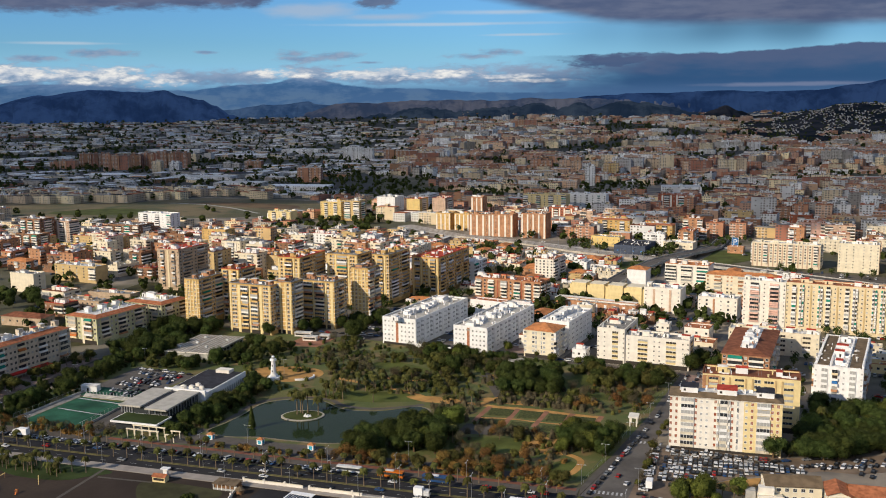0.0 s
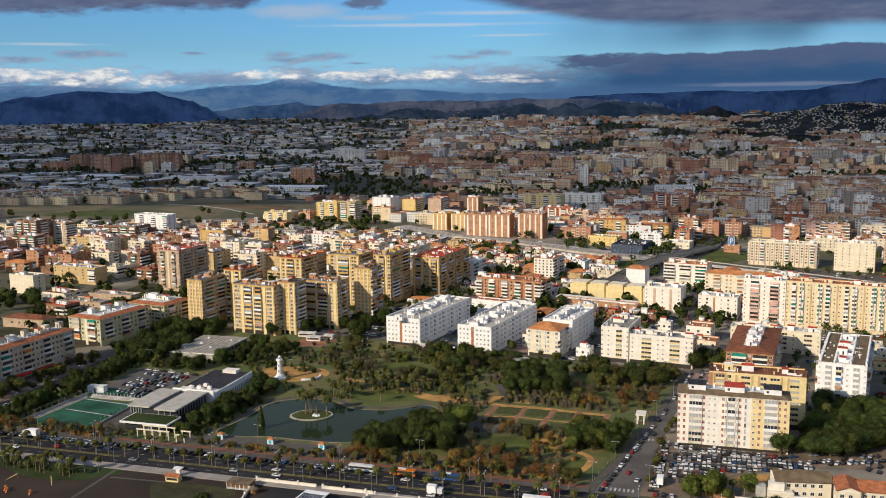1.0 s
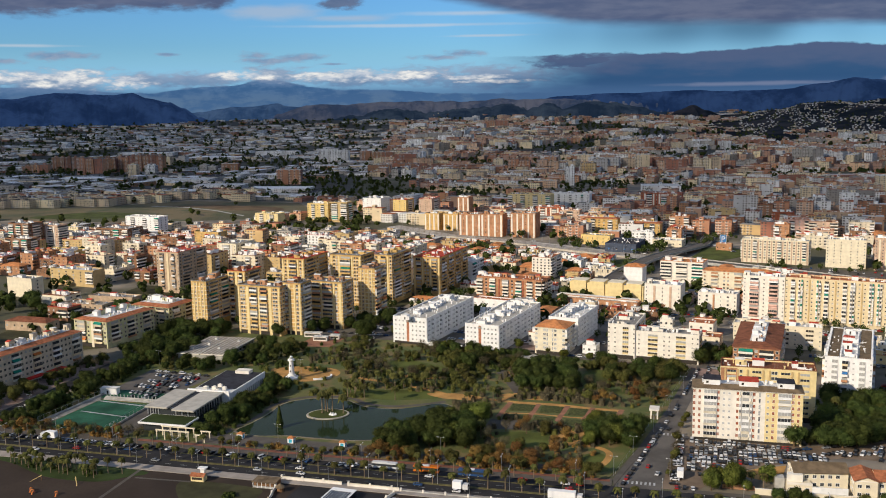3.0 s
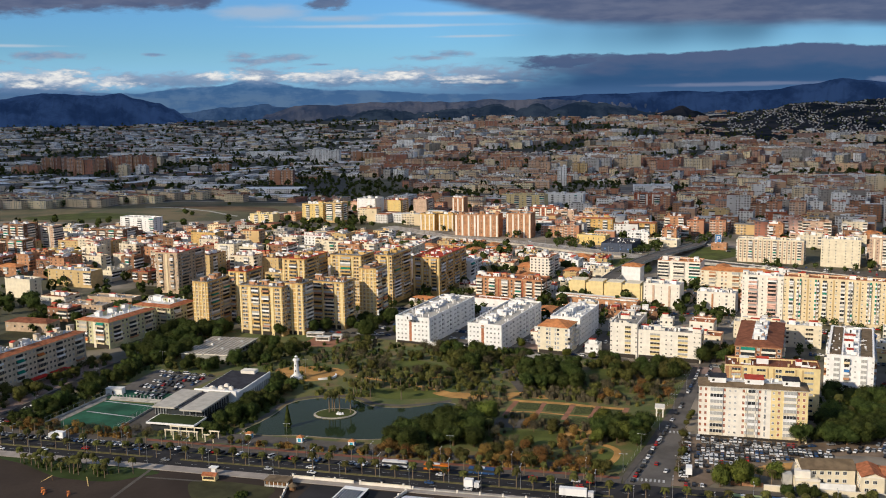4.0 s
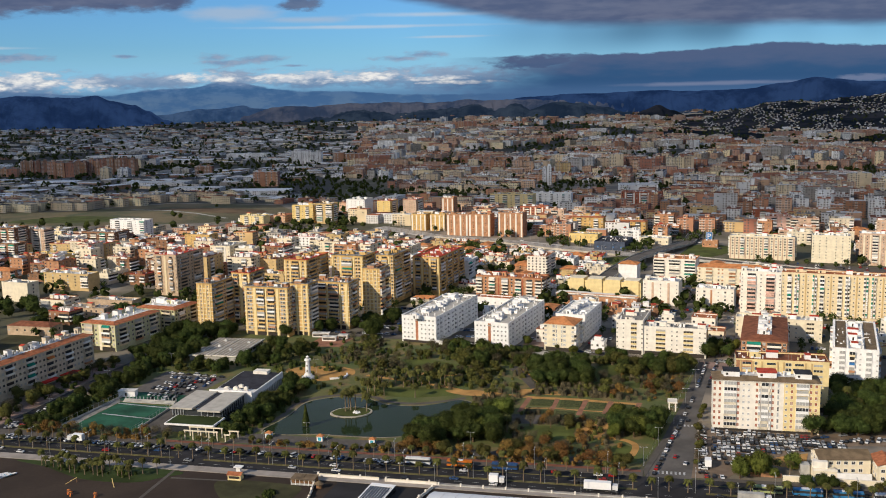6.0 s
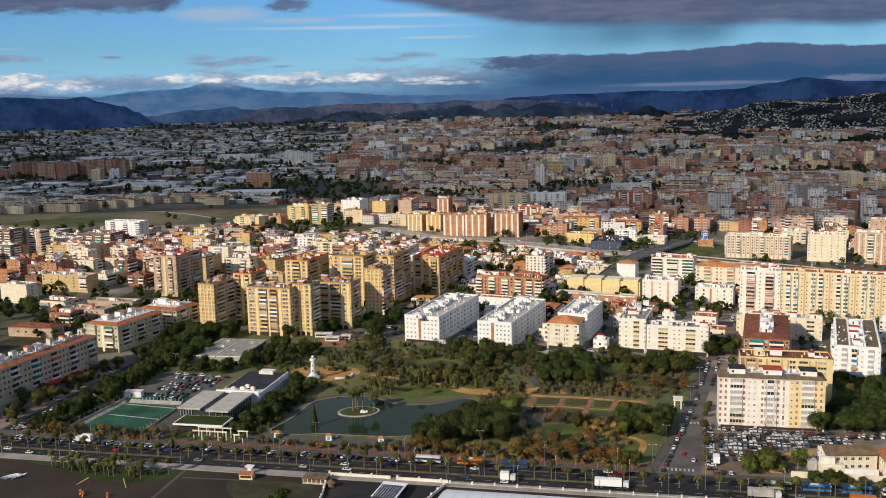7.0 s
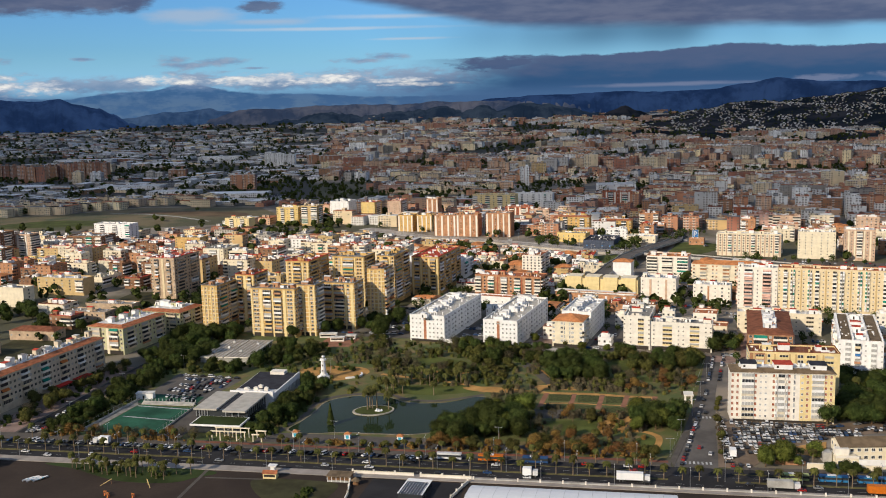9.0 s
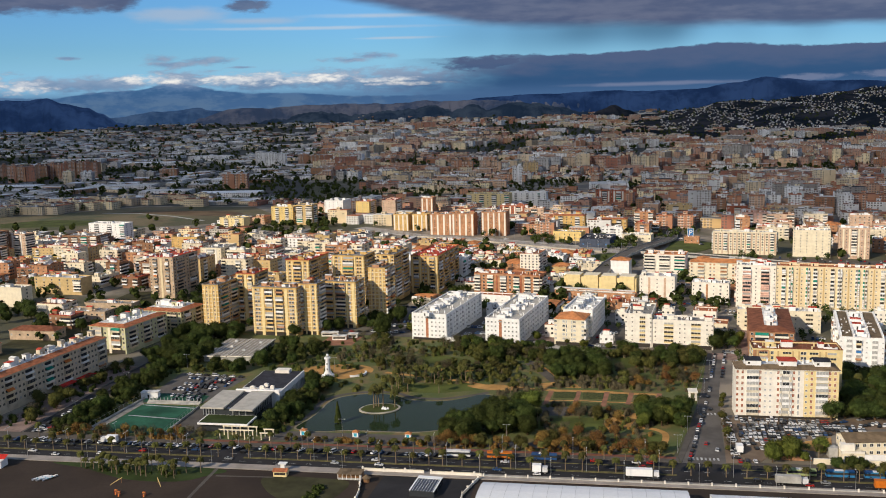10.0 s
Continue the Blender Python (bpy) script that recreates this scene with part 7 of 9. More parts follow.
for a in (-214.7, -189.7, -165.0):
    k = thing("kiosk", P(a, 366.3, 0.13) @ Matrix.Diagonal((0.8, 0.8, 0.85, 1)), "small white kiosk with blue shutter and orange tiled roof", "kiosk", "kiosks by the pond")
    kw = part("wall", Shape().box(-1.7, -1.5, 0, 1.7, 1.5, 2.7), ["white"], k)
    part("shutter", Shape().box(-0.9, -1.56, 0.3, 0.9, -1.5, 2.2), ["cyan"], kw, "pale blue shutter")
    part("side_shutter", Shape().box(1.7, -0.8, 0.3, 1.76, 0.8, 2.2), ["cyan"], kw)
    r = Shape()
    c4 = [(-2.1, -1.9), (2.1, -1.9), (2.1, 1.9), (-2.1, 1.9)]
    for i in range(4):
        r.face([(*c4[i], 2.7), (*c4[(i + 1) % 4], 2.7), (0, 0, 3.9)])
    part("roof", r, ["tile_orange"], k, "orange tiled pyramid roof")
gate = thing("park_gate", P(-33.5, 433, 0.2), "pale concrete gateway to the park", "gate")
for x, y in ((-1.5, 0), (1.5, 0), (-1.5, 5), (1.5, 5)):
    part("post", Shape().box(x - 0.3, y - 0.3, 0, x + 0.3, y + 0.3, 4.2), ["ivory"], gate)
part("canopy", Shape().box(-2.3, -0.8, 4.2, 2.3, 5.8, 4.8, 0, True), ["ivory"], gate)
band = thing("bandstand", P(-107.7, 517.4, 0.12), "round pale canopy on a central column", "pavilion")
part("column", Shape().prism(0, 0, 0, 3.4, 0.5, 0.4, 10), ["concrete"], band)
part("canopy", Shape().prism(0, 0, 3.4, 3.9, 3.0, 5.2, 20), ["stone"], band)
fount = thing("statue_rock", P(-184, 404.5, 0.85), "white rock fountain on the pond island", "fountain")
s, rr = Shape(), random.Random(8)
for k in range(6):
    s.prism(rr.uniform(-2, 2), rr.uniform(-1, 1), 0, rr.uniform(0.6, 1.4), rr.uniform(0.5, 1.0), 0.25, 6)
part("rock", s, ["white"], fount)
rail = thing("park_railing", P(0, 0), "low metal railing along the park edge", "railing")
for k in range(28):
    t = k / 27
    part("post", Shape().prism(-45.5 + 27.5 * t, 362 + 160 * t, 0.15, 1.6, 0.06, 0.06, 5), ["steel"], rail)
part("bar", Shape().face([(-45.5, 362, 1.5), (-18, 522, 1.5), (-18, 522, 1.62), (-45.5, 362, 1.62)]), ["steel"], rail)

# ---- villas by the avenue ----
def villa(a, n, w, d, h, label, turn=0, tile="tile_brown", along=True):
    root = thing("villa", P(a, n, 0.1, turn), label, "house")
    part("wall", Shape().box(0, 0, 0, w, d, h), ["cream"], root)
    e = 0.6
    up = (d if along else w) * 0.19
    if along:
        planes = ([(-e, -e, h - 0.2), (w + e, -e, h - 0.2), (w + e, d / 2, h + up), (-e, d / 2, h + up)], [(-e, d / 2, h + up), (w + e, d / 2, h + up), (w + e, d + e, h - 0.2), (-e, d + e, h - 0.2)])
        ends = ([(0, d, h), (0, 0, h), (0, d / 2, h + up)], [(w, 0, h), (w, d, h), (w, d / 2, h + up)])
    else:
        planes = ([(-e, -e, h - 0.2), (w / 2, -e, h + up), (w / 2, d + e, h + up), (-e, d + e, h - 0.2)], [(w / 2, -e, h + up), (w + e, -e, h - 0.2), (w + e, d + e, h - 0.2), (w / 2, d + e, h + up)])
        ends = ([(0, 0, h), (w, 0, h), (w / 2, 0, h + up)], [(w, d, h), (0, d, h), (w / 2, d, h + up)])
    for q in planes:
        s = Shape().face(q)
        s.face([(x, y, z - 0.22) for x, y, z in reversed(q)])
        part("roof_slope", s, [tile], root, "weathered tiled roof slope")
    for q in ends:
        part("gable", Shape().face(q), ["cream"], root)
    part("eaves_band", Shape().box(-0.12, -0.12, h - 0.6, w + 0.12, d + 0.12, h - 0.25), ["ivory"], root)
    me = shared("w", 3, 3, ["glass", "white"])
    for k in range(max(2, int(w / 2.9))):
        for z in (1.0, 4.2):
            part("window", me, None, root, at=Matrix.Translation((1.6 + k * 2.9, 0, z)))
    for k in range(max(2, int(d / 3.2))):
        for z in (1.0, 4.2):
            part("window", me, None, root, at=Matrix.Translation((0, d - 1.6 - k * 3.2, z)) @ pose(0, 0, 0, 0, 0, -90))
    return root


villa(23, 363, 20, 11, 6.6, "cream two-storey villa with a grey-brown tiled roof", 9, "roof_brown")
villa(44, 358, 8, 12, 7.2, "cream villa wing with a gable to the street", 2, "tile", False)
villa(52, 360, 16, 11, 7.0, "cream villa with a red tiled roof", 2, "tile")
low = thing("terrace_wing", P(20, 357.5, 0.1, 4), "cream lower wing with flat terraces and white wall panel", "terrace")
part("wall", Shape().box(0, 0, 0, 9, 6, 3.4).box(9, 0, 0, 22, 0.5, 2.8, 1), ["cream", "white"], low)
part("parapet", Shape().box(-0.1, -0.1, 3.4, 9.1, 0.15, 4.3), ["ivory"], low)
for k in range(3):
    part("window", shared("w", 3, 3, ["glass", "white"]), None, low, at=Matrix.Translation((1.6 + k * 2.8, 0, 1.0)))
part("upper_terrace", Shape().box(0.5, 3, 3.4, 6, 6, 6.2), ["ivory"], low)
part("pump_hut", Shape().box(-4, 4, 0, -0.5, 8, 4.2), ["concrete"], low)
gw = thing("garden_wall", P(0, 0), "cream garden wall round the villas", "wall")
part("wall", Shape().box(8, 353.2, 0.1, 70, 353.6, 2.4), ["cream"], gw)
part("coping", Shape().box(8, 353.1, 2.4, 70, 353.7, 2.55, 0, True), ["ivory"], gw)
part("brick_wall", Shape().box(-4, 356.5, 0.1, 8, 356.9, 1.8), ["brick_orange"], gw)

# ---- beach side ----
k = thing("beach_kiosk", P(-211.5, 316.2, 0.05, 2) @ Matrix.Diagonal((0.8, 0.8, 0.85, 1)), "orange beach kiosk with a red tiled roof", "kiosk")
part("wall", Shape().box(0, 0, 0, 7, 4, 2.6), ["pale_yellow"], k)
part("counter", Shape().box(0.6, -0.06, 0.9, 6.4, 0, 2.1), ["dark"], k)
part("roof", Shape().face([(-0.5, -0.5, 2.6), (7.5, -0.5, 2.6), (7.5, 2, 3.8), (-0.5, 2, 3.8)]).face([(-0.5, 2, 3.8), (7.5, 2, 3.8), (7.5, 4.5, 2.6), (-0.5, 4.5, 2.6)]), ["tile"], k)
k = thing("ticket_stand", P(-209.5, 322.6, 0.3), "white stand with a flat canopy on the promenade", "stand")
part("column", Shape().box(-0.9, -0.6, 0, 0.9, 0.6, 3.0), ["white"], k)
part("canopy", Shape().box(-1.8, -1.2, 3.0, 1.8, 1.2, 3.4, 0, True), ["white"], k)
k = thing("beach_bar", P(-184, 316.2, 0.05, 1) @ Matrix.Diagonal((0.8, 0.8, 0.9, 1)), "wooden beach bar with brown sloping roof and glazed front", "beach bar")
part("wall", Shape().box(0, 1.6, 0, 12, 7, 2.6), ["wood"], k)
for i in range(6):
    part("post", Shape().box(i * 2.3, 0, 0, 0.25 + i * 2.3, 0.25, 2.6), ["white"], k)
part("railing", Shape().box(0, 0.05, 0, 12, 0.15, 0.9), ["glass_light"], k)
part("roof", Shape().box(-0.4, -0.4, 2.6, 5.9, 7.4, 2.9, 0, True).box(6.1, -0.4, 2.6, 12.4, 7.4, 2.9, 0, True), ["roof_brown"], k)
k = thing("thatched_hut", P(-171.5, 315, 0.05), "small thatched hut beside the beach bar", "hut")
part("wall", Shape().prism(0, 0, 0, 1.9, 1.3, 1.3, 10), ["wood"], k)
part("roof", Shape().prism(0, 0, 1.9, 3.3, 2.0, 0.1, 10), ["roof_brown"], k)
for a0, a1, n0 in ((-176, -150, 326.2), (-147, -126, 325.6)):
    k = thing("sea_wall", P(0, 0), "cream low wall with posts along the promenade", "wall")
    part("wall", Shape().box(a0, n0 - 0.2, 0.2, a1, n0 + 0.2, 1.4), ["ivory"], k)
    part("coping", Shape().box(a0, n0 - 0.28, 1.4, a1, n0 + 0.28, 1.52, 0, True), ["cream"], k)
    for i in range(int((a1 - a0) / 9) + 1):
        part("post", Shape().box(a0 + i * 9 - 0.35, n0 - 0.35, 0.2, a0 + i * 9 + 0.35, n0 + 0.35, 2.1), ["ivory"], k)
k = thing("kerb_wall", P(0, 0), "low grey kerb wall with white bollards", "wall")
part("wall", Shape().box(-126, 325.4, 0.1, 75, 325.8, 0.75), ["concrete"], k)
for i in range(22):
    part("bollard", Shape().box(-125.5 + i * 9, 325.25, 0.1, -124.9 + i * 9, 325.95, 1.5), ["ivory"], k)
sheet("yard", [(-168, 285), (-127, 285), (-128, 321), (-166, 322)], 0.12, "asphalt", "dark asphalt yard behind the sea wall", "yard", thick=0.05)
for pts in ([(-176, 323.8), (-172, 305), (-170, 280)], [(-127, 322), (-131, 306), (-130, 280)]):
    k = thing("yard_wall", P(0, 0), "white low wall with posts beside the yard", "wall")
    for (a0, n0), (a1, n1) in zip(pts, pts[1:]):
        part("wall", Shape().face([(a0 - 0.2, n0, 0.05), (a1 - 0.2, n1, 0.05), (a1 - 0.2, n1, 1.3), (a0 - 0.2, n0, 1.3)]).face([(a0 + 0.2, n0, 0.05), (a1 + 0.2, n1, 0.05), (a1 + 0.2, n1, 1.3), (a0 + 0.2, n0, 1.3)])
             .face([(a0 - 0.2, n0, 1.3), (a0 + 0.2, n0, 1.3), (a1 + 0.2, n1, 1.3), (a1 - 0.2, n1, 1.3)]), ["ivory"], k)
        for i in range(4):
            t = i / 3
            part("post", Shape().box(a0 + (a1 - a0) * t - 0.35, n0 + (n1 - n0) * t - 0.35, 0.05, a0 + (a1 - a0) * t + 0.35, n0 + (n1 - n0) * t + 0.35, 1.9), ["ivory"], k)
k = thing("glass_pavilion", P(-151.5, 303, 0.12, -4) @ Matrix.Diagonal((0.56, 1.0, 0.6, 1)), "white framed glass pavilion in the yard", "pavilion")
part("glazing", Shape().box(0.2, 0.2, 0, 17.8, 14.8, 4.0), ["glass"], k)
part("roof", Shape().box(0, 12.5, 4.0, 18, 15, 4.3, 0, True).box(0, 0, 4.0, 1.0, 12.5, 4.3, 0, True).box(17, 0, 4.0, 18, 12.5, 4.3, 0, True), ["tent_white"], k)
for i in range(8):
    part("rafter", Shape().box(2.2 + i * 2.0, 0, 4.0, 2.35 + i * 2.0, 12.5, 4.2, 0, True), ["tent_white"], k)
for a0, a1, n1, lb in ((-123, -46, 309.5, "long white ribbed tent hall by the beach"), (-38, 70, 307, "second long white tent hall by the beach")):
    k = thing("tent_hall", P(0, 0), lb, "tent hall", "tent halls")
    s = Shape()
    sec = [(n1, 4.6), (n1 - 3, 5.6), (n1 - 8, 6.8), (n1 - 15, 7.8), (n1 - 22, 8.2), (n1 - 30, 7.8), (n1 - 40, 5.0)]
    bays = int((a1 - a0) / 5)
    for i in range(bays):
        x0, x1 = a0 + (a1 - a0) * i / bays, a0 + (a1 - a0) * (i + 1) / bays
        xm = (x0 + x1) / 2
        for (p, z0), (q, z1) in zip(sec, sec[1:]):
            s.face([(x0, p, z0), (x0, q, z1), (xm, q, z1 - 0.05), (xm, p, z0 - 0.05)])
            s.face([(xm, p, z0 - 0.05), (xm, q, z1 - 0.05), (x1, q, z1), (x1, p, z0)])
    part("canopy", s, ["tent_white"], k)
    part("wall", Shape().box(a0, n1 - 40, 0.05, a1, n1 - 0.05, 4.55), ["tent_white"], k)
    for i in range(bays + 1):
        x0 = a0 + (a1 - a0) * i / bays
        r = Shape()
        for (p, z0), (q, z1) in zip(sec, sec[1:]):
            r.face([(x0 - 0.07, p, z0 + 0.03), (x0 - 0.07, q, z1 + 0.03), (x0 + 0.07, q, z1 + 0.03), (x0 + 0.07, p, z0 + 0.03)])
        part("rib", r, ["frame"], k)
for i, (a, n) in enumerate(((-309, 303.5), (-307.2, 303.2), (-304.8, 304))):
    k = thing("boat", P(a, n, 0.05, 52 + 6 * i) @ Matrix.Diagonal((0.95, 0.75, 0.8, 1)), "white wooden rowing boat drawn up on the sand", "boat", "boats on the beach")
    s = Shape()
    prof = [(-3.6, 0.35), (-2, 1.0), (0, 1.2), (2, 1.0), (3.8, 0.1)]
    for (x0, w0), (x1, w1) in zip(prof, prof[1:]):
        for sg in (-1, 1):
            s.face([(x0, 0, 0.0), (x1, 0, 0.1), (x1, sg * w1, 0.95), (x0, sg * w0, 0.95)])
    part("hull", s, ["white"], k)
    part("thwart", Shape().box(-1.2, -1.0, 0.6, -0.8, 1.0, 0.66).box(0.9, -1.0, 0.6, 1.3, 1.0, 0.66), ["cyan"], k)
k = thing("beach_store", P(-345, 312, 0.05), "white beach store with a red awning roof", "hut")
part("wall", Shape().box(0, 0, 0, 12, 5, 3), ["white"], k)
part("roof", Shape().box(-0.4, -0.4, 3, 12.4, 2.5, 3.3, 0, True), ["roof_white"], k)
part("awning", Shape().face([(0, 2.5, 3.2), (12, 2.5, 3.2), (12, 6, 4.2), (0, 6, 4.2)]), ["tent_red"], k)
for a, n, turn in ((-274, 302, 35), (-255.5, 303, 130)):
    k = thing("play_beam", P(a, n, 0.05, turn), "leaning yellow climbing beam on the sand", "playground beam", "playground on the beach")
    part("beam", Shape().face([(-2.4, -0.14, 0.0), (2.4, -0.14, 2.3), (2.4, 0.14, 2.3), (-2.4, 0.14, 0.0)]).face([(-2.4, -0.14, 0.0), (-2.4, -0.14, -0.02), (2.4, -0.14, 2.02), (2.4, -0.14, 2.3)])
         .face([(-2.4, 0.14, 0.0), (2.4, 0.14, 2.3), (2.4, 0.14, 2.02), (-2.4, 0.14, -0.02)]), ["yellow"], k)
    part("post", Shape().prism(2.2, 0, 0, 2.2, 0.1, 0.1, 6), ["wood"], k)
for a, n in ((-269, 293), (-267, 291.5), (-256.5, 292)):
    k = thing("play_frame", P(a, n, 0.05, 20) @ Matrix.Diagonal((0.6, 0.6, 0.6, 1)), "orange and red climbing frame on the sand", "climbing frame", "playground on the beach")
    part("platform", Shape().box(-0.9, -0.9, 1.3, 0.9, 0.9, 1.45, 0, True), ["wood"], k)
    part("chute", Shape().face([(-0.4, -0.9, 1.4), (0.4, -0.9, 1.4), (0.4, -3.0, 0.1), (-0.4, -3.0, 0.1)]).box(-0.46, -3.0, 0.05, -0.4, -2.6, 0.3).box(0.4, -3.0, 0.05, 0.46, -2.6, 0.3), ["awning_orange"], k)
    for x in (-0.85, 0.85):
        for y in (-0.85, 0.85):
            part("post", Shape().prism(x, y, 0, 2.3, 0.07, 0.07, 6), ["red"], k)
    part("canopy", Shape().face([(-1, -1, 2.3), (1, -1, 2.3), (0, 0, 2.9)]).face([(1, -1, 2.3), (1, 1, 2.3), (0, 0, 2.9)]).face([(1, 1, 2.3), (-1, 1, 2.3), (0, 0, 2.9)]).face([(-1, 1, 2.3), (-1, -1, 2.3), (0, 0, 2.9)]), ["awning_orange"], k)
strip("boardwalk", [(-238.7, 322.3), (-238.2, 305), (-237.8, 293), (-237, 270)], 1.5, 0.11, "paving", "grey boardwalk across the sand", "path")
strip("boardwalk", [(-236, 314.4), (-211, 315.6)], 1.2, 0.115, "paving", "grey boardwalk before the beach kiosk", "path")

# ---- elevated road, railway, slip roads ----
def viaduct(name, pts, width, z, label):
    k = thing(name, pose(0, 0, 0), label, "viaduct")
    q = [Vector((p[0], p[1], p[2] if len(p) > 2 else z)) for p in pts]
    deck, road, wl = Shape(), Shape(), Shape()
    side = []
    for i, p in enumerate(q):
        d = (q[min(i + 1, len(q) - 1)] - q[max(i - 1, 0)]).normalized()
        side.append(Vector((-d.y, d.x, 0)) * width / 2)
    for i in range(len(q) - 1):
        a, b, c, d = q[i] + side[i], q[i] - side[i], q[i + 1] - side[i + 1], q[i + 1] + side[i + 1]
        dn, up = Vector((0, 0, -1.4)), Vector((0, 0, 0.9))
        road.face([a + Vector((0, 0, 0.02)), b + Vector((0, 0, 0.02)), c + Vector((0, 0, 0.02)), d + Vector((0, 0, 0.02))])
        deck.face([a + dn, a, d, d + dn]), deck.face([b, b + dn, c + dn, c]), deck.face([a + dn, d + dn, c + dn, b + dn])
        for p, r, s2, s3 in ((a, d, side[i], side[i + 1]), (b, c, -side[i], -side[i + 1])):
            i0, i1 = p - s2 * 0.04, r - s3 * 0.04
            wl.face([p, p + up, r + up, r]), wl.face([i0, i1, i1 + up, i0 + up]), wl.face([p + up, i0 + up, i1 + up, r + up])
        m = (q[i] + q[i + 1]) / 2
        if m.z > 3.5:
            part("pier", Shape().prism(m.x, m.y, 0, m.z - 1.4, 0.9, 0.9, 8), ["concrete"], k)
    part("deck", deck, ["concrete"], k)
    part("carriageway", road, ["street"], k)
    part("parapet", wl, ["concrete"], k)


viaduct("flyover", [(133, 741), (155, 785), (184, 833), (207, 862), (229, 889, 6), (250, 917, 4), (270, 948, 2.2), (294, 1005, 1.5), (316, 1050, 1.5), (338, 1104, 1.5)], 13, 7, "grey concrete flyover road curving through the district")
viaduct("elevated_road", [(196, 862), (225, 832), (257, 800), (290, 766), (343, 712), (420, 634), (520, 540)], 14, 6, "grey concrete elevated road behind the slab blocks")
sheet("rail_bed", [(-60, 1145), (0, 1058), (66, 1003), (132, 925), (192, 880), (200, 900), (145, 960), (80, 1022), (15, 1075), (-45, 1160)], 0.25, "gravel", "pale gravel railway bed", "railway", frame_an=False)
s = Shape()
for k in range(4):
    for (x0, y0), (x1, y1) in zip([(-55, 1146), (4, 1060), (69, 1004), (135, 928)], [(4, 1060), (69, 1004), (135, 928), (190, 884)]):
        o = 0.6 + k * 3.8
        s.face([(x0 + o, y0 + o, 0.29), (x1 + o, y1 + o, 0.29), (x1 + o + 1.5, y1 + o + 1.2, 0.29), (x0 + o + 1.5, y0 + o + 1.2, 0.29)])
tagged(part("track_ballast", s, ["ballast"]), "brown stained ballast under the rails", "railway", "", "structure")
s = Shape()
for k in range(8):
    for (x0, y0), (x1, y1) in zip([(-55, 1146), (4, 1060), (69, 1004), (135, 928), (190, 884)], [(4, 1060), (69, 1004), (135, 928), (190, 884), (196, 880)]):
        o = k * 1.9
        s.face([(x0 + o, y0 + o, 0.32), (x1 + o, y1 + o, 0.32), (x1 + o + 0.25, y1 + o, 0.32), (x0 + o + 0.25, y0 + o, 0.32)])
tagged(part("rail_track", s, ["steel"]), "parallel steel rails on pale gravel", "railway", "", "structure")
fence = thing("rail_wall", pose(0, 0, 0), "long pale wall along the railway", "wall")
for (x0, y0), (x1, y1) in (((10, 1048), (75, 991)), ((75, 991), (124, 936)), ((124, 936), (182, 880))):
    d = Vector((x1 - x0, y1 - y0, 0))
    part("wall", Shape().box(0, -0.2, 0, d.length - 0.05, 0.2, 1.9), ["stone"], fence, at=pose(x0, y0, 0.1, 0, 0, math.degrees(math.atan2(d.y, d.x))))
for k in range(28):
    t = (k % 14) / 13
    side_step = (k // 14) * 14
    x, y = side_step - 40 + 225 * t, side_step * 0.8 + 1135 - 255 * t + 18 * math.sin(t * 3.1)
    g = thing("rail_mast", pose(x, y, 0.25), "slim steel catenary mast beside the tracks", "mast", "rail masts")
    part("pole", Shape().prism(0, 0, 0, 8, 0.18, 0.12, 6), ["steel"], g)
    part("arm", Shape().box(0, -0.06, 6.8, 3.2, 0.06, 6.95, 0, True), ["steel"], g)

# tall parking sign beside the slip road
sign = thing("parking_sign", pose(284, 928, 0, 0, 0, -10), "tall blue parking sign with a white letter", "sign")
part("post", Shape().box(-0.4, 0.3, 0, 0.4, 0.9, 7), ["steel"], sign)
board = part("board", Shape().box(-3.2, 0, 6.0, 3.2, 0.5, 14.5, 0, True), ["blue"], sign)
part("border", Shape().box(-3.2, -0.06, 6.0, -2.9, 0, 14.5).box(2.9, -0.06, 6.0, 3.2, 0, 14.5).box(-2.9, -0.06, 6.0, 2.9, 0, 6.3).box(-2.9, -0.06, 14.2, 2.9, 0, 14.5), ["white"], board)
letter = bpy.data.curves.new("letter", "FONT")
letter.body, letter.size, letter.extrude, letter.align_x = "P", 8.0, 0.04, "CENTER"
letter.materials.append(M["white"])
mark = new("letter", letter)
mark.parent = board
mark.matrix_basis = pose(0, -0.05, 7.4, 90)

# ---- the rest of the city ----
def clear_of(x, y, r):
    for cx, cy, cr, ox, oy, co, si, bw, bd in FOOTPRINTS:
        if (x - cx) ** 2 + (y - cy) ** 2 < (r + cr) ** 2:
            u, v = (x - ox) * co + (y - oy) * si, -(x - ox) * si + (y - oy) * co
            if -r < u < bw + r and -r < v < bd + r:
                return False
    return True


def inside(x, y, poly):
    k = False
    for (x0, y0), (x1, y1) in zip(poly, poly[1:] + poly[:1]):
        if (y0 > y) != (y1 > y) and x < (x1 - x0) * (y - y0) / (y1 - y0) + x0:
            k = not k
    return k


RAIL = [(-100, 1120), (-10, 1012), (60, 950), (120, 880), (185, 830), (262, 770), (360, 680), (470, 600), (520, 690), (400, 790), (300, 870), (225, 925), (150, 985), (80, 1035), (20, 1085), (-60, 1180)]
RAIL_X, RAIL_Y = (-80, 0, 66, 132, 194, 272, 372, 480), (1150, 1057, 1002, 924, 876, 815, 720, 640)
OPEN = [RAIL, [(-1000, 1255), (-560, 1280), (-400, 1232), (-250, 1248), (-130, 1232), (-195, 1455), (-385, 1525), (-520, 1450), (-1000, 1490)],
        [(85, 660), (150, 670), (240, 800), (300, 860), (340, 770), (380, 835), (325, 1010), (262, 1010), (225, 930), (150, 830)]]


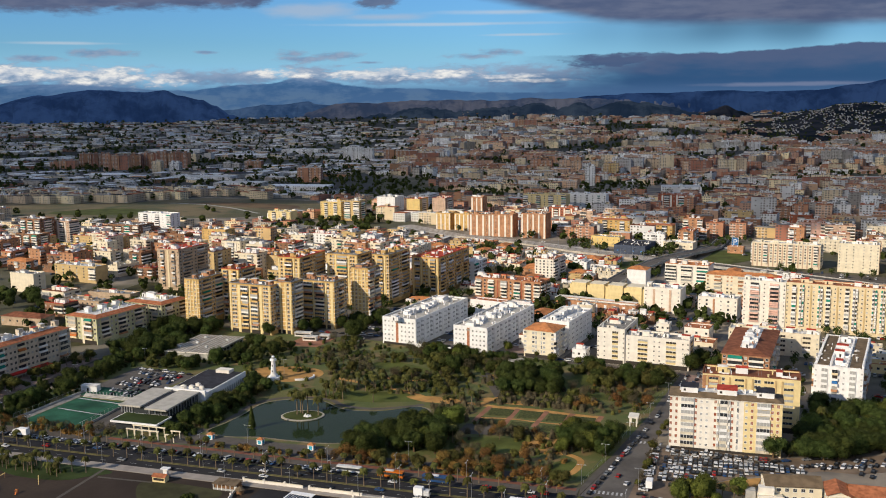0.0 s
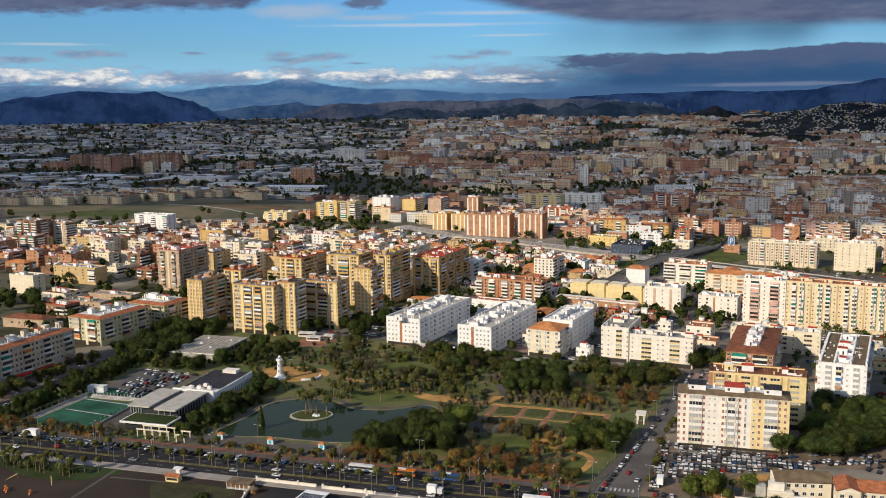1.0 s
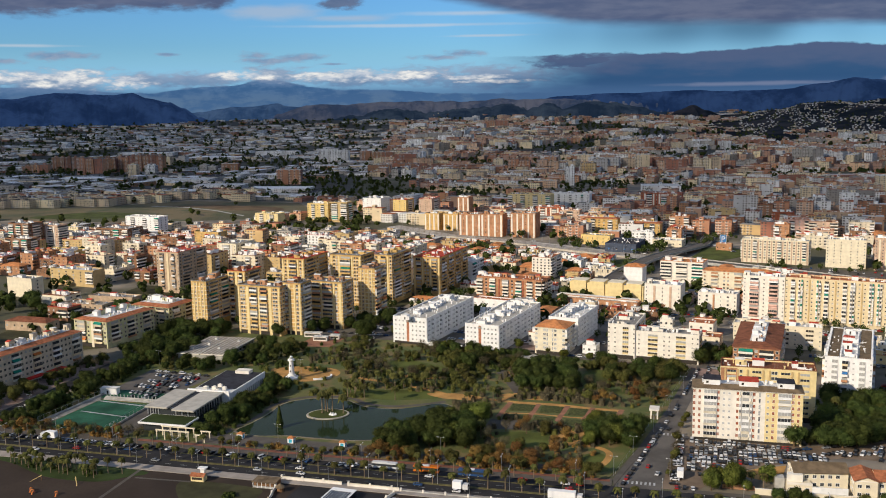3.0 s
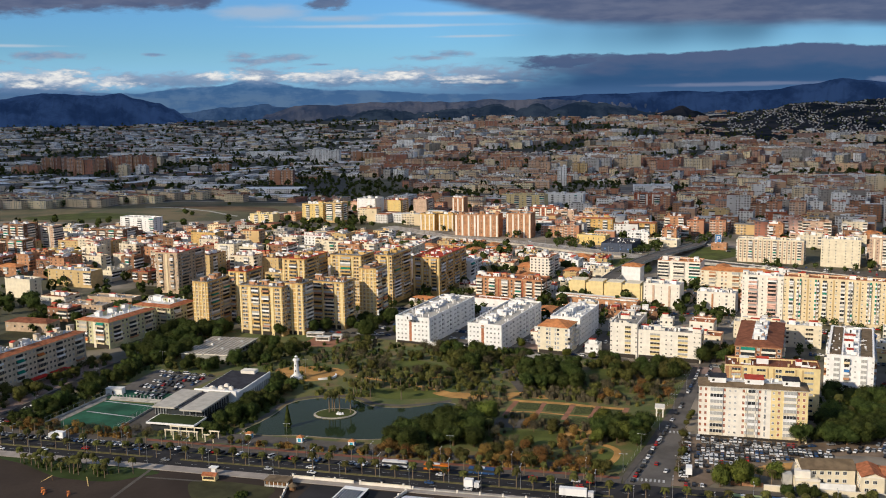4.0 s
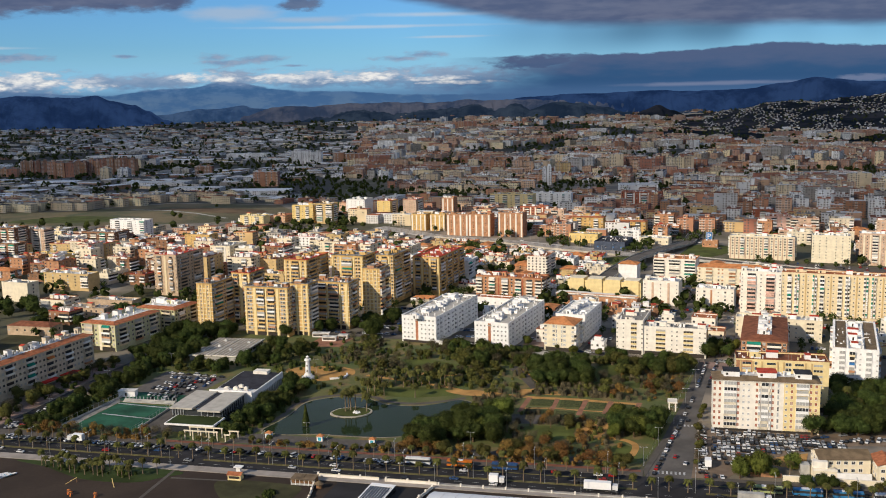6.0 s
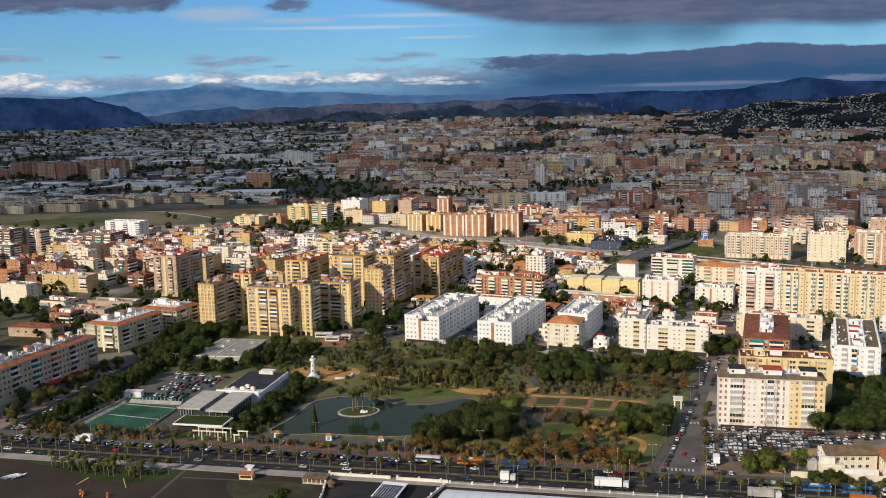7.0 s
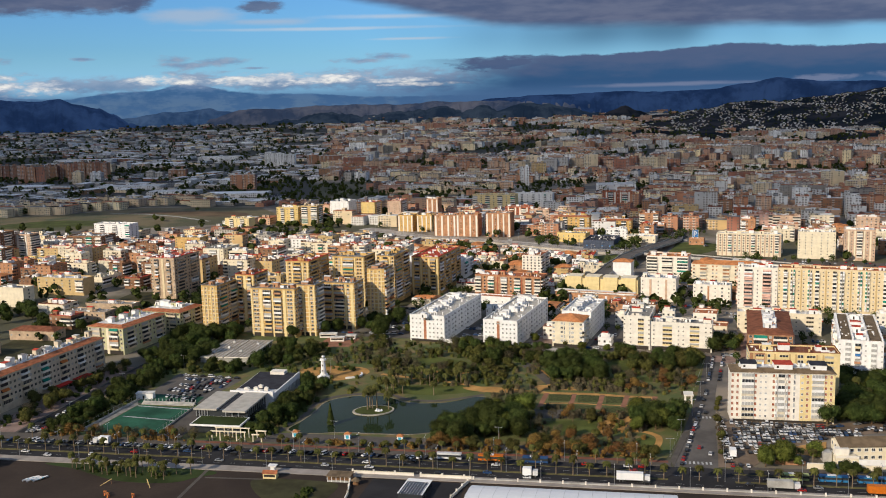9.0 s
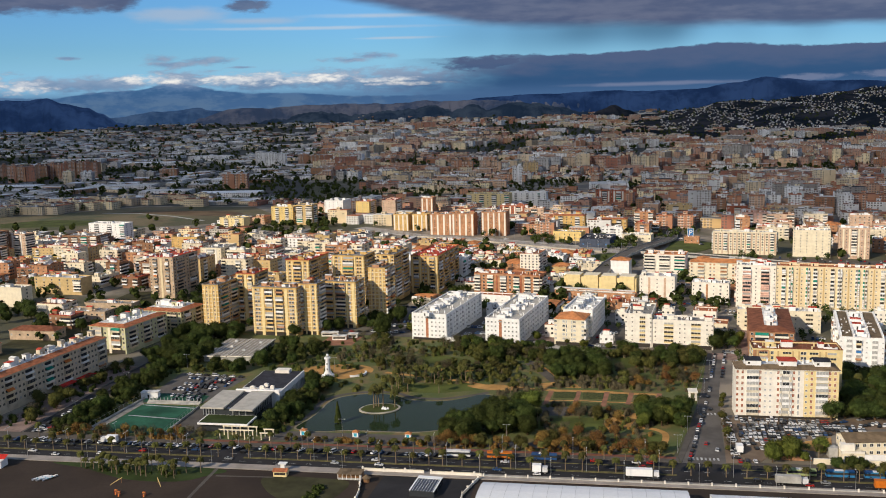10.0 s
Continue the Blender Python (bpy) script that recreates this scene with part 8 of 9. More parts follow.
def plain_z(x, y):
    """The plain climbs gently towards the mountains."""
    return 74 * max(0.0, min(1.0, (math.hypot(x, y) - 2450) / 2350)) ** 1.35


def tower_row(label, at, ang, w, d, h, wall, roof, n=1, seed=1, category="apartment building", name="tower_block"):
    """Far block: n adjoining staircases of slightly different height under flat roofs."""
    rng = random.Random(seed)
    root = thing(name, pose(*at, plain_z(*at) - 1, 0, 0, ang), label, category, "blocks of the far city")
    co, si = math.cos(radians(ang)), math.sin(radians(ang))
    FOOTPRINTS.append((at[0] + co * w / 2 - si * d / 2, at[1] + si * w / 2 + co * d / 2, math.hypot(w, d) / 2, at[0], at[1], co, si, w, d))
    body, top = Shape(), Shape()
    for i in range(n):
        x0, x1, q = w * i / n, w * (i + 1) / n - (0.8 if i < n - 1 else 0), rng.uniform(0, 3)
        hh = h - (3 * rng.randint(0, 1) if n > 1 else 0)
        body.box(x0, q, 0, x1, d, hh)
        top.box(x0 + 0.3, q + 0.3, hh, x1 - 0.3, d - 0.3, hh + 0.3)
        if h > 12:
            cx = (x0 + x1) / 2
            body.box(cx - 2.5, d * 0.35, hh + 0.3, cx + 2.5, d * 0.75, hh + 3.2)
    far_face = new("wall", body.mesh("wall", [wall], True))
    far_face.parent = root
    part("roof", top, [roof], root)


FW = dict(zip(("white", "cream", "ochre", "brick", "brown", "grey", "salmon"), FAR))
for i, (x, y, w_, h, n) in enumerate(((-899, 2294, 66, 37, 4), (-785, 2142, 60, 40, 3), (-749, 2216, 28, 36, 2), (-724, 2226, 46, 38, 3), (-670, 2193, 66, 42, 4), (-956, 2257, 65, 20, 3))):
    tower_row("dark red brick tower blocks on the shaded plain", (x, y), -8, w_, 20, h, FW["brick"] if i % 2 else FW["brown"], M["roof_grey"], n, i)
for i, (x, y, w_, h) in enumerate(((-653, 2074, 20, 27), (-612, 2063, 23, 28), (139, 2046, 22, 27), (237, 1666, 17, 35), (423, 1930, 28, 38), (877, 2097, 28, 30), (645, 1352, 30, 35))):
    tower_row("pale tower block standing clear of the roofs round it", (x, y), -12, w_, 18, h, FW["white"] if i % 2 else FW["cream"], M["roof_white"], 1 + i % 2, 20 + i)
for i, (x, y, w_, h, k) in enumerate(((-280, 2476, 79, 34, "white"), (-169, 2395, 86, 32, "brown"), (-290, 1799, 47, 29, "brick"), (-514, 2149, 37, 19, "grey"), (-463, 2135, 39, 22, "brown"),
                                      (-32, 3341, 163, 24, "grey"), (239, 3888, 106, 34, "brick"), (383, 3040, 111, 20, "brick"))):
    tower_row("long row of flats in the shaded far city", (x, y), -10, w_, 18, h, FW[k], M["roof_white"], max(2, int(w_ / 22)), 40 + i)
for i, (x, y, w_, h, k) in enumerate(((167, 1988, 46, 30, "brick"), (225, 1972, 46, 28, "salmon"), (307, 1916, 31, 24, "ochre"), (528, 1884, 54, 34, "cream"), (644, 1982, 44, 21, "grey"),
                                      (806, 2080, 63, 38, "grey"), (1280, 3630, 44, 24, "white"), (1215, 3660, 40, 18, "white"), (448, 1256, 33, 19, "brick"), (482, 1152, 65, 17, "salmon"))):
    tower_row("apartment block rising among lower houses", (x, y), -14, w_, 17, h, FW[k], M["roof_grey"], max(2, int(w_ / 18)), 60 + i)
for i, (x, y, w_, h) in enumerate(((-486, 2722, 120, 14), (-650, 2600, 150, 9), (-900, 2800, 170, 9), (-330, 1950, 70, 9), (-560, 1880, 130, 8), (-760, 1960, 90, 8), (-430, 1720, 90, 8), (-320, 1640, 110, 8), (333, 1486, 60, 14), (172, 1351, 52, 15),
                                   (-120, 2950, 180, 9), (150, 3300, 120, 10))):
    tower_row("broad white roofed industrial hall on the plain", (x, y), -10, w_, 46, h, FW["white"], M["tent_white" if i % 2 else "roof_white"], 1, 80 + i, "hall", "industrial_hall")



rng = random.Random(11)
mid_houses, far_houses = [], []
y = 640.0
while y < 4750:
    step = 27 + (y - 640) * 0.0052
    half = 0.50 * y + 170
    x = -half
    while x < half + 120:
        px, py = x + rng.uniform(-0.28, 0.28) * step, y + rng.uniform(-0.28, 0.28) * step
        x += step
        zone = noise.noise(Vector((px * 0.0022, py * 0.0022, 3.1)))
        green = noise.noise(Vector((px * 0.0035, py * 0.0035, 9.7)))
        if any(inside(px, py, q) for q in OPEN):
            continue
        an = (CA * px + SA * py, -SA * px + CA * py)
        if an[1] < 585 and an[0] > -420 or an[1] < 640 and -340 < an[0] < -225:
            continue
        if an[1] < 700 and an[0] < -225 and rng.random() < 0.85:
            continue
        if green > (0.30 if py < 1400 else 0.20) and y > 1100 or rng.random() < (0.06 if py < 1250 else 0.10 if px < -150 else 0.2):
            continue
        west_works = px < -120 - (py - 1500) * 0.02 and py > 1480 and not (py < 1620 and px < -300)
        if west_works and rng.random() < 0.30 or -600 < px < -250 and 1160 < py < 1300:
            continue
        if west_works:
            bw, bd, bh = rng.uniform(18, 62), rng.uniform(14, 34), rng.uniform(4, 8)
            if zone > 0.34 and py < 2500:
                bw, bd, bh = rng.uniform(14, 24), rng.uniform(14, 22), rng.uniform(12, 24)
        else:
            tall = zone + rng.uniform(-0.22, 0.22) - (0.10 if py < 1000 else 0.0) + (0.10 if px > -100 and 1350 < py < 2900 else 0.0)
            bh = 6 + 3 * rng.randint(0, 2) if tall < 0.02 else 12 + 3 * rng.randint(0, 2) if tall < 0.28 else 21 + 3 * rng.randint(0, 3)
            bw, bd = rng.uniform(0.5, 1.0) * step, rng.uniform(11, 0.62 * step)
            if py > 1350:
                # estates of parallel rows
                bw, bd = rng.uniform(0.7, 1.5) * step, rng.uniform(11, 15) + step * 0.08
            if py > 2600:
                bh *= 0.8
        bw, bd = min(bw, 60 if py > 1150 else 26), min(bd, 34 if py > 1150 else 18)
        if px < 0 and 700 < py < 1010 and not west_works and rng.random() < 0.7:
            bh = 12 + 3 * rng.randint(0, 2) + (3 if px > -240 and py > 790 else 0)
        if -80 < px < 540:
            ry = np.interp(px, RAIL_X, RAIL_Y)
            if ry - 240 < py < ry + 40:
                bh = min(bh, 6)
            elif ry + 40 <= py < ry + 420:
                bh = min(bh, 12 + 3 * rng.randint(0, 2))
        if an[1] < 720 and an[0] < -240:
            bh = min(bh, 9)
        if px < -110 and 1010 < py < 1260:
            bh = min(bh, 9)
        if -80 < px < 150 and 590 < py < 770:
            bh = 5
        ang = -24 + 14 * round(noise.noise(Vector((px * 0.0012, py * 0.0012, 1.0))) * 2.4) + (rng.uniform(-3, 3) if py < 1350 else rng.uniform(-1, 1))
        if rng.random() < 0.35 if py < 1350 else noise.noise(Vector((px * 0.004, py * 0.004, 14.0))) > 0.08:
            bw, bd = bd, bw
        co, si = math.cos(radians(ang)), math.sin(radians(ang))
        cx, cy = px + co * bw / 2 - si * bd / 2, py + si * bw / 2 + co * bd / 2
        if not clear_of(cx, cy, math.hypot(bw, bd) / 2 * 0.85):
            continue
        estate = noise.noise(Vector((px * 0.005, py * 0.005, 33.0)))
        if west_works and bh < 10:
            colour = rng.choice([0, 5, 5, 4, 1, 0])
        elif estate < -0.25:
            colour = rng.choice([0, 0, 1, 5])
        elif estate < 0.02:
            colour = rng.choice([1, 1, 0, 0, 6, 3])
        elif estate < 0.22:
            colour = rng.choice([6, 0, 6, 1, 3])
        else:
            colour = rng.choice([3, 3, 4, 6])
        if py < 1150:
            colour = rng.choice([3, 3, 4, 6, 0, 0, 2, 5]) if px > 60 else rng.choice([3, 4, 2, 6, 5, 5, 4, 3, 1]) if px < -150 else rng.choice([0, 0, 1, 1, 1, 2, 5, 3, 6])
        elif py < 1620 and px < -300:
            colour, bh = 1, min(bh, 12)
        (mid_houses if py < 1120 and abs(px) < 0.62 * py and len(mid_houses) < 250 else far_houses).append((px, py, ang, bw, bd, bh, colour, west_works))
    y += step * 0.92

# the nearest blocks of the far city
far_houses.sort(key=lambda q: math.hypot(q[0], q[1]))
NAMES = ("white", "cream", "ochre", "brick", "brown", "grey", "salmon")
own = [q for q in far_houses if q[5] > 11 and q[3] > 14][:125]
for i, q in enumerate(own):
    far_houses.remove(q)
    px, py, ang, bw, bd, bh, colour, _ = q
    tower_row("%s apartment block among the roofs of the far city" % NAMES[colour], (px, py), ang, bw, bd, bh, FAR[colour], M[("roof_grey", "tile", "tile_brown", "roof_white")[i % 4]], max(1, int(bw / 17)), 300 + i)

MIDM = [("white", "roof_white"), ("cream", "tile"), ("ochre", "roof_grey"), ("brick_orange", "tile"), ("brick_brown", "roof_grey"), ("beige", "roof_white"), ("salmon", "tile")]
COLOURS = ("white", "cream", "ochre", "orange brick", "brown brick", "beige", "salmon")
for i, (px, py, ang, bw, bd, bh, colour, _) in enumerate(mid_houses):
    wl, rf = MIDM[colour]
    if rng.random() < (0.75 if px < -100 else 0.3):
        rf = rng.choice(["red_roof", "red_roof", "tile_brown", "roof_grey"])
    elif px < -150:
        rf = "roof_grey"
    st = max(2, int((bh - 3) / 3))
    n = max(2, int(bw / 4.2))
    fr = "".join(rng.choice(["w.", "bb", "s.", "w."]) for _ in range(n))
    rt = "".join(rng.choice(["w.", "bb", "w."]) for _ in range(max(1, int(bd / 4.2))))
    roof = "hip" if st <= 2 and rng.random() < 0.4 else rf
    block("%s apartment building of %d storeys in the packed town" % (COLOURS[colour], st + 1), (px, py), ang, bw, bd, bh, st, wl, fr, rt if px < 260 else "", rt if px > 160 else "", roof, "ivory",
          ("glass", "frame", rng.choice(["ivory", "white", wl]), "awning_green"), False, 3.0, rng.randint(2, 4), rng.randint(3, 7), seed=200 + i)

# low houses, yards, trees and parked cars between the larger blocks
yard_trees, yard_cars = [], []
near_houses = 0
STREET = [(-45, 346), (-27, 346), (-19, 450), (-7, 525), (6, 622), (-7, 622), (-18, 525), (-28, 450)]
for i in range(60):
    for j in range(26):
        a, n = -420 + i * 11.0 + rng.uniform(-3, 3), 440 + j * 11.0 + rng.uniform(-3, 3)
        if n < (np.interp(a, (-340, -240, -170, -62, -17), (562, 562, 556, 536, 532)) if a < -16 else 482) + 5 or inside(a, n, STREET) or a < -345 and n < 480:
            continue
        px, py = XY(a, n)
        if any(inside(px, py, q) for q in OPEN) or not clear_of(px, py, 4.2):
            continue
        pick = rng.random()
        if pick < 0.26 and near_houses < 40 and clear_of(px, py, 7.0) and (a > -150 or n > 700):
            near_houses += 1
            bw, bd, st = rng.uniform(7, 11), rng.uniform(6, 9), 1 if rng.random() < 0.7 else 2
            wl = rng.choice(["white", "cream", "ivory", "ivory", "beige", "pale_yellow", "white"])
            block("small %s house among the blocks" % wl.replace("_", " "), (px - bw / 2, py - bd / 2), -25, bw, bd, 1.5 + 3 * st, st, wl, "w.w.w", "w.w", "", rng.choice(["hip", "tile", "roof_white", "roof_grey"]),
                  "ivory", ("glass", "frame", "ivory", "awning_orange"), False, 1.2, 1, 2, seed=500 + near_houses, category="house", name="house")
        elif pick < (0.62 if a > -225 or n > 700 else 0.92):
            yard_trees.append((px, py))
        else:
            for q in range(rng.randint(2, 4)):
                yard_cars.append((px + q * 2.4 - 3, py - q * 1.2 + 1.5, -25 + 90 * (rng.random() < 0.7) + rng.uniform(-4, 4)))
for px, py in [(rng.uniform(265, 470), 0) for _ in range(70)] + [(rng.uniform(-420, -225), 1) for _ in range(60)]:
    py = 850 - (px - 262) * 0.55 - rng.uniform(4, 26) if py == 0 else 700 + rng.uniform(-60, 200)
    if clear_of(px, py, 2.6):
        (yard_cars if rng.random() < 0.7 else yard_trees).append((px, py, 63))
for x0, y0, x1, y1, count in ((126, 945, 158, 1000, 26), (188, 900, 225, 960, 34), (100, 640, 135, 720, 14), (255, 948, 300, 975, 14), (60, 830, 110, 880, 16), (140, 790, 190, 850, 26), (290, 870, 330, 900, 10), (262, 985, 320, 1010, 12)):
    for _ in range(count):
        px, py = rng.uniform(x0, x1), rng.uniform(y0, y1)
        if clear_of(px, py, 2.0):
            yard_trees.append((px, py))
for _ in range(60):
    px, py = rng.uniform(95, 300), rng.uniform(880, 1010)
    if clear_of(px, py, 3.0) and not inside(px, py, [(0, 1058), (66, 1003), (132, 925), (192, 880), (200, 900), (145, 960), (80, 1022), (15, 1075)]):
        yard_cars.append((px, py, rng.choice([-30, 60])))
CAR_PAINTS = ["car_white", "car_grey", "car_black", "car_silver", "car_red", "car_blue", "glass"]
s = Shape()
for px, py, turn in yard_cars:
    m4, k = pose(px, py, 0.25, 0, 0, turn), rng.choice([0, 0, 1, 2, 3, 3, 4, 5])
    sub = Shape()
    sub.box(-2.1, -0.85, 0.1, 2.1, 0.85, 0.8, k, True)
    lo, hi = [(-1.5, -0.8), (1.0, -0.8), (1.0, 0.8), (-1.5, 0.8)], [(-1.1, -0.65), (0.4, -0.65), (0.4, 0.65), (-1.1, 0.65)]
    for q in range(4):
        sub.face([(*lo[q], 0.8), (*lo[(q + 1) % 4], 0.8), (*hi[(q + 1) % 4], 1.42), (*hi[q], 1.42)], 6)
    sub.face([(*p, 1.42) for p in hi], k)
    for f, m in zip(sub.f, sub.m):
        s.face([m4 @ Vector(sub.v[q]) for q in f], m)
tagged(part("parked_cars", s, CAR_PAINTS), "small cars parked in the yards between the blocks", "cars", "", "stuff")
s = Shape()
for px, py, *_ in yard_trees:
    size = rng.uniform(2.0, 3.4)
    for _ in range(90):
        p = Vector((rng.gauss(0, 1), rng.gauss(0, 1), rng.gauss(0, 0.8))).normalized() * size * rng.uniform(0.55, 1.0)
        leaf_quads(s, rng, Vector((px, py, size * 1.35)) + p, p.normalized(), size * 0.22)
    s.prism(px, py, 0, size * 1.2, 0.22, 0.14, 6)
tagged(part("yard_trees", s, ["leaf_dark"]), "dark green trees in the yards between the blocks", "trees", "", "stuff")

ROOFS = ["roof_white", "roof_grey", "tile", "tile_brown", "tent_white", "roof_dark"]
for tile_y in range(2):
    s = Shape()
    for px, py, ang, bw, bd, bh, colour, works in far_houses:
        if (py > 2200) != bool(tile_y):
            continue
        m4 = pose(px, py, plain_z(px, py), 0, 0, ang)
        sub = Shape()
        k = 7 + (rng.choice([4, 4, 4, 0, 0, 1, 5, 5]) if works else rng.choice([1, 0, 2, 2, 3, 3, 1, 5]) if px > 0 and py < 2200 else rng.choice([0, 1, 5, 2, 3]))
        sub.box(0, 0, 0, bw, bd, bh, colour, False, k)
        if not works or bh > 12:
            for _ in range(rng.randint(1, 2)):
                qx, qy, q = rng.uniform(0.1, 0.7) * bw, rng.uniform(0.1, 0.6) * bd, rng.uniform(3, 5)
                sub.box(qx, qy, bh, min(qx + q, bw), min(qy + q, bd), bh + 2.6, rng.choice([0, 1, colour]), False, 7)
        elif rng.random() < 0.6:
            for j in range(3):
                sub.box(bw * j / 3 + 0.5, 1, bh, bw * (j + 1) / 3 - 0.5, bd - 1, bh + 0.9, 5, False, k)
        base = len(s.v)
        s.v += [tuple(m4 @ Vector(p)) for p in sub.v]
        s.f += [tuple(base + q for q in f) for f in sub.f]
        s.m += sub.m
        s.uv += sub.uv
    ob = new("distant_houses", s.mesh("distant_houses", FAR + ROOFS, True))
    tagged(ob, "packed distant city of cream, brick and white houses", "houses", "", "stuff")

s = Shape()
for i in range(120):
    for j in range(24):
        s.face([(math.sin(radians(a)) * r, math.cos(radians(a)) * r, plain_z(math.sin(radians(a)) * r, math.cos(radians(a)) * r) - 0.3) for a, r in
                ((-42 + (i + p) * 0.72, 2450 + (j + q) * 100) for p, q in ((0, 0), (1, 0), (1, 1), (0, 1)))])
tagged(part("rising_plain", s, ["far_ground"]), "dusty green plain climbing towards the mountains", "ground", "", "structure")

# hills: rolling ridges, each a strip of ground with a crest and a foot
def hill_material(name, c0, c1, haze_glow=0.0):
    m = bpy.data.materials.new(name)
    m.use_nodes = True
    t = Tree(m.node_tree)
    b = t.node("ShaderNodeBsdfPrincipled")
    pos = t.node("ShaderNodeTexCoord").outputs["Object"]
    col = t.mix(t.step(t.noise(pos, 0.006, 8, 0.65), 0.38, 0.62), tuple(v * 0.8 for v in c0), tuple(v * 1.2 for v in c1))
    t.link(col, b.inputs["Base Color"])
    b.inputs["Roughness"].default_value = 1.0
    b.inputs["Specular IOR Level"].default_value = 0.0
    # airlight of the distance, put in as emission
    if haze_glow:
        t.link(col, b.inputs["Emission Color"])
        b.inputs["Emission Strength"].default_value = haze_glow
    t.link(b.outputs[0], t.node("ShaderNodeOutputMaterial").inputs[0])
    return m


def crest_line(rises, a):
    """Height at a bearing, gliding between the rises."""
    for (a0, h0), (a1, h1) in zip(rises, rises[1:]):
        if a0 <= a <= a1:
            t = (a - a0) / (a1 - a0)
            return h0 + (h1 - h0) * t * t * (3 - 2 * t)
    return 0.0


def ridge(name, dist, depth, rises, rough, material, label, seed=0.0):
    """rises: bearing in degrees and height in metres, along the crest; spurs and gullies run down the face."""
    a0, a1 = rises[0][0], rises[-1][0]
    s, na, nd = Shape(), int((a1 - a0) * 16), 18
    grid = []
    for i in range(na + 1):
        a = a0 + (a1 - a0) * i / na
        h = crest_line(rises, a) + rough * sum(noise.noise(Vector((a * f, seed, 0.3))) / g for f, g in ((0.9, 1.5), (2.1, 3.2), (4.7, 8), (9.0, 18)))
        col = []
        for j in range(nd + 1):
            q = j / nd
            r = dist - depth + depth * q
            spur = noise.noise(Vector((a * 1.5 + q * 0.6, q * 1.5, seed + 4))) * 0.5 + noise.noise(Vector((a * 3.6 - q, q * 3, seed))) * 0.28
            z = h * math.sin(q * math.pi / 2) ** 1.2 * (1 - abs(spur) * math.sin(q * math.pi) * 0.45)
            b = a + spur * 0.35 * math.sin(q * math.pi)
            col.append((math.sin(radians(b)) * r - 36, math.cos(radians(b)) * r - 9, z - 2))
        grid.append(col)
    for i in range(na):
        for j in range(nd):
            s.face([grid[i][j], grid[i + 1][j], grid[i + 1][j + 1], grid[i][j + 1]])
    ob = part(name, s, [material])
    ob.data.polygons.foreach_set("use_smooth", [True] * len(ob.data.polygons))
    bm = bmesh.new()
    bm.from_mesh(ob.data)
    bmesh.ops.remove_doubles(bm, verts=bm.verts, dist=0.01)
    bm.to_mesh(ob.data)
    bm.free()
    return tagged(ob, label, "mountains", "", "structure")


# blue distance haze is mixed into these hill colours
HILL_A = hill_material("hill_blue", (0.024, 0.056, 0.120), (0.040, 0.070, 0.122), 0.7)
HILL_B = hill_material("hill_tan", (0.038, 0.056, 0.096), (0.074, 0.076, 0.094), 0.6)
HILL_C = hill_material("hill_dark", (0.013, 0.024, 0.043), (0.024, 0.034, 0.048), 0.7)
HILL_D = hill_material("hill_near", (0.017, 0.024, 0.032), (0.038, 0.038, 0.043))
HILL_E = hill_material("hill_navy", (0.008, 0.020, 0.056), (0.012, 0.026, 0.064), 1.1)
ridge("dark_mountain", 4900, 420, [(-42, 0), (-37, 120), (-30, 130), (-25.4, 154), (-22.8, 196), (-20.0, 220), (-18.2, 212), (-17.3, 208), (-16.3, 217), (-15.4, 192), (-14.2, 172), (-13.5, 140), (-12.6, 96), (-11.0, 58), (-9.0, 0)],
      9, HILL_E, "dark mountain in cloud shade, blue haze in its colour", 2.0)
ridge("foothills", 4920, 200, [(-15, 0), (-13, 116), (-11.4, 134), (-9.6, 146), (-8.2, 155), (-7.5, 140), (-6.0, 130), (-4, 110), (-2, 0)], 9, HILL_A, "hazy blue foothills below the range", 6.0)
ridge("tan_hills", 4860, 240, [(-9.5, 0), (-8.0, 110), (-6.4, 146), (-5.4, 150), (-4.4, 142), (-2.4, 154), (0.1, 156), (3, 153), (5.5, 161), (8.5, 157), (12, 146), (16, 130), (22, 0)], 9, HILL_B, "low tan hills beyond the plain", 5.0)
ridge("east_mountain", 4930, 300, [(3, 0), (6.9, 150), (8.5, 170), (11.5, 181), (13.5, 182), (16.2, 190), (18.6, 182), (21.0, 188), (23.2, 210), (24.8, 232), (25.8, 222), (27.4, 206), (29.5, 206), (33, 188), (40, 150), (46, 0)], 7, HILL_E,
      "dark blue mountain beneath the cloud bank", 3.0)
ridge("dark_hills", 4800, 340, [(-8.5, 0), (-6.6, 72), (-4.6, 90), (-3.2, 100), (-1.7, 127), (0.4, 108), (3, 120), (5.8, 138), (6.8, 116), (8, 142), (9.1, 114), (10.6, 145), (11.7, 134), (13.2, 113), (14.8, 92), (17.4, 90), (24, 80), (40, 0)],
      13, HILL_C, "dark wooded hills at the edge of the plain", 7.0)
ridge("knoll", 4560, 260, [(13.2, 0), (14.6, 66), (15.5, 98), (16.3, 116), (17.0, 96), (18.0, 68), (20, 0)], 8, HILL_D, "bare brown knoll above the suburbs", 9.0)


# hillside suburb: a slope with scattered white villas
def slope_height(a, r):
    q = max(0.0, min(1.0, (r - 3000) / 1400))
    crest = crest_line([(10, 0), (15.4, 0), (18, 13), (20.6, 40), (22, 62), (24.3, 66), (27.0, 70), (28.5, 96), (29.4, 106), (31, 99), (45, 70)], a)
    return plain_z(0, r) + crest * math.sin(q * math.pi / 2) ** 1.4 * (1 + 0.35 * noise.noise(Vector((a * 0.5, r * 0.003, 2.0))))


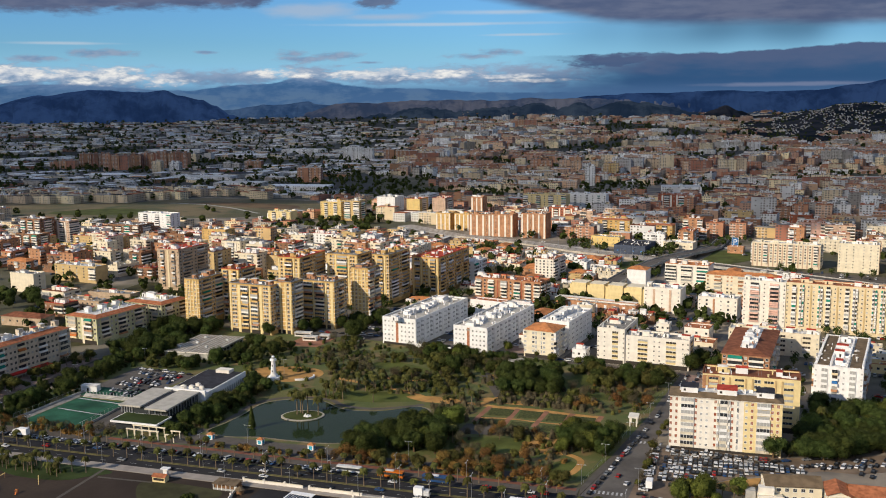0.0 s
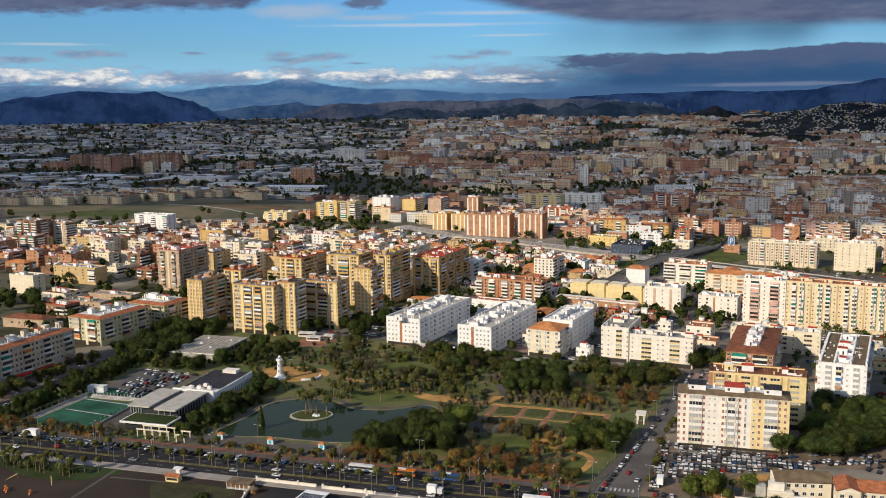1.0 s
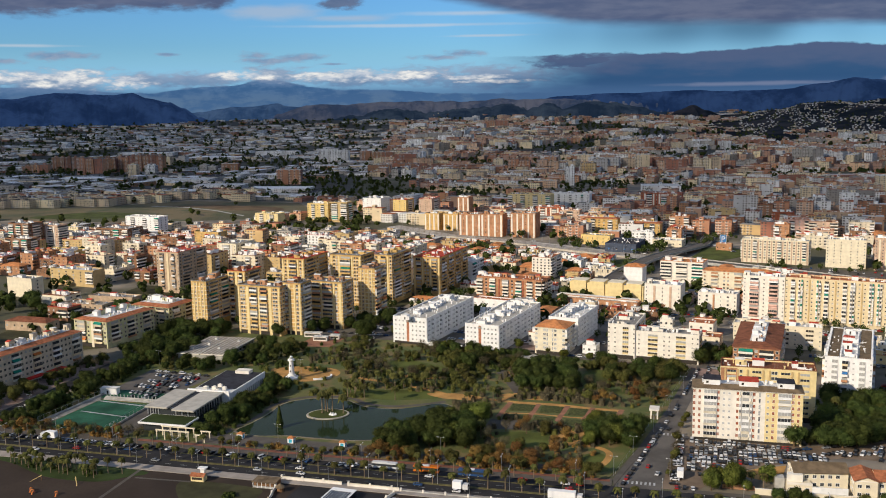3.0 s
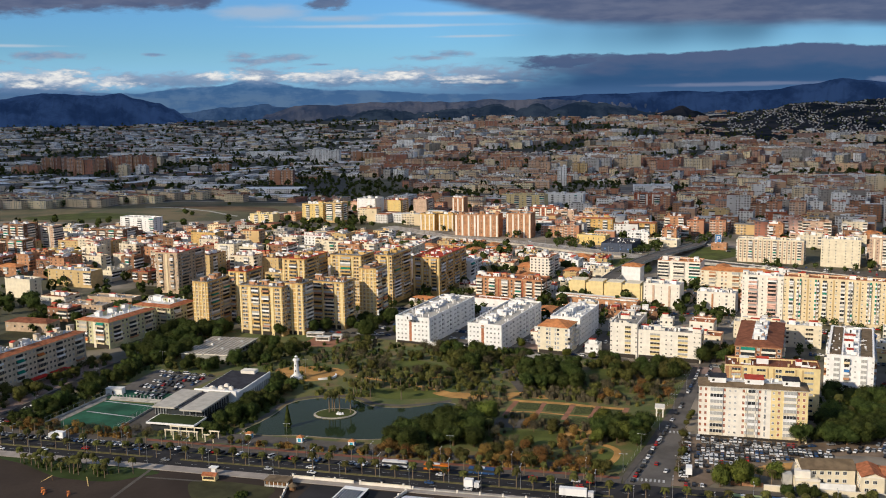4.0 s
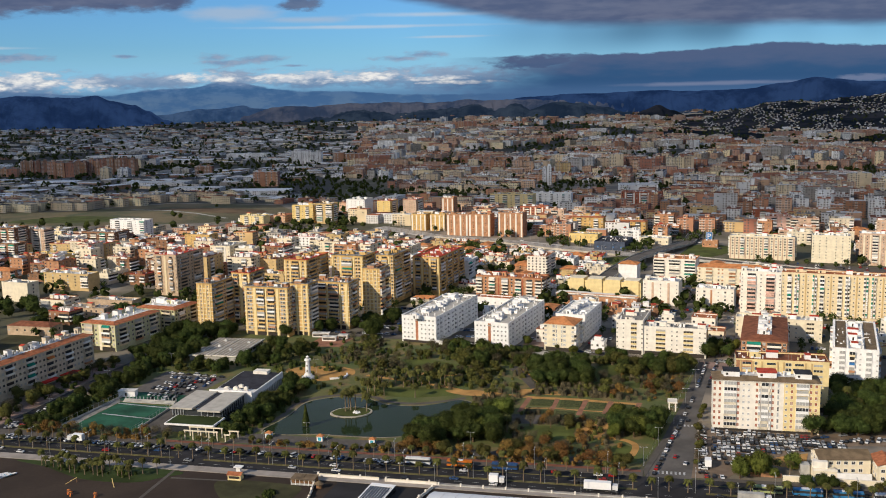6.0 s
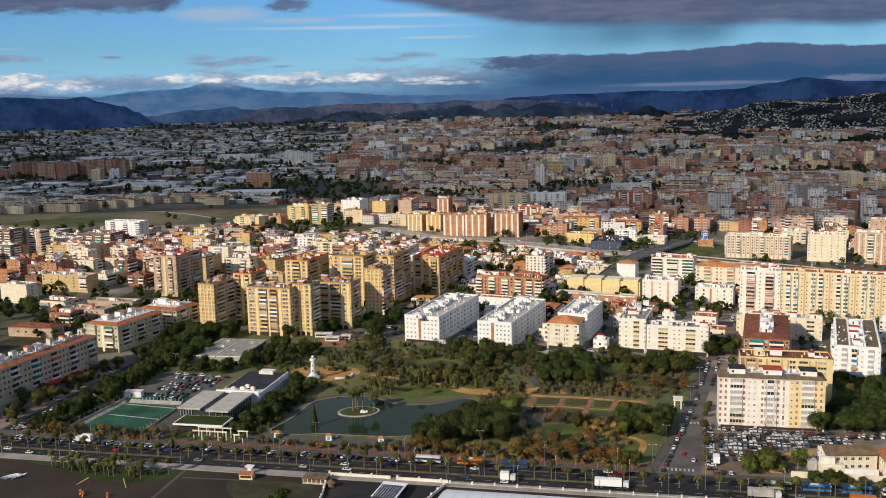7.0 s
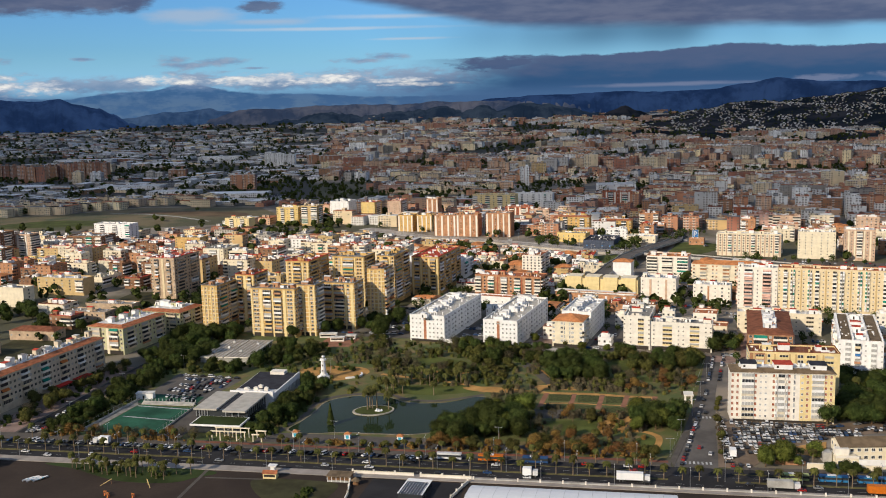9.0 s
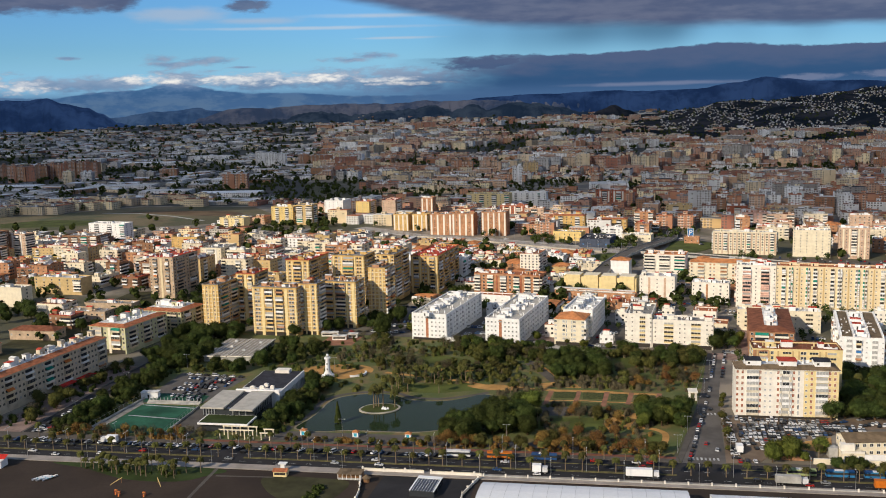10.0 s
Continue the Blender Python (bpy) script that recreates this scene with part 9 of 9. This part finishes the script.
s = Shape()
for i in range(90):
    for j in range(24):
        s.face([(math.sin(radians(a)) * r, math.cos(radians(a)) * r, slope_height(a, r) - 1) for a, r in
                ((14 + (i + p) * 0.3, 2900 + (j + q) * 66) for p, q in ((0, 0), (1, 0), (1, 1), (0, 1)))])
tagged(part("hillside", s, [HILL_D]), "dark green hillside above the eastern suburbs", "hill", "", "structure")
s, green = Shape(), Shape()
for _ in range(4000):
    a, r = rng.uniform(18.4, 36), rng.uniform(3050, 4450)
    z = slope_height(a, r)
    if z - plain_z(0, r) < 8 or noise.noise(Vector((a * 0.9, r * 0.004, 6.0))) < -0.12:
        continue
    x, y, q = math.sin(radians(a)) * r, math.cos(radians(a)) * r, rng.uniform(0.8, 2.2)
    s.box(x - q, y - 3, z - 6, x + q, y + 3, z + rng.uniform(0.8, 2.8), rng.choice([0, 0, 0, 1, 3, 3]), False, rng.choice([0, 2, 2, 3]))
for _ in range(900):
    a, r = rng.uniform(16, 38), rng.uniform(2950, 4450)
    z, q = slope_height(a, r), rng.uniform(3, 7)
    c = Vector((math.sin(radians(a)) * r, math.cos(radians(a)) * r, z + q * 0.5))
    for _ in range(4):
        d = Vector((rng.gauss(0, 1), rng.gauss(0, 1), rng.gauss(0.3, 0.6))).normalized()
        leaf_quads(green, rng, c + d * q * 0.6, d, q * 0.6)
tagged(part("hillside_trees", green, ["leaf_dark"]), "dark trees between the hillside villas", "trees", "", "stuff")
tagged(new("hillside_villas", s.mesh("hillside_villas", [FAR[0], FAR[1], M["tile"], FAR[5]], True)), "scattered white villas climbing a dark hillside", "houses", "", "stuff")

# distant street and park trees, as leafy clumps
s = Shape()
count = 0
while count < 11000:
    y = 620 * (4600 / 620) ** rng.random()
    x = rng.uniform(-0.5 * y - 150, 0.5 * y + 250)
    a, n = CA * x + SA * y, -SA * x + CA * y
    if n < 590 and -430 < a or any(inside(x, y, q) for q in OPEN) and rng.random() < 0.93:
        continue
    count += 1
    gz = noise.noise(Vector((x * 0.0035, y * 0.0035, 9.7)))
    if gz < 0.16 and rng.random() < (0.45 if x < -120 and y > 1480 else 0.72) or not clear_of(x, y, 2.5):
        continue
    size = rng.uniform(2.2, 4.2) * (1 + y * 0.0003)
    for _ in range(14 if y < 1400 else 8):
        p = Vector((rng.gauss(0, 1), rng.gauss(0, 1), rng.gauss(0, 0.8))).normalized() * size * rng.uniform(0.5, 1.0)
        c = Vector((x, y, plain_z(x, y) + size * 1.3)) + p
        t1 = p.cross(Vector((rng.random(), rng.random(), 1))).normalized() * size * 0.42
        t2 = p.normalized().cross(t1) * rng.uniform(0.7, 1.1)
        s.face([c - t1 - t2, c + t1 - t2 * 0.7, c + t1 + t2, c - t1 * 0.7 + t2])
tagged(part("distant_trees", s, ["leaf_dark"]), "dark green trees along the far streets", "trees", "", "stuff")

# overhead cloud deck, held above the view, added to shade the far city
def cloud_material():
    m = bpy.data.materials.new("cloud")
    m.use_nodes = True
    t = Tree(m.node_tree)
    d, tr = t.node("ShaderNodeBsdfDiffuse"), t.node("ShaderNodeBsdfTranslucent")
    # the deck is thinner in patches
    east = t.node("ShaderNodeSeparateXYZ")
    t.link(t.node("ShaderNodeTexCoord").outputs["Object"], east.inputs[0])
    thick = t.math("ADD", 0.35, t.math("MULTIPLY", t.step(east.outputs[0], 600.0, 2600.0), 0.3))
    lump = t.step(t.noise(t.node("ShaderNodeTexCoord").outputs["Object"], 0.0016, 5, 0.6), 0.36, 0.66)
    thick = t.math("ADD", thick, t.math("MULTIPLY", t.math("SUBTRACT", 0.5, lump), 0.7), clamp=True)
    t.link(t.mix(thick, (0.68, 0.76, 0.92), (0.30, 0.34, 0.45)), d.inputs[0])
    # its blue cast stands in for haze over the far city
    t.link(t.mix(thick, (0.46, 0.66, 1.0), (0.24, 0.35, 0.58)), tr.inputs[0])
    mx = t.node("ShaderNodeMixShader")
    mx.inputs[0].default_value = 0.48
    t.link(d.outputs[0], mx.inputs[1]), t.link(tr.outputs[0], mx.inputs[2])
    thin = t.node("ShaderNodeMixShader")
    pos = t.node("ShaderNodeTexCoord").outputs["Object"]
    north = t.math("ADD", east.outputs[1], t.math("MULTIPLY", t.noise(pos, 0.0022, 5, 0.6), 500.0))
    # lets more sun through eastward to brighten the city; fades out at the rim
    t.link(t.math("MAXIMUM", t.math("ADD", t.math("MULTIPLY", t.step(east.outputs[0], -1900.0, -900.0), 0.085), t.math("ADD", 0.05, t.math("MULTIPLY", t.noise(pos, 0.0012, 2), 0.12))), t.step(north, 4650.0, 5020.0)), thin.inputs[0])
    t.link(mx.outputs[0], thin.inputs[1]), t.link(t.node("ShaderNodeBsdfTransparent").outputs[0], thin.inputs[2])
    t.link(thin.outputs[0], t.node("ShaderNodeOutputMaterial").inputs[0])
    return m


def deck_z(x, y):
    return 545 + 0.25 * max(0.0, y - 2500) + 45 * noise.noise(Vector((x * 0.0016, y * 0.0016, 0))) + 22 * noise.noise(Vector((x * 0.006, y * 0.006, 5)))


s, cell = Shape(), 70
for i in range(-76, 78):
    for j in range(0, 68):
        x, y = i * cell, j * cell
        # the near edge is set by where the ground shade should begin
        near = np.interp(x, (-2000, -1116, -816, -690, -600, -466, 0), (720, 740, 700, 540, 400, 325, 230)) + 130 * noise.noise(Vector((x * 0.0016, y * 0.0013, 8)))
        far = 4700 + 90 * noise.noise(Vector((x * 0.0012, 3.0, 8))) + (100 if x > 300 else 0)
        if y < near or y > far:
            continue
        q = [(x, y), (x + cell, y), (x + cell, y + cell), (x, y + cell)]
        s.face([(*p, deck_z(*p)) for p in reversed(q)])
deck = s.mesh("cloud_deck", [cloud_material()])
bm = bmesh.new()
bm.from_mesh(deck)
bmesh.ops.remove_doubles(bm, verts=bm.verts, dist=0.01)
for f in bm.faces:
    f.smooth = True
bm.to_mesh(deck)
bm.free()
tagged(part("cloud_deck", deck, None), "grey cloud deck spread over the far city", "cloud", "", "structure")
